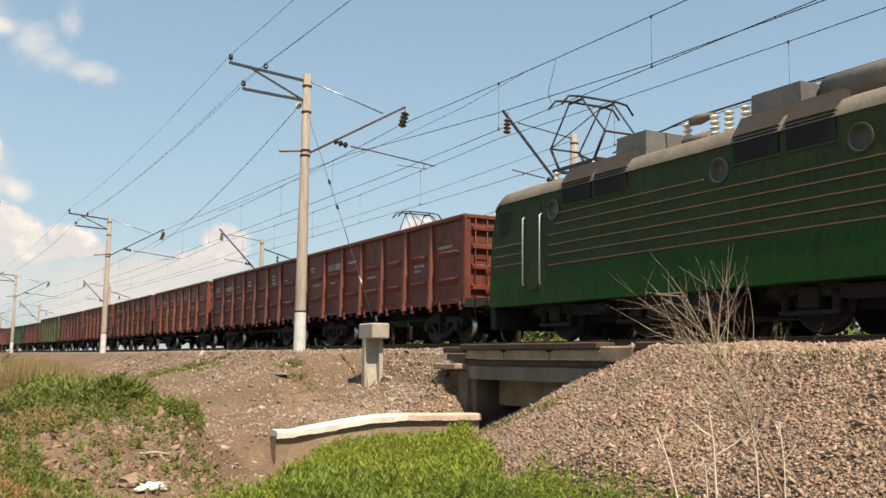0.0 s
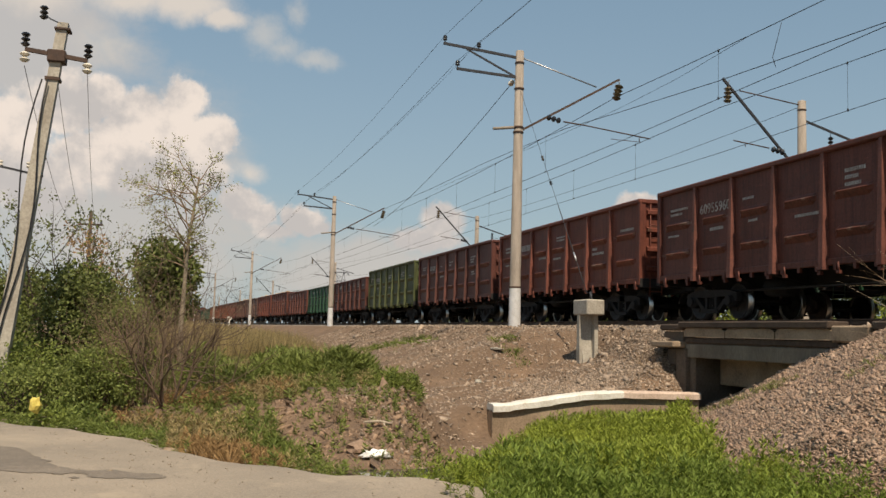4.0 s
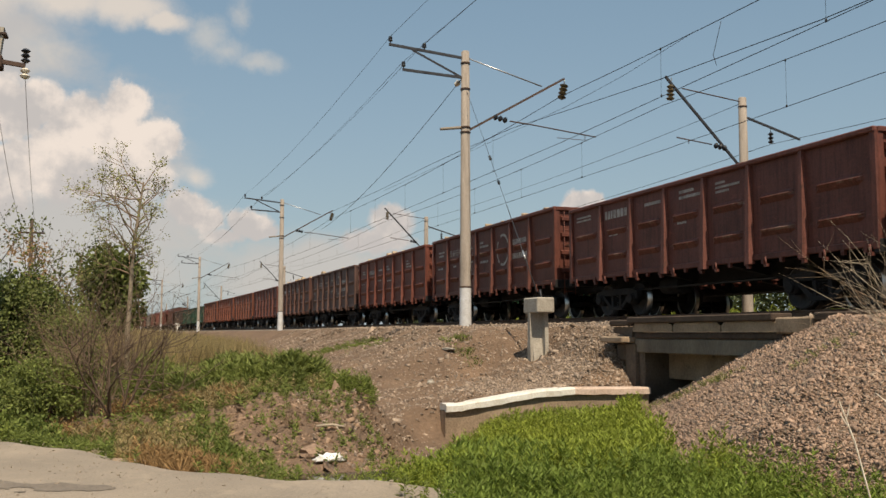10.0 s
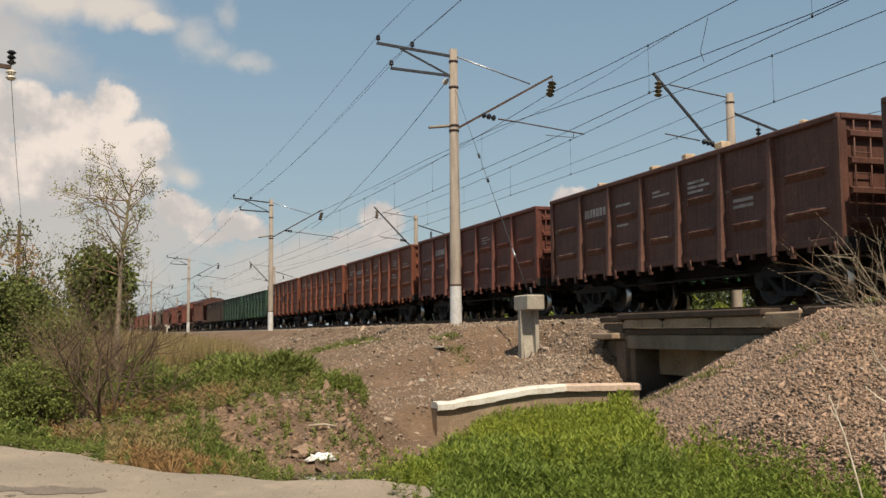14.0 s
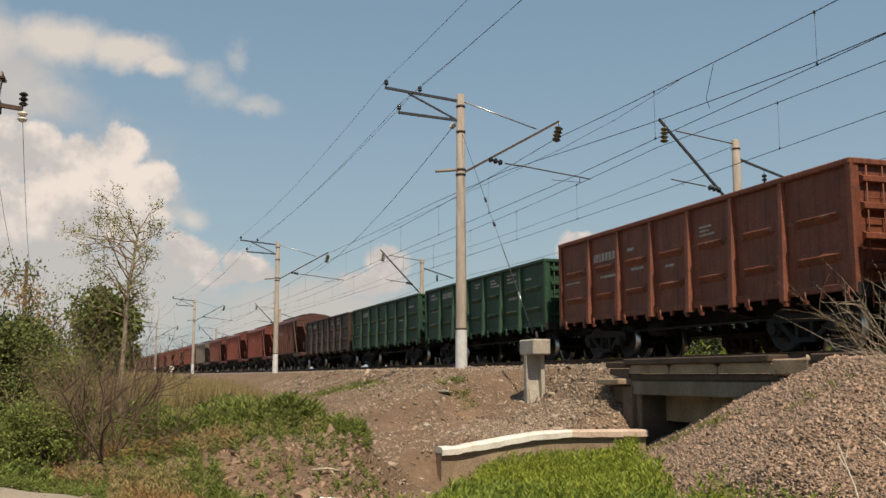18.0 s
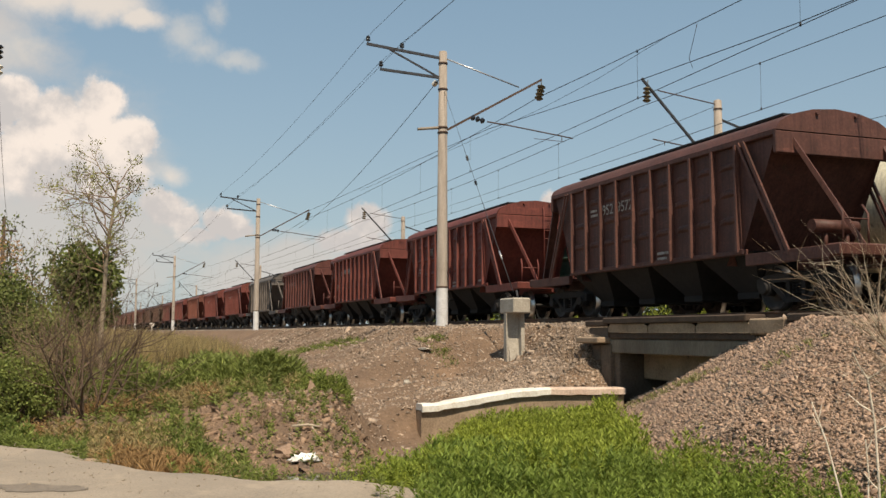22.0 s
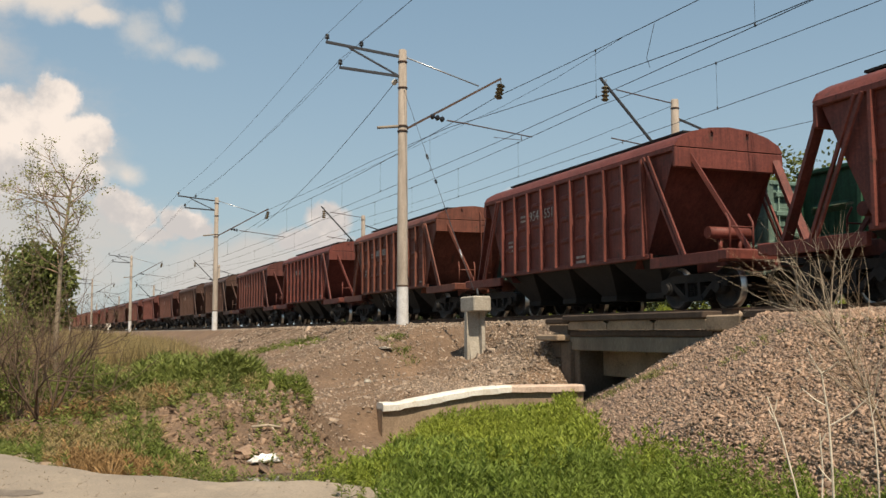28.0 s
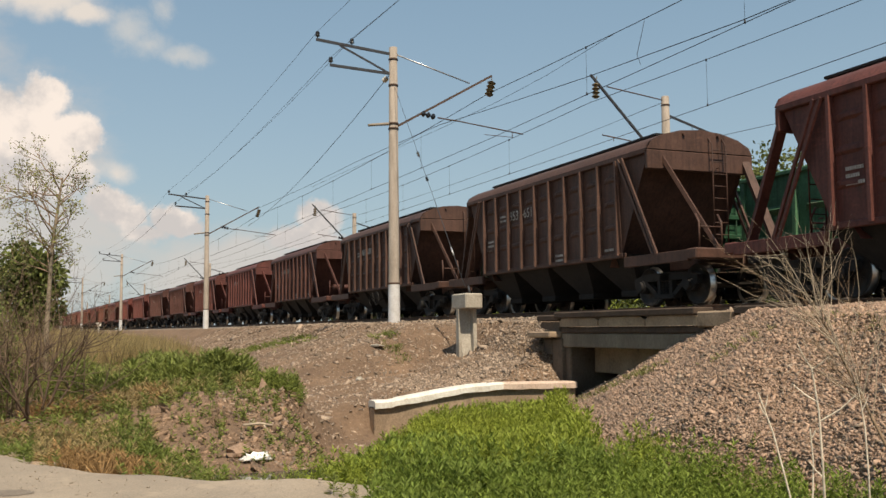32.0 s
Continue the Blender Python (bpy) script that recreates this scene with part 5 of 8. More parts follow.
RED = [(0.170, 0.047, 0.029), (0.138, 0.042, 0.028), (0.198, 0.062, 0.034), (0.122, 0.040, 0.029), (0.154, 0.050, 0.036), (0.215, 0.064, 0.034), (0.104, 0.046, 0.030)]
OLIVE, GREEN, GREEN2, GREEN3, DARK, GREY = (0.085, 0.10, 0.035), (0.016, 0.075, 0.036), (0.022, 0.07, 0.037), (0.02, 0.061, 0.034), (0.060, 0.038, 0.028), (0.14, 0.118, 0.102)
HOPPER_RED = [(0.165, 0.043, 0.032), (0.125, 0.040, 0.031), (0.172, 0.056, 0.036), (0.105, 0.042, 0.032), (0.14, 0.045, 0.036), (0.185, 0.056, 0.036), (0.092, 0.046, 0.033)]
near_train, far_train = [], []


def bars(w, rows, name="marking", label="faded white paint marking"):
    """Lines of illegible writing: one strip of little bars for each (x0, x1, z, height, y)."""
    g = Geo()
    rnd = random.Random(len(rows) * 31 + int(rows[0][0] * 1000))
    for x0, x1, z, h, y in rows:
        x = x0
        while x < x1 - 0.02:
            wd = min(h * rnd.uniform(0.4, 0.75), x1 - x)
            g.box(x, x + wd, y - 0.004, y + 0.002, z, z + h)
            x += wd + h * 0.22
    tagged(part(name, g, M_letter, w, label), kind="stuff")


def mark_gondola(w, rnd, number, ring=False):
    """Painted number and small illegible lines on the near side."""
    y = -GW - 0.004
    if number:
        lettering(number, 0.36, w, pose(BAYS[1] + 0.16, y, 2.72, 90, 0, 0))
    else:
        bars(w, [(BAYS[1] + 0.2, BAYS[1] + 1.5, 2.74, 0.23, y)], "number", "faded white painted number")
    for bay, z, n in ((0, 2.95, 2), (0, 2.25, 1), (1, 2.25, 1), (2, 2.85, 1), (2, 2.3, 1), (3, 2.95, 2), (3, 2.2, 1), (4, 2.95, 3), (5, 2.98, 3), (5, 2.28, 2), (6, 2.7, 1)):
        if rnd.random() < 0.7 and not (ring and bay > 3):
            x = BAYS[bay] + 0.3 + rnd.random() * 0.4
            h = rnd.uniform(0.05, 0.085)
            bars(w, [(x, x + 0.35 + rnd.random() * 0.6, z - i * h * 1.9, h, y) for i in range(n)])
    if ring:
        g = Geo()
        c, r = (BAYS[4] + 0.95, 2.55), 0.5
        for k in range(22):
            a, b = 0.4 + k * 0.262, 0.4 + (k + 1) * 0.262
            if k in (6, 7, 14):
                continue
            p = [(c[0] + q * math.cos(t), y - 0.003, c[1] + q * math.sin(t)) for t in (a, b) for q in (r, r + 0.09)]
            g.add(p, [(0, 1, 3, 2)])
        part("ring_emblem", g, M_letter, w, "worn white ring emblem")
        bars(w, [(BAYS[5] + 0.14, BAYS[5] + 1.4, 2.64, 0.19, y), (BAYS[5] + 0.14, BAYS[5] + 1.5, 2.14, 0.19, y)], "company_line", "worn white painted company lines")


def mark_hopper(w, rnd, number):
    y = -HW - 0.035
    pitch = (2 * HB - 0.16) / 9
    if number:
        lettering(number, 0.4, w, pose(-HB + 2 * pitch + 0.1, y, 2.75, 90, 0, 0))
    else:
        bars(w, [(-HB + 2 * pitch + 0.15, -HB + 4 * pitch - 0.1, 2.8, 0.25, y)], "number", "faded white painted number")
    for bay, z, n in ((0, 2.2, 3), (1, 2.9, 2), (5, 1.45, 2), (6, 2.9, 2), (8, 1.4, 1)):
        if rnd.random() < 0.8:
            x = -HB + bay * pitch + 0.25 + rnd.random() * 0.2
            bars(w, [(x, x + 0.3 + rnd.random() * 0.25, z - i * 0.13, 0.065, y) for i in range(n)])


M_scrap = material("pale_timber_scrap", (0.6, 0.46, 0.32), (0.45, 0.33, 0.22), rough=0.85, scale=3, fine=25, rand=0.25)


def scrap_load(i, center, rnd):
    """Pale blocks that stick out over the edge of an open wagon."""
    o = thing("timber_load", "pale timber blocks heaped in an open gondola wagon", "wagon load")
    for k in range(6):
        x = -5.2 + k * 2.0 + rnd.uniform(-0.8, 0.8)
        g = Geo()
        s = rnd.uniform(0.06, 0.14)
        g.box(-s, s, -0.14, 0.14, -2.3, s * 0.8, 0.02)
        part("timber_block", g, M_scrap, o, at=pose(x, rnd.uniform(-1.25, -1.0), 3.62 + rnd.uniform(-0.1, 0.1), 0, rnd.uniform(-8, 8), rnd.uniform(-20, 20)))
    near_train.append((o, center, 0))


def couple():
    """The near train, wagon by wagon, from the front."""
    front = -22.28
    marks = random.Random(4)
    kinds = {7: (OLIVE, "olive green"), 9: (GREEN, "bright green"), 19: (GREEN2, "dark green"), 20: (GREEN3, "dark green"), 21: (DARK, "dark brown"), 13: ((0.125, 0.066, 0.052), "dusty brown"), 14: ((0.125, 0.055, 0.040), "dusty brown")}
    order = [0, 1, 2, 1, 0, 3, 2, 3, 0, 4, 1, 0, 3, 2, 4, 2, 5, 2, 0, 0, 3]
    for i in range(1, 22):
        col, word = kinds.get(i, (RED[order[i - 1]], "rust-red"))
        w = gondola(col, f"{word} painted open gondola wagon with ribbed, scraped steel sides", 0.915 if i in (8, 9, 10, 19, 20, 21) else 1.035)
        mark_gondola(w, marks, {4: "60955960", 11: "55434591", 13: "65122758", 17: "63180376"}.get(i, ""), ring=i in (11, 13))
        if i in (11, 12, 13, 14):
            scrap_load(i, front - 13.92 / 2, marks)
        near_train.append((w, front - 13.92 / 2, 0))
        front -= 13.92
    front -= 0.87
    tones = [3, 0, 0, 1, None, 0, 0, 2, 0, 1, 6, 6, 3, 4, 1, 3]
    for i in range(38):
        k = tones[i] if i < len(tones) else (i * 7 + i // 3) % 6
        col = GREY if k is None else HOPPER_RED[k]
        word = "grey" if k is None else ("dark brown" if k == 3 else "rust-red")
        w = hopper(col, f"{word} covered grain hopper wagon with a vaulted roof", wheels=i % 2 == 1, ladder=not (i in (0, 3, 4, 6, 9) or (i > 11 and i % 3 == 0)))
        mark_hopper(w, marks, {1: "95219572", 2: "95 7242", 4: "95151320", 7: "954 0551", 10: "5323 505", 11: "953 4651"}.get(i + 1, ""))
        near_train.append((w, front - 14.72 / 2, 0))
        front -= 14.72


couple()


def far_run(t):
    """How far the other train, bound the opposite way, has gone."""
    return -17.85 * t


def tank_wagon(color, label):
    w = thing("tank_wagon", label, "freight wagon", group="wagons of the far train")
    g = Geo()
    g.turned([(0.0, -5.5), (0.9, -5.42), (1.35, -5.2), (1.5, -4.9), (1.5, 4.9), (1.35, 5.2), (0.9, 5.42), (0.0, 5.5)], 0, 2.55, "x", 28)
    part("tank", g, M_paint, w, color=color)
    g = Geo()
    g.rod((0, 0, 3.95), (0, 0, 4.35), 0.4, n=16)
    part("manhole", g, M_paint, w, color=color)
    for x in (-3.5, 0, 3.5):
        g = Geo()
        g.turned([(1.505, x - 0.06), (1.52, x - 0.05), (1.52, x + 0.05), (1.505, x + 0.06)], 0, 2.55, "x", 28)
        part("strap", g, M_under, w)
    g = Geo()
    g.box(-5.8, 5.8, -0.22, 0.22, 0.85, 1.2, 0.02)
    part("underframe", g, M_under, w)
    for s in (-1, 1):
        g = Geo()
        g.box(5.4 * s - 0.15, 5.4 * s + 0.15, -1.4, 1.4, 0.95, 1.25, 0.02)
        part("end_beam", g, M_under, w)
        part("coupler", ME_coupler, M_under, w, at=pose(5.8 * s, 0, 1.05, 0, 0, 0 if s > 0 else 180))
        add_bogie(w, 3.9 * s)
    return w


def couple_far():
    """The other train: its engine leads to the left."""
    x = -35.2          # the engine's rear
    for k in range(2):
        o = loco_section("dark green electric locomotive section with a pantograph", k == 0, "sections of the far locomotive")
        far_train.append((o, x - 8.1, 180 if k == 0 else 0))
        x -= 16.2
    x = -34.6
    tints = [GREEN, (0.05, 0.10, 0.075), GREEN2, RED[0], GREEN3, RED[1]]
    late = {30: (0.03, 0.06, 0.05), 36: (0.15, 0.24, 0.20), 37: GREEN, 38: (0.035, 0.06, 0.042), 39: GREEN, 40: (0.035, 0.06, 0.042), 41: GREEN, 42: (0.06, 0.16, 0.08), 43: GREEN}
    for i in range(46):
        if i == 29:
            w = tank_wagon((0.70, 0.63, 0.46), "pale cream tank wagon with a brown belly band")
        else:
            col = late.get(i, tints[(i * 5) % 6])
            w = gondola(col, ("rust-red" if col in RED else "green") + " painted open gondola wagon of the opposite train")
            w["group"] = "wagons of the far train"
        far_train.append((w, x + 6.96, 0))
        x += 13.92


couple_far()


def couple_engine():
    x = -21.35
    for k in range(2):
        o = loco_section("dark green electric freight locomotive section with brown mouldings", k == 0, "sections of the passing locomotive")
        near_train.append((o, x + 7.8, 0 if k == 0 else 180))
        x += 16.0


couple_engine()

# ---- masts and wires ----
def mast_near(x, detail=True):
    """A tapered concrete mast with two crossarms to the field and a cantilever over the track."""
    y, z0 = AXIS - 3.1 + bend(x), 1.75
    m = thing("catenary_mast", "tapered concrete catenary mast with whitewashed foot and steel brackets", "catenary mast", at=pose(x, y, z0, 0, 0, heading(x)), group="catenary masts")
    g = Geo()
    n = 16
    pr = [(0.215, -0.9), (0.212, 0.0), (0.2, 1.45), (0.145, 9.98), (0.12, 10.0), (0.0, 10.0)]
    g.turned(pr, n=n)
    part("pole", g, M_pole, m)
    g = Geo()
    g.turned([(0.2145, 0.02), (0.2035, 1.46)], n=n)
    part("painted_foot", g, M_foot, m, "whitewashed foot")
    g = Geo()
    g.turned([(0.203, 1.44), (0.209, 1.45), (0.209, 1.5), (0.203, 1.51)], n=n)
    part("paint_rim", g, M_rust, m, "dark rim over the whitewash")
    for z in (9.55, 8.6, 7.2, 7.02):
        g = Geo()
        r = 0.2 - 0.055 * (z - 1.45) / 8.5 + 0.012
        g.turned([(r, z - 0.035), (r + 0.012, z - 0.03), (r + 0.012, z + 0.03), (r, z + 0.035)], n=n)
        part("clamp_band", g, M_rust, m)
    g = Geo()
    g.bar((0, 0.16, 9.72), (0, -2.85, 9.98), 0.07, 0.09)
    part("upper_crossarm", g, M_steel, m)
    g = Geo()
    g.bar((0, -0.1, 9.02), (0, -2.35, 9.12), 0.07, 0.09)
    part("lower_crossarm", g, M_steel, m)
    g = Geo()
    g.bar((0, -2.0, 9.86), (0, -0.12, 9.02), 0.05, 0.06)
    part("brace", g, M_steel, m)
    for yy, zz in ((-2.8, 10.02), (-1.55, 9.9), (-2.32, 9.16)):
        g = Geo()
        g.rod((0, yy, zz), (0, yy, zz + 0.08), 0.02, n=6)
        g.turned([(0.03, zz + 0.06), (0.085, zz + 0.08), (0.075, zz + 0.13), (0.05, zz + 0.15), (0.08, zz + 0.17), (0.06, zz + 0.24), (0.0, zz + 0.26)], 0, yy, n=10)
        part("pin_insulator", g, M_insul, m)
    g = Geo()
    g.rod((0, 0.14, 9.74), (0, 3.0, 8.96), 0.028, n=6)
    part("stay_tube", g, M_galv, m, "bright galvanised stay tube")
    g = Geo()
    g.bar((0, 0.14, 7.12), (0, 3.92, 9.33), 0.06, 0.08)
    part("cantilever", g, M_rust, m)
    g = Geo()
    g.path([(0, 3.9, 9.3), (0.02, 3.92, 9.12)], 0.015)
    insulator_geo(g, (0.02, 3.92, 9.12), (0.1, 3.74, 8.52), 4, 0.165)
    part("string_insulator", g, M_insul_amber, m, "amber glass disc insulators")
    g = Geo()
    insulator_geo(g, (0, 1.06, 7.68), (0, 1.62, 7.57), 3, 0.12)
    part("rod_insulator", g, M_insul, m)
    g = Geo()
    g.rod((0, 1.72, 7.56), (0, 2.4, 7.5), 0.03, n=6)
    g.rod((0, 2.3, 7.52), (0, 5.2, 7.2), 0.026, n=6)
    g.rod((0, 4.75, 7.25), (0, 4.75, 7.05), 0.014, n=5)
    g.rod((0, 4.8, 7.05), (0, 3.6, 7.07), 0.012, n=5)
    part("registration_arm", g, M_rust, m)
    g = Geo()
    g.rod((0, -0.1, 7.2), (0, -0.95, 7.08), 0.055, 0.05, n=8)
    part("wooden_bracket", g, material("grey_bracket_wood", (0.3, 0.25, 0.2), rough=0.9, scale=6, fine=30) if detail else bpy.data.materials["grey_bracket_wood"], m)
    return m


NEAR_MASTS = (-31.65, -72.1, -130.5, -189.0, -247.0, -306.0, -365.0)
for i, x in enumerate(NEAR_MASTS):
    mast_near(x, i == 0)


def mast_far(x):
    y, z0 = AXIS_FAR + 3.2 + bend(x), 1.75
    m = thing("catenary_mast", "concrete catenary mast with a long slanting steel bracket", "catenary mast", at=pose(x, y, z0, 0, 0, heading(x)), group="catenary masts")
    g = Geo()
    g.turned([(0.215, -0.9), (0.2, 1.4), (0.15, 8.83), (0.12, 8.86), (0, 8.86)], n=14)
    part("pole", g, M_pole, m)
    g = Geo()
    g.bar((0, -0.2, 6.2), (0, -3.35, 9.4), 0.07, 0.09)
    part("cantilever", g, M_steel, m)
    g = Geo()
    g.rod((0, -0.14, 8.7), (0, -2.65, 9.0), 0.025, n=6)
    part("stay_tube", g, M_rust, m)
    g = Geo()
    g.path([(0, -3.08, 9.36), (0, -3.12, 9.1)], 0.015)
    insulator_geo(g, (0, -3.12, 9.1), (0, -3.15, 8.5), 4, 0.16)
    part("string_insulator", g, M_insul_amber, m, "amber glass disc insulators")
    g = Geo()
    insulator_geo(g, (0, -0.75, 6.83), (0, -1.3, 6.93), 3, 0.12)
    part("rod_insulator", g, M_insul, m)
    g = Geo()
    g.rod((0, -1.4, 6.95), (0, -2.9, 7.12), 0.026, n=6)
    g.rod((0, -2.4, 7.05), (0, -2.4, 6.92), 0.014, n=5)
    part("registration_arm", g, M_rust, m)
    g = Geo()
    g.bar((0, 0.15, 8.1), (0, 2.6, 7.4), 0.06, 0.08)
    part("feeder_arm", g, M_steel, m)
    g = Geo()
    g.rod((0, 1.25, 7.76), (0, 1.25, 7.6), 0.012, n=5)
    insulator_geo(g, (0, 1.25, 7.6), (0, 1.25, 7.15), 3, 0.11)
    part("string_insulator", g, M_insul, m)
    for z in (8.5,):
        g = Geo()
        g.turned([(0.16, z - 0.03), (0.172, z - 0.025), (0.172, z + 0.025), (0.16, z + 0.03)], n=14)
        part("clamp_band", g, M_rust, m)
    return m


FAR_MASTS = (-30.4, -70.0, -128.0, -187.0, -245.0, -304.0, -363.0)
for x in FAR_MASTS:
    mast_far(x)


def wire(name, label, pts, sag, r, droppers=None):
    """A wire strung through the points, sagging between them. droppers: how far below the contact wire hangs."""
    c = thing(name, label, "overhead wire")
    for a, b in zip(pts, pts[1:]):
        a, b = Vector(a), Vector(b)
        s = sag * min(1.0, ((a - b).length / 58) ** 2)
        n = 12 if max(a.x, b.x) > -150 else 5
        line = [a.lerp(b, k / n) - Vector((0, 0, 4 * s * (k / n) * (1 - k / n))) for k in range(n + 1)]
        g = Geo()
        g.path(line, r, 4)
        part("span", g, M_wire, c)
        if droppers:
            low = Vector((0, 0, droppers))
            g = Geo()
            g.path([a - low - Vector((0, 0, 0.0)), b - low], r * 0.9, 4)
            part("contact_wire", g, M_wire, c)
            step = 6.5 if max(a.x, b.x) > -150 else 14
            k = int((a - b).length / step)
            for i in range(1, k):
                u = i / k
                top = a.lerp(b, u) - Vector((0, 0, 4 * s * u * (1 - u)))
                bot = a.lerp(b, u) - low
                if top.z - bot.z > 0.1:
                    g = Geo()
                    g.rod(top, bot, r * 0.45, n=3)
                    g.rod(top + Vector((0, 0, 0.03)), top - Vector((0, 0, 0.05)), r * 2.2, n=5)
                    g.rod(bot + Vector((0, 0, 0.06)), bot - Vector((0, 0, 0.02)), r * 2.2, n=5)
                    part("dropper", g, M_wire, c)


def along(xs, axis, dy, z):
    return [(x, axis + dy + bend(x), z) for x in xs]


NX = (26.0,) + NEAR_MASTS
FX = (26.0,) + FAR_MASTS
wire("overhead_line", "dark sagging carrier wire with contact wire and droppers", along(NX, AXIS, 0.65, 10.38), 0.62, 0.012, droppers=1.73)
wire("overhead_line", "dark sagging carrier wire with contact wire and droppers", along(FX, AXIS_FAR, -0.25, 10.05), 0.6, 0.012, droppers=1.68)
for dy, z in ((-2.8, 12.02), (-1.55, 11.9), (-2.32, 11.16)):
    wire("feeder_wire", "thin dark feeder wire on pin insulators", along(NX, AXIS - 3.1, dy, z), 0.9, 0.0065)
wire("feeder_wire", "thin dark feeder wire on string insulators", along(FX, AXIS_FAR + 3.2, 1.25, 8.88), 0.8, 0.011)
wire("feeder_wire", "thin dark feeder wire anchored on the far masts", along(FAR_MASTS, AXIS_FAR + 3.2, -0.1, 10.36), 0.6, 0.010)


def overlap_wires():
    """The contact wire and carrier of the next section, which climb to their anchors here."""
    w = thing("anchored_wire", "dark contact wire rising towards its anchor beyond the mast", "overhead wire")
    g = Geo()
    g.path([(26, AXIS + 0.2, 8.66), (-12, AXIS + 0.45, 8.6), (-17.2, 14.6, 8.66), (-24.1, 14.6, 9.06), (-30.4, 14.6, 9.55), (-35.6, 14.6, 9.98), (-46, 14.5, 10.3), (-56, 14.4, 10.42), (-72, 14.0, 10.7)], 0.012, 5)
    part("span", g, M_wire, w)
    w = thing("anchored_wire", "thin carrier wire joining the main carrier", "overhead wire")
    g = Geo()
    g.path([(-23.0, AXIS + 0.64, 10.12), (-27.0, 14.93, 9.92), (-31.0, 14.9, 9.87), (-36.4, 14.9, 9.98), (-56, 14.5, 10.3)], 0.007, 4)
    part("span", g, M_wire, w)


overlap_wires()


def build_stays():
    x, y = NEAR_MASTS[0], AXIS - 3.1 + bend(NEAR_MASTS[0])
    s = thing("mast_stay", "steel stay wire with insulators from mast to anchor block", "stay wire")
    a, b = Vector((x + 0.15, y, 10.25)), Vector((-25.2, 11.1, 2.8))
    cut = [a.lerp(b, u) for u in (0, 0.37, 0.395, 0.5, 0.52, 0.62, 1.0)]
    for i, (p, q) in enumerate(zip(cut, cut[1:])):
        g = Geo()
        if i in (1, 3):
            insulator_geo(g, p, q, 2, 0.05)
            part("stay_insulator", g, M_insul, s)
        else:
            g.rod(p, q, 0.007 if i < 5 else 0.013, n=5)
            part("stay_wire", g, M_wire if i < 5 else M_steel, s)
    g = Geo()
    p = a.lerp(b, 0.83)
    g.rod(p, p.lerp(b, 0.2), 0.028, n=8)
    part("turnbuckle", g, M_galv, s)
    w = thing("anchored_wire", "dark anchored wire with a white porcelain insulator", "overhead wire")
    p, q = Vector((x - 0.15, y - 0.1, 10.75)), Vector((NEAR_MASTS[1], AXIS + bend(NEAR_MASTS[1]), 9.6))
    g = Geo()
    insulator_geo(g, p.lerp(q, 0.008), p.lerp(q, 0.018), 2, 0.1)
    part("porcelain_insulator", g, M_porcelain, w, "white porcelain insulator")
    g = Geo()
    g.path([p.lerp(q, k / 10) - Vector((0, 0, 2.2 * (k / 10) * (1 - k / 10))) for k in range(11)], 0.012, 5)
    part("span", g, M_wire, w)
    w = thing("jumper_wire", "thin looped jumper between the carrier and contact wires", "overhead wire")
    g = Geo()
    g.path([(-21.5, AXIS + 0.65, 10.05), (-21.7, AXIS + 0.66, 9.65), (-21.9, AXIS + 0.65, 9.2), (-21.75, AXIS + 0.65, 8.88)], 0.008, 4)
    part("loop", g, M_wire, w)


build_stays()

# ---- plants and stones ----
M_weed = material("weed_leaf", (0.275, 0.315, 0.050), (0.205, 0.255, 0.042), rough=0.65, scale=0.5, fine=8, bump=0, island=0.35, trans=0.35, spec=0.25)
M_herb = material("dark_herb_leaf", (0.190, 0.225, 0.050), (0.125, 0.160, 0.040), rough=0.65, scale=0.6, fine=8, bump=0, island=0.4, trans=0.3, spec=0.25)
M_thingrass = material("thin_dull_grass", (0.22, 0.22, 0.08), (0.16, 0.16, 0.06), rough=0.75, scale=0.6, fine=8, bump=0, island=0.4, trans=0.25)
M_lush = material("lush_dark_leaf", (0.205, 0.235, 0.06), (0.142, 0.17, 0.047), rough=0.62, scale=0.6, fine=8, bump=0, island=0.4, trans=0.3, spec=0.25)
# hedge leaves darkened, standing for the shade seen through under the wagons
M_hedge = material("darkened_hedge_leaf", (0.06, 0.078, 0.024), (0.04, 0.054, 0.018), rough=0.6, scale=0.7, fine=8, bump=0, island=0.45, trans=0.2, spec=0.3)
M_weed_dark = material("deep_weed_leaf", (0.205, 0.265, 0.050), (0.145, 0.20, 0.04), rough=0.65, scale=0.5, fine=8, bump=0, island=0.35, trans=0.35, spec=0.25)
M_bushleaf = material("bush_leaf", (0.145, 0.165, 0.045), (0.095, 0.115, 0.034), rough=0.6, scale=0.7, fine=8, bump=0, island=0.45, trans=0.25, spec=0.3)
M_paleleaf = material("young_pale_leaf", (0.27, 0.27, 0.085), (0.19, 0.195, 0.06), rough=0.65, scale=0.7, fine=8, bump=0, island=0.35, trans=0.3)
M_dry = material("dry_grass", (0.36, 0.27, 0.16), (0.26, 0.19, 0.11), rough=0.85, scale=0.6, fine=8, bump=0, island=0.35, trans=0.2)
M_halfdry = material("half_dry_grass", (0.35, 0.265, 0.125), (0.26, 0.20, 0.095), rough=0.8, scale=0.6, fine=8, bump=0, island=0.4, trans=0.25)
M_russet = material("russet_weed", (0.34, 0.205, 0.09), (0.25, 0.15, 0.065), rough=0.85, scale=0.8, fine=8, bump=0, island=0.35, trans=0.2)
M_bark = material("pale_bark", (0.30, 0.24, 0.17), (0.19, 0.15, 0.11), rough=0.9, scale=5, fine=30, bump=0.5)
M_darkbark = material("dark_bark", (0.085, 0.062, 0.046), (0.055, 0.04, 0.03), rough=0.9, scale=5, fine=30, bump=0.5)
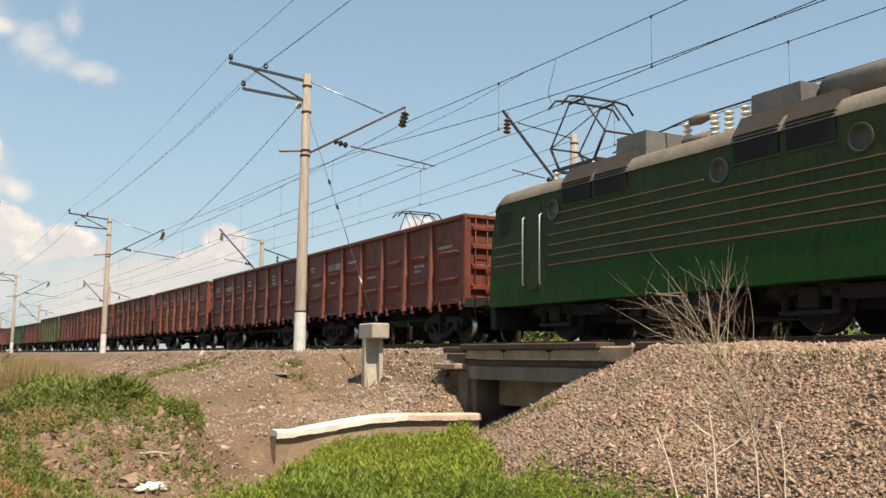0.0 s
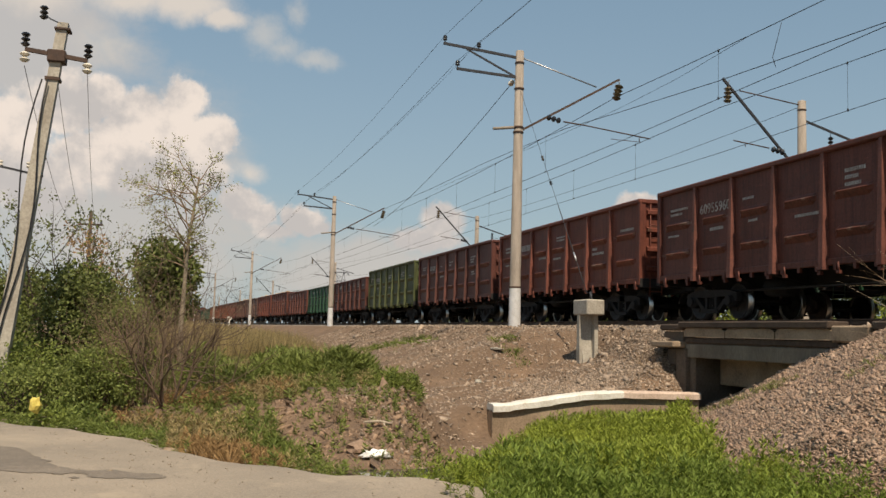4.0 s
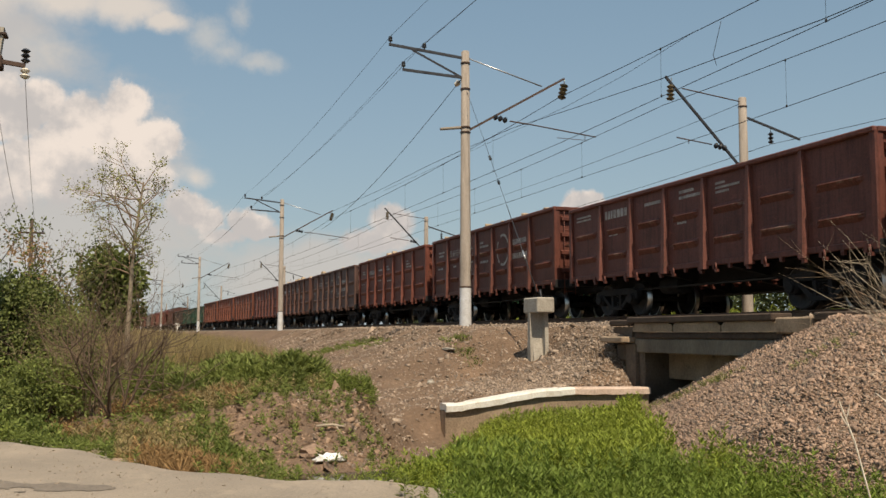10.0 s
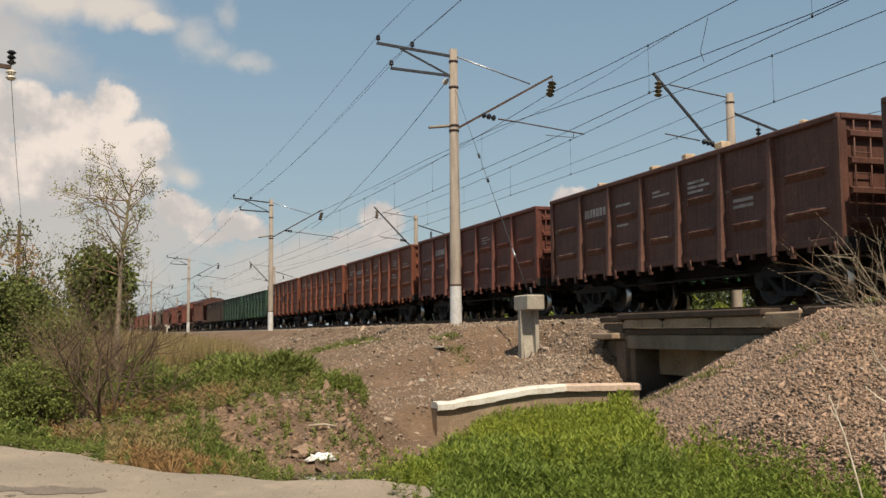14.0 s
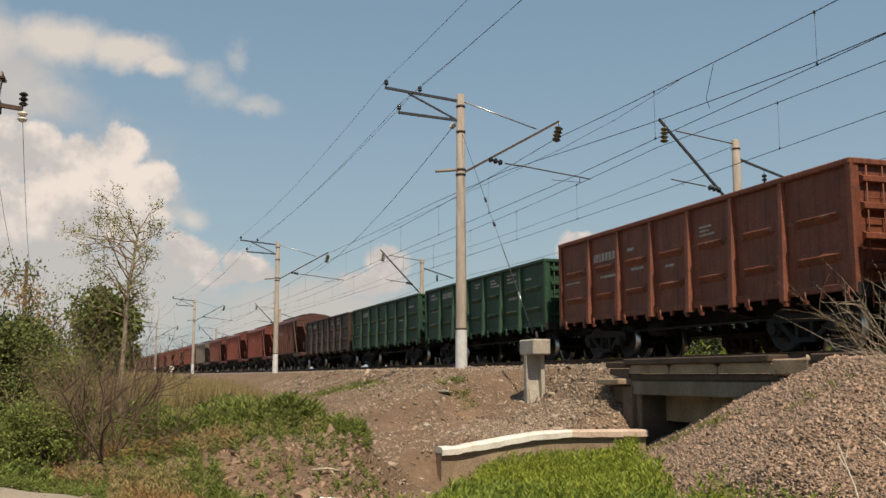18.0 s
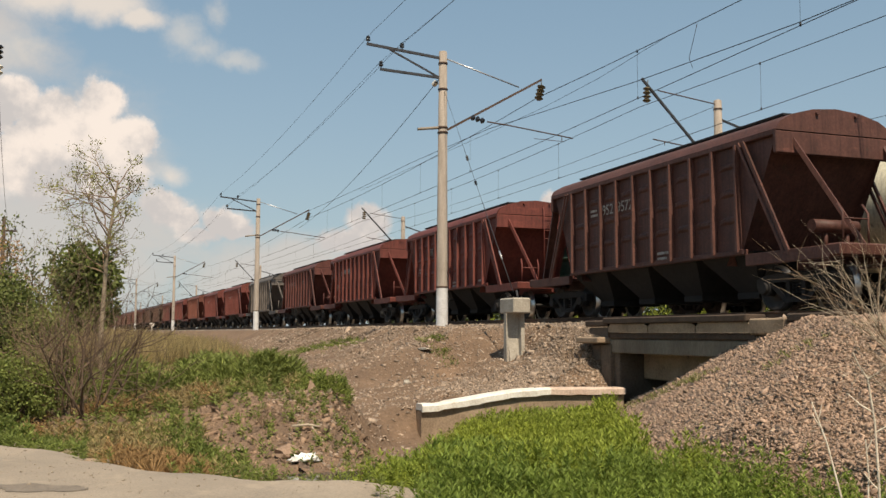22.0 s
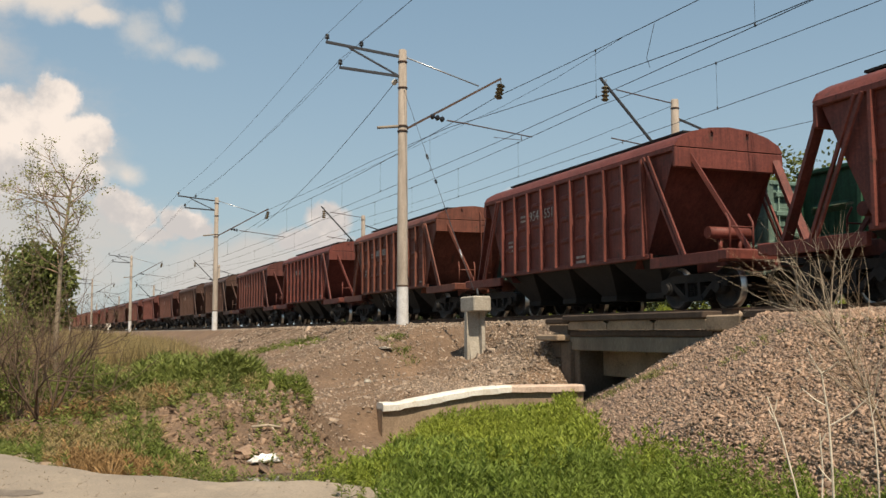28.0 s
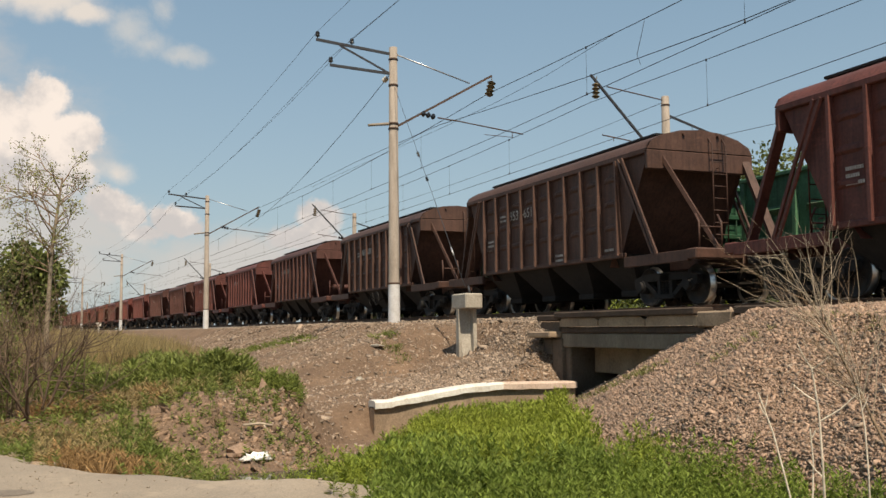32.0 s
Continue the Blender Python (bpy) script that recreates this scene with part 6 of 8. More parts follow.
M_darktwig = material("dark_brown_twig", (0.15, 0.10, 0.068), (0.10, 0.067, 0.048), rough=0.9, scale=5, fine=30, bump=0.4)
M_deadwood = material("bleached_dead_twig", (0.46, 0.38, 0.29), (0.33, 0.26, 0.19), rough=0.9, scale=5, fine=30, bump=0.3)
M_browntwig = material("brown_twig", (0.27, 0.185, 0.12), (0.19, 0.13, 0.085), rough=0.9, scale=5, fine=30, bump=0.3)
R = np.random.RandomState(11)


def fast_mesh(name, V, F, material):
    """A mesh of triangles from arrays."""
    V, F = np.asarray(V, np.float32), np.asarray(F, np.int32)
    me = bpy.data.meshes.new(name)
    me.vertices.add(len(V))
    me.vertices.foreach_set("co", V.ravel())
    me.loops.add(F.size)
    me.loops.foreach_set("vertex_index", F.ravel())
    me.polygons.add(len(F))
    me.polygons.foreach_set("loop_start", np.arange(0, F.size, 3, dtype=np.int32))
    me.update(calc_edges=True)
    me.materials.append(material)
    return me


def leaf_cloud(P, D, length, width, up=0.0, rs=R):
    """Pointed leaves, folded along the middle: at P, pointing along D."""
    n = len(P)
    D = D / (np.linalg.norm(D, axis=1, keepdims=True) + 1e-9)
    s = np.cross(D, rs.normal(size=(n, 3)))
    s /= np.linalg.norm(s, axis=1, keepdims=True) + 1e-9
    L = np.broadcast_to(np.asarray(length, float), (n,))[:, None]
    W = np.broadcast_to(np.asarray(width, float), (n,))[:, None]
    nrm = np.cross(D, s)
    mid = P + D * L * 0.45 + nrm * W * 0.25
    V = np.stack([P, mid + s * W * 0.5 - nrm * W * 0.2, P + D * L, mid - s * W * 0.5 - nrm * W * 0.2], 1)
    base = np.arange(n)[:, None] * 4
    F = np.concatenate([base + np.array([[0, 1, 2]]), base + np.array([[0, 2, 3]])])
    return V.reshape(-1, 3), F


def scatter(template_v, template_f, P, scale, rs=R, lean=0.12):
    """Copies of one small form at the points P, turned and leaning at random, in one pair of arrays."""
    n = len(P)
    a = rs.uniform(0, 2 * math.pi, n)
    c, s = np.cos(a), np.sin(a)
    lx, ly = rs.normal(0, lean, n), rs.normal(0, lean, n)
    t = np.asarray(template_v)
    x = (t[None, :, 0] * c[:, None] - t[None, :, 1] * s[:, None]) * scale[:, None]
    y = (t[None, :, 0] * s[:, None] + t[None, :, 1] * c[:, None]) * scale[:, None]
    z = t[None, :, 2] * scale[:, None]
    V = np.stack([x + z * lx[:, None] + P[:, None, 0], y + z * ly[:, None] + P[:, None, 1], z + P[:, None, 2]], -1)
    F = np.asarray(template_f)[None] + (np.arange(n) * len(t))[:, None, None]
    return V.reshape(-1, 3), F.reshape(-1, 3)


def join(pairs):
    V, F, k = [], [], 0
    for v, f in pairs:
        V.append(v)
        F.append(f + k)
        k += len(v)
    return np.concatenate(V), np.concatenate(F)


def weed_template(h, leaves, ll, lw, rs, spread=0.9, stem=0.006):
    """An upright herb: a thin stem with lance-shaped leaves all the way up and a tuft at the tip."""
    u = np.sort(rs.uniform(0.12, 1.0, leaves))
    a = rs.uniform(0, 2 * math.pi, leaves)
    P = np.stack([0.02 * np.sin(u * 3), 0.02 * np.cos(u * 2), u * h], 1)
    D = np.stack([np.cos(a) * spread * (1.35 - 0.75 * u), np.sin(a) * spread * (1.35 - 0.75 * u), 0.12 + 0.65 * u + rs.normal(0, 0.2, leaves)], 1)
    v, f = leaf_cloud(P, D, ll * (1.15 - 0.4 * u), lw * (1.1 - 0.3 * u), rs=rs)
    b = np.array([(stem, 0, 0), (-stem * 0.5, stem * 0.9, 0), (-stem * 0.5, -stem * 0.9, 0), (0, 0, h)])
    return join([(v, f), (b, np.array([(0, 1, 3), (1, 2, 3), (2, 0, 3)]))])


def grass_template(h, blades, w, rs, spread=0.35):
    a = rs.uniform(0, 2 * math.pi, blades)
    P = np.stack([np.cos(a) * 0.05, np.sin(a) * 0.05, np.zeros(blades)], 1) * rs.uniform(0, 1.4, (blades, 1))
    D = np.stack([np.cos(a) * spread, np.sin(a) * spread, np.ones(blades)], 1) + rs.normal(0, 0.12, (blades, 3))
    return leaf_cloud(P, D, h * rs.uniform(0.55, 1.1, blades), w, rs=rs)


def stuff(name, pairs, material, label, category):
    V, F = join(pairs)
    return tagged(new(name, fast_mesh(name, V, F, material)), label, category, "", "stuff")


def on_ground(x, y, sink=0.02):
    return np.stack([x, y, ground_z(x, y) - sink], 1)


# the green weeds that fill the hollow before the culvert
def weeds_in_hollow():
    rs = np.random.RandomState(21)
    n = 46000
    x, y = rs.uniform(-20.2, -3.0, n), rs.uniform(1.5, 11.3, n)
    line = weed_line(x) + 0.16 * np.sin(x * 1.3) + 0.12 * np.sin(x * 3.1)
    z = ground_z(x, y)
    heap = heap_z(x, y)
    e = AXIS + np_bend(x) - y
    foot = np.where(x > -11.0, (e > 6.4) & (z < -0.3), heap < -0.45)
    ok = (y > line) & foot & (beyond_road(x, y) > 0.1) & (z < 0.15) & ~((x < -19.65) & (y > 6.2))
    dist = np.hypot(x, y)
    ok &= rs.uniform(0, 1, n) < np.clip(1.25 - 0.02 * dist, 0.5, 1)
    ok &= (smooth_noise(x, y, 1.5, 31) + rs.uniform(-0.6, 0.6, n)) > -1.0
    x, y = x[ok][:12500], y[ok][:12500]
    tall = 0.86 + 0.16 * smooth_noise(x, y, 2.0, 33) + rs.uniform(-0.2, 0.2, len(x))
    tall *= np.where(x > -9.0, 0.74, 1.0) * np.clip(0.58 + 0.5 * (y - weed_line(x)), 0.58, 1.0)
    k = rs.randint(0, 6, len(x))
    P = on_ground(x, y)
    dark = (smooth_noise(x, y, 1.4, 35) > 0.3) | (x > -10.0)
    for sel, mat_, nm, lab in ((~dark, M_weed, "weeds", "fresh yellow-green waist-high weeds in the wet hollow"), (dark, M_weed_dark, "dark_weeds", "darker green waist-high weeds in the wet hollow")):
        pairs = []
        for j in range(6):
            t = weed_template(0.76, 40, 0.115, 0.026, np.random.RandomState(50 + j), 1.05)
            m = sel & (k == j)
            pairs.append(scatter(*t, P[m], tall[m], rs))
        stuff(nm, pairs, mat_, lab, "weeds")


weeds_in_hollow()


def patch(rs, n, cx, cy, rx, ry):
    a, r = rs.uniform(0, 2 * math.pi, n), rs.uniform(0, 1, n) ** 0.62
    return cx + np.cos(a) * r * rx, cy + np.sin(a) * r * ry


# stones of the heap and of the bank
def stone_template(rs):
    v = np.array([(-1, -0.8, -0.6), (-1, 0.9, -0.5), (-0.9, 0.1, 0.8), (1, -0.8, -0.6), (1, 0.9, -0.5), (0.8, 0.0, 0.8)], float) * rs.uniform(0.7, 1.1, (6, 1)) + rs.normal(0, 0.16, (6, 3))
    q = Matrix.Rotation(rs.uniform(0, 6.28), 3, Vector(rs.normal(size=3)))
    v = (v * np.array([1.2, 0.9, 0.62])) @ np.array(q)
    f = np.array([(0, 2, 1), (3, 4, 5), (0, 1, 4), (0, 4, 3), (1, 2, 5), (1, 5, 4), (2, 0, 3), (2, 3, 5)])
    return v, f


def scatter_stones(name, x, y, size, material, label, rs, flat=0.75, sink=0.0):
    P = on_ground(x, y, 0.0) - np.stack([0 * x, 0 * x, size * sink], 1)
    pairs = []
    k = rs.randint(0, 24, len(x))
    for j in range(24):
        v, f = stone_template(np.random.RandomState(80 + j))
        v = v * np.array([1, 1, 0.6 + 0.5 * flat])
        m = k == j
        pairs.append(scatter(v, f, P[m], size[m], rs, lean=0.5))
    return stuff(name, pairs, material, label, "stones")


def heap_stones():
    rs = np.random.RandomState(5)
    n = 290000
    x, y = rs.uniform(-20.5, 1.5, n), rs.uniform(6.2, 11.9, n)
    e = AXIS + np_bend(x) - y
    heap = heap_z(x, y)
    ok = (e > 2.6) & (e < 8.2) & (heap > -0.5) & (x > -19.6) & (ground_z(x, y) > -0.3)
    x, y = x[ok], y[ok]
    size = np.exp(rs.normal(math.log(0.0225), 0.36, len(x)))
    grey = rs.uniform(0, 1, len(x)) < 0.15
    scatter_stones("stone_heap", x[~grey], y[~grey], size[~grey], M_stone, "loose reddish-brown broken stones on the embankment slope", rs, 0.5, 0.32)
    scatter_stones("stone_heap", x[grey], y[grey], size[grey], M_stone2, "loose grey-brown broken stones on the embankment slope", rs, 0.5, 0.32)
    n = 80000
    x, y = rs.uniform(-62, -12.5, n), rs.uniform(2.4, 12.2, n)
    e = AXIS + np_bend(x) - y
    ok = (e > 2.1) & (e < 11.6) & (rs.uniform(0, 1, n) < np.clip(1.1 - np.clip(-x - 26, 0, 40) * 0.016, 0.25, 1)) & (rs.uniform(0, 1, n) < lerp(e, (2.1, 1.0), (4.5, 0.9), (7.0, 0.5), (11.5, 0.4)))
    ok &= (x < -20.1) | ((y < weed_line(x)) & (y < 6.3))
    x, y, e = x[ok], y[ok], e[ok]
    size = np.exp(rs.normal(math.log(0.021), 0.5, len(x)))
    scatter_stones("bank_stones", x, y, size, M_stone2, "small grey-brown stones scattered over the bank", rs)
    n = 12000
    x, y = rs.uniform(-24.5, -19.9, n), rs.uniform(8.0, 11.9, n)
    ok = (AXIS + np_bend(x) - y > 2.4) & (rs.uniform(0, 1, n) < np.clip((x + 24.5) / 2.5, 0.2, 1))
    x, y = x[ok], y[ok]
    scatter_stones("scree", x, y, np.exp(rs.normal(math.log(0.026), 0.35, len(x))), M_stone2, "grey-brown gravel spilling down beside the culvert", rs, 0.4, 0.2)
    x, y = patch(rs, 5200, -16.0, 3.4, 3.2, 1.9)
    ok = (y < weed_line(x)) & (beyond_road(x, y) > 0.6)
    scatter_stones("mound_clods", x[ok], y[ok], np.exp(rs.normal(math.log(0.024), 0.55, ok.sum())), M_clod, "brown clods and small stones on the dirt mound", rs, 0.6, 0.2)
    for axis, nm in ((AXIS, "ballast_stones"),):
        n = 16000
        x = rs.uniform(-60, 4, n)
        dy = rs.uniform(-2.3, -0.85, n)
        y = axis + np_bend(x) + dy
        z = RAIL + lerp(dy, (-2.35, -0.62), (-1.75, -0.2), (-0.9, -0.215))
        size = np.exp(rs.normal(math.log(0.032), 0.3, n))
        P = np.stack([x, y, z], 1)
        pairs = []
        k = rs.randint(0, 9, n)
        for j in range(9):
            v, f = stone_template(np.random.RandomState(80 + j))
            pairs.append(scatter(v, f, P[k == j], size[k == j], rs, lean=0.5))
        stuff(nm, pairs, M_stone2, "pale grey crushed stone along the track", "stones")


M_clod = material("soil_clod", (0.26, 0.172, 0.115), (0.17, 0.112, 0.076), rough=0.97, scale=3.0, fine=25, island=0.4, bump=0.6)
M_stone2 = material("grey_broken_stone", (0.33, 0.25, 0.188), (0.225, 0.172, 0.132), rough=0.93, scale=2.0, fine=25, island=0.45, bump=0.4)
heap_stones()


# tufts, herbs and grasses on bank and verge
def tufts(name, x, y, h, w, blades, material, label, rs, size=None, spread=0.4, herb=False):
    P = on_ground(x, y)
    size = rs.uniform(0.6, 1.2, len(x)) if size is None else size
    pairs = []
    k = rs.randint(0, 4, len(x))
    for j in range(4):
        t = weed_template(h, blades, h * 0.42, w, np.random.RandomState(120 + j), 1.1) if herb else grass_template(h, blades, w, np.random.RandomState(130 + j), spread)
        m = k == j
        if m.any():
            pairs.append(scatter(*t, P[m], size[m], rs))
    return stuff(name, pairs, material, label, "grass" if not herb else "weeds")


def verge():
    rs = np.random.RandomState(9)
    # dark green herbs in clumps along the bank's foot
    x1, y1 = patch(rs, 3400, -21.6, 1.9, 3.6, 1.75)
    x2, y2 = patch(rs, 700, -20.2, 3.7, 1.5, 0.75)
    x, y = np.concatenate([x1, x2]), np.concatenate([y1, y2])
    n = smooth_noise(x, y, 0.9, 41) + rs.uniform(-0.35, 0.35, len(x))
    k = n > -0.12
    tufts("herb_patch", x[k], y[k], 0.55, 0.03, 44, M_lush, "clumps of dark green herbs on the foot of the bank", rs, (0.35 + 0.7 * np.clip(n[k] + 0.15, 0, 1)) * rs.uniform(0.6, 1.2, k.sum()), herb=True)
    k = (n < -0.1) & (rs.uniform(0, 1, len(x)) < 0.4)
    tufts("withered_herbs", x[k], y[k], 0.3, 0.014, 24, M_halfdry, "half-withered herbs between the green clumps", rs, herb=True)
    # low plants between road and mound
    x, y = rs.uniform(-18.5, -12.2, 5200), rs.uniform(-1.6, 2.0, 5200)
    n = smooth_noise(x, y, 0.9, 61) + rs.uniform(-0.5, 0.5, len(x))
    ok = (beyond_road(x, y) > 0.3) & (n > -0.35) & (np.hypot((x + 15.6) / 1.9, (y - 2.6) / 1.1) > 1)
    x, y, n, u = x[ok], y[ok], n[ok], rs.uniform(-0.3, 0.3, ok.sum()) + smooth_noise(x[ok], y[ok], 1.3, 63)
    for nm, m, sel, lab in (("low_weeds", M_herb, u > 0.15, "low mixed green weeds between road and mound"), ("low_dry_weeds", M_halfdry, (u <= 0.15) & (u > -0.5), "low yellowish half-dry weeds between road and mound"), ("low_russet_weeds", M_russet, u <= -0.5, "low russet withered weeds between road and mound")):
        tufts(nm, x[sel], y[sel], 0.27, 0.016, 22, m, lab, rs, rs.uniform(0.5, 1.2, sel.sum()), herb=True)
    x3, y3 = patch(rs, 360, -19.6, 4.2, 1.6, 0.6)
    k = smooth_noise(x3, y3, 0.9, 43) + rs.uniform(-0.4, 0.4, len(x3)) > 0.0
    tufts("pale_herb_patch", x3[k], y3[k], 0.36, 0.024, 26, M_herb, "pale green herbs on the bank", rs, herb=True)
    # short mixed grass over the plain beside the bank
    x, y = rs.uniform(-46, -13.5, 16000), rs.uniform(-9, 6.5, 16000)
    e = AXIS + np_bend(x) - y
    n = smooth_noise(x, y, 1.6, 47) + rs.uniform(-0.6, 0.6, len(x))
    dirt = np.hypot((x + 15.8) / 2.6, (y - 3.1) / 1.7) < 1
    ok = (beyond_road(x, y) > 0.5) & (e > 8.2) & (n > -0.25) & ~(dirt & (rs.uniform(0, 1, len(x)) < 0.9)) & (y < 0.4 - 0.165 * x + 0.5 * np.sin(x))
    x, y, n = x[ok], y[ok], n[ok]
    dry = (smooth_noise(x, y, 3.0, 49) > 0.1) & (x < -25)
    tufts("meadow_weeds", x[~dry], y[~dry], 0.26, 0.028, 18, M_lush, "short dull green meadow weeds", rs, herb=True)
    tufts("withered_grass", x[dry], y[dry], 0.36, 0.011, 18, M_halfdry, "short half-withered yellowish grass", rs, spread=0.6)
    # straw-coloured grass on the bank's flank
    x, y = patch(rs, 2600, -39, 4.4, 9, 2.4)
    tufts("straw_grass", x, y, 0.6, 0.012, 16, M_dry, "sparse straw-coloured grass on the bank", rs, rs.uniform(0.4, 1.2, len(x)), 0.45)
    x, y = patch(rs, 1500, -33, 2.6, 6, 1.8)
    tufts("rough_grass", x, y, 0.6, 0.014, 16, M_thingrass, "rough yellow-green grass behind the herbs", rs, rs.uniform(0.5, 1.2, len(x)), 0.4)
    # tall half-dry grass towards the far end
    x, y = patch(rs, 3000, -36, 1.7, 11, 3.0)
    tufts("tall_grass", x, y, 0.95, 0.014, 20, M_halfdry, "tall half-dry yellowish grass", rs, rs.uniform(0.5, 1.2, len(x)), 0.25)
    x, y = patch(rs, 1500, -46, 4.5, 11, 2.0)
    tufts("dry_grass", x, y, 0.8, 0.014, 16, M_dry, "tall bleached dry grass on the bank", rs, rs.uniform(0.4, 1.1, len(x)), 0.3)
    x, y = patch(rs, 2500, -75, 1.0, 34, 5)
    tufts("far_grass", x, y, 1.2, 0.05, 10, M_halfdry, "rough yellow-green grass beside the line", rs, rs.uniform(0.5, 1.2, len(x)), 0.35)
    # road verge
    x, y = rs.uniform(-24, -9.6, 9000), rs.uniform(-9, 4.2, 9000)
    b = beyond_road(x, y)
    ok = (b > 0.15) & (b < 1.5 + 0.5 * np.sin(x * 1.1)) & (rs.uniform(0, 1, len(x)) < 0.8)
    x, y = x[ok], y[ok]
    russet = (np.hypot((x + 13.2) / 1.7, (y - 0.9) / 0.8) < 1)
    tufts("russet_weeds", x[russet], y[russet], 0.3, 0.009, 34, M_russet, "russet withered weeds on the road verge", rs, spread=0.8)
    tufts("verge_weeds", x[~russet], y[~russet], 0.3, 0.022, 26, M_herb, "low green weeds along the road", rs, rs.uniform(0.3, 0.9, (~russet).sum()), herb=True)
    # sparse tufts on the mound and the bank
    x, y = patch(rs, 260, -16.0, 3.1, 2.6, 1.4)
    tufts("mound_tufts", x, y, 0.17, 0.022, 22, M_lush, "scattered green tufts on the dirt mound", rs, rs.uniform(0.4, 1.3, len(x)), herb=True)
    u = rs.uniform(-1, 1, 260)
    x, y = -39.6 + u * 2.2 + rs.normal(0, 1.2, 260), 8.6 + u * 1.1 + rs.normal(0, 0.16, 260)
    x4, y4 = patch(rs, 60, -28.1, 9.75, 1.5, 0.3)
    tufts("bank_tufts", np.concatenate([x, x4]), np.concatenate([y, y4]), 0.2, 0.016, 14, M_herb, "low dull green grass tufts on the gravel bank", rs, spread=0.8)
    u = rs.uniform(0, 1, 170)
    x, y = -19.3 + 4.6 * u + rs.normal(0, 0.22, 170), 11.35 - 0.75 * u - 0.3 * rs.rand(170)
    x5, y5 = patch(rs, 30, -11.6, 9.55, 0.8, 0.3)
    x6, y6 = patch(rs, 60, -8.2, 9.62, 2.4, 0.2)
    x2, y2 = np.concatenate([x5, x6]), np.concatenate([y5, y6])
    tufts("heap_grass", np.concatenate([x, x2]), np.concatenate([y, y2]), 0.12, 0.012, 14, M_thingrass, "thin grass on the stone heap", rs, spread=0.7)
    # weeds beyond the far track
    x, y = patch(rs, 260, -22, 23.5, 40, 1.2)
    # a hedge added to close the bright gaps below the trains
    x2, y2 = rs.uniform(-95, 12, 2600), rs.uniform(25.5, 28.5, 2600)
    P = np.repeat(on_ground(x2, y2), 22, 0) + rs.normal(0, 1, (57200, 3)) * np.array([0.5, 0.5, 0.0]) + np.stack([0 * rs.rand(57200), 0 * rs.rand(57200), rs.uniform(0.1, 3.1, 57200) * (0.9 + 0.1 * rs.rand(57200))], 1)
    stuff("far_hedge", [leaf_cloud(P, rs.normal(0, 1, P.shape), 0.24, 0.15, rs=rs)], M_hedge, "added dense hedge with darkened leaves beyond the far track", "hedge")
    tufts("far_side_weeds", x, y, 0.9, 0.06, 20, M_weed, "bright green weeds beyond the far track", rs, herb=True)


verge()


# ---- shrubs and trees ----
def grow_branch(g, tips, p, d, length, r, level, rs, curve=0.25, kids=3, shrink=0.62, rise=0.12, bare=None):
    """A branch in bent pieces, with side branches."""
    n = 4
    pts = [Vector(p)]
    v = Vector(d).normalized()
    for i in range(n):
        v = (v + Vector(rs.normal(0, curve / n * 2, 3)) + Vector((0, 0, rise / n))).normalized()
        pts.append(pts[-1] + v * (length / n))
    sides = 6 if level > 1 else (5 if level == 1 else 3)
    for i in range(n):
        g.rod(pts[i], pts[i + 1], r * (1 - 0.7 * i / n), r * (1 - 0.7 * (i + 1) / n), sides, caps=False)
    if level == 0:
        tips.append((pts, v))
        return
    for k in range(kids + (1 if rs.rand() < 0.5 else 0)):
        u = rs.uniform(0.35, 1.0)
        i = min(int(u * n), n - 1)
        q = pts[i].lerp(pts[i + 1], u * n - i)
        side = v.cross(Vector(rs.normal(size=3))).normalized()
        grow_branch(g, tips, q, v * 0.75 + side * rs.uniform(0.5, 1.0), length * shrink * rs.uniform(0.7, 1.15), r * 0.5 * (1.1 - 0.3 * u), level - 1, rs, curve, kids, shrink, rise)
    grow_branch(g, tips, pts[-1], v, length * shrink * 0.8, r * 0.32, level - 1, rs, curve, kids, shrink, rise)


def leaves_on(tips, per, ll, lw, rs, jitter=0.06):
    P, D = [], []
    for pts, v in tips:
        for k in range(per):
            u = rs.uniform(0.1, 1.0) * (len(pts) - 1)
            i = min(int(u), len(pts) - 2)
            q = pts[i].lerp(pts[i + 1], u - i)
            P.append(np.array(q) + rs.normal(0, jitter, 3))
            D.append(np.array(v) * 0.4 + rs.normal(0, 0.7, 3))
    P, D = np.array(P), np.array(D)
    return leaf_cloud(P, D, ll * rs.uniform(0.6, 1.2, len(P)), lw * rs.uniform(0.7, 1.2, len(P)), rs=rs)


def shrub(name, label, category, at, stems, height, r, level, seed, bark, leaf=None, per=0, ll=0.1, lw=0.05, spread=0.5, kids=3, shrink=0.62, curve=0.3, jitter=0.06, lean=(0, 0), wood="branch", group=""):
    rs = np.random.RandomState(seed)
    x, y = at
    z = float(ground_z(x, y)) - 0.05
    o = thing(name, label, category, at=pose(x, y, z), group=group)
    tips = []
    for k in range(stems):
        g = Geo()
        a = rs.uniform(0, 2 * math.pi)
        d = Vector((math.cos(a) * spread * rs.rand() + lean[0], math.sin(a) * spread * rs.rand() + lean[1], 1))
        grow_branch(g, tips, (0.06 * math.cos(a) * min(stems - 1, 3), 0.06 * math.sin(a) * min(stems - 1, 3), 0), d, height * rs.uniform(0.8, 1.05) * 0.6, r, level, rs, curve, kids, shrink)
        part(wood, g.mesh(wood, normals=False), bark, o)
    if leaf:
        V, F = leaves_on(tips, per, ll, lw, rs, jitter)
        part("leaves", fast_mesh("leaves", V, F, leaf), leaf, o)
    return o


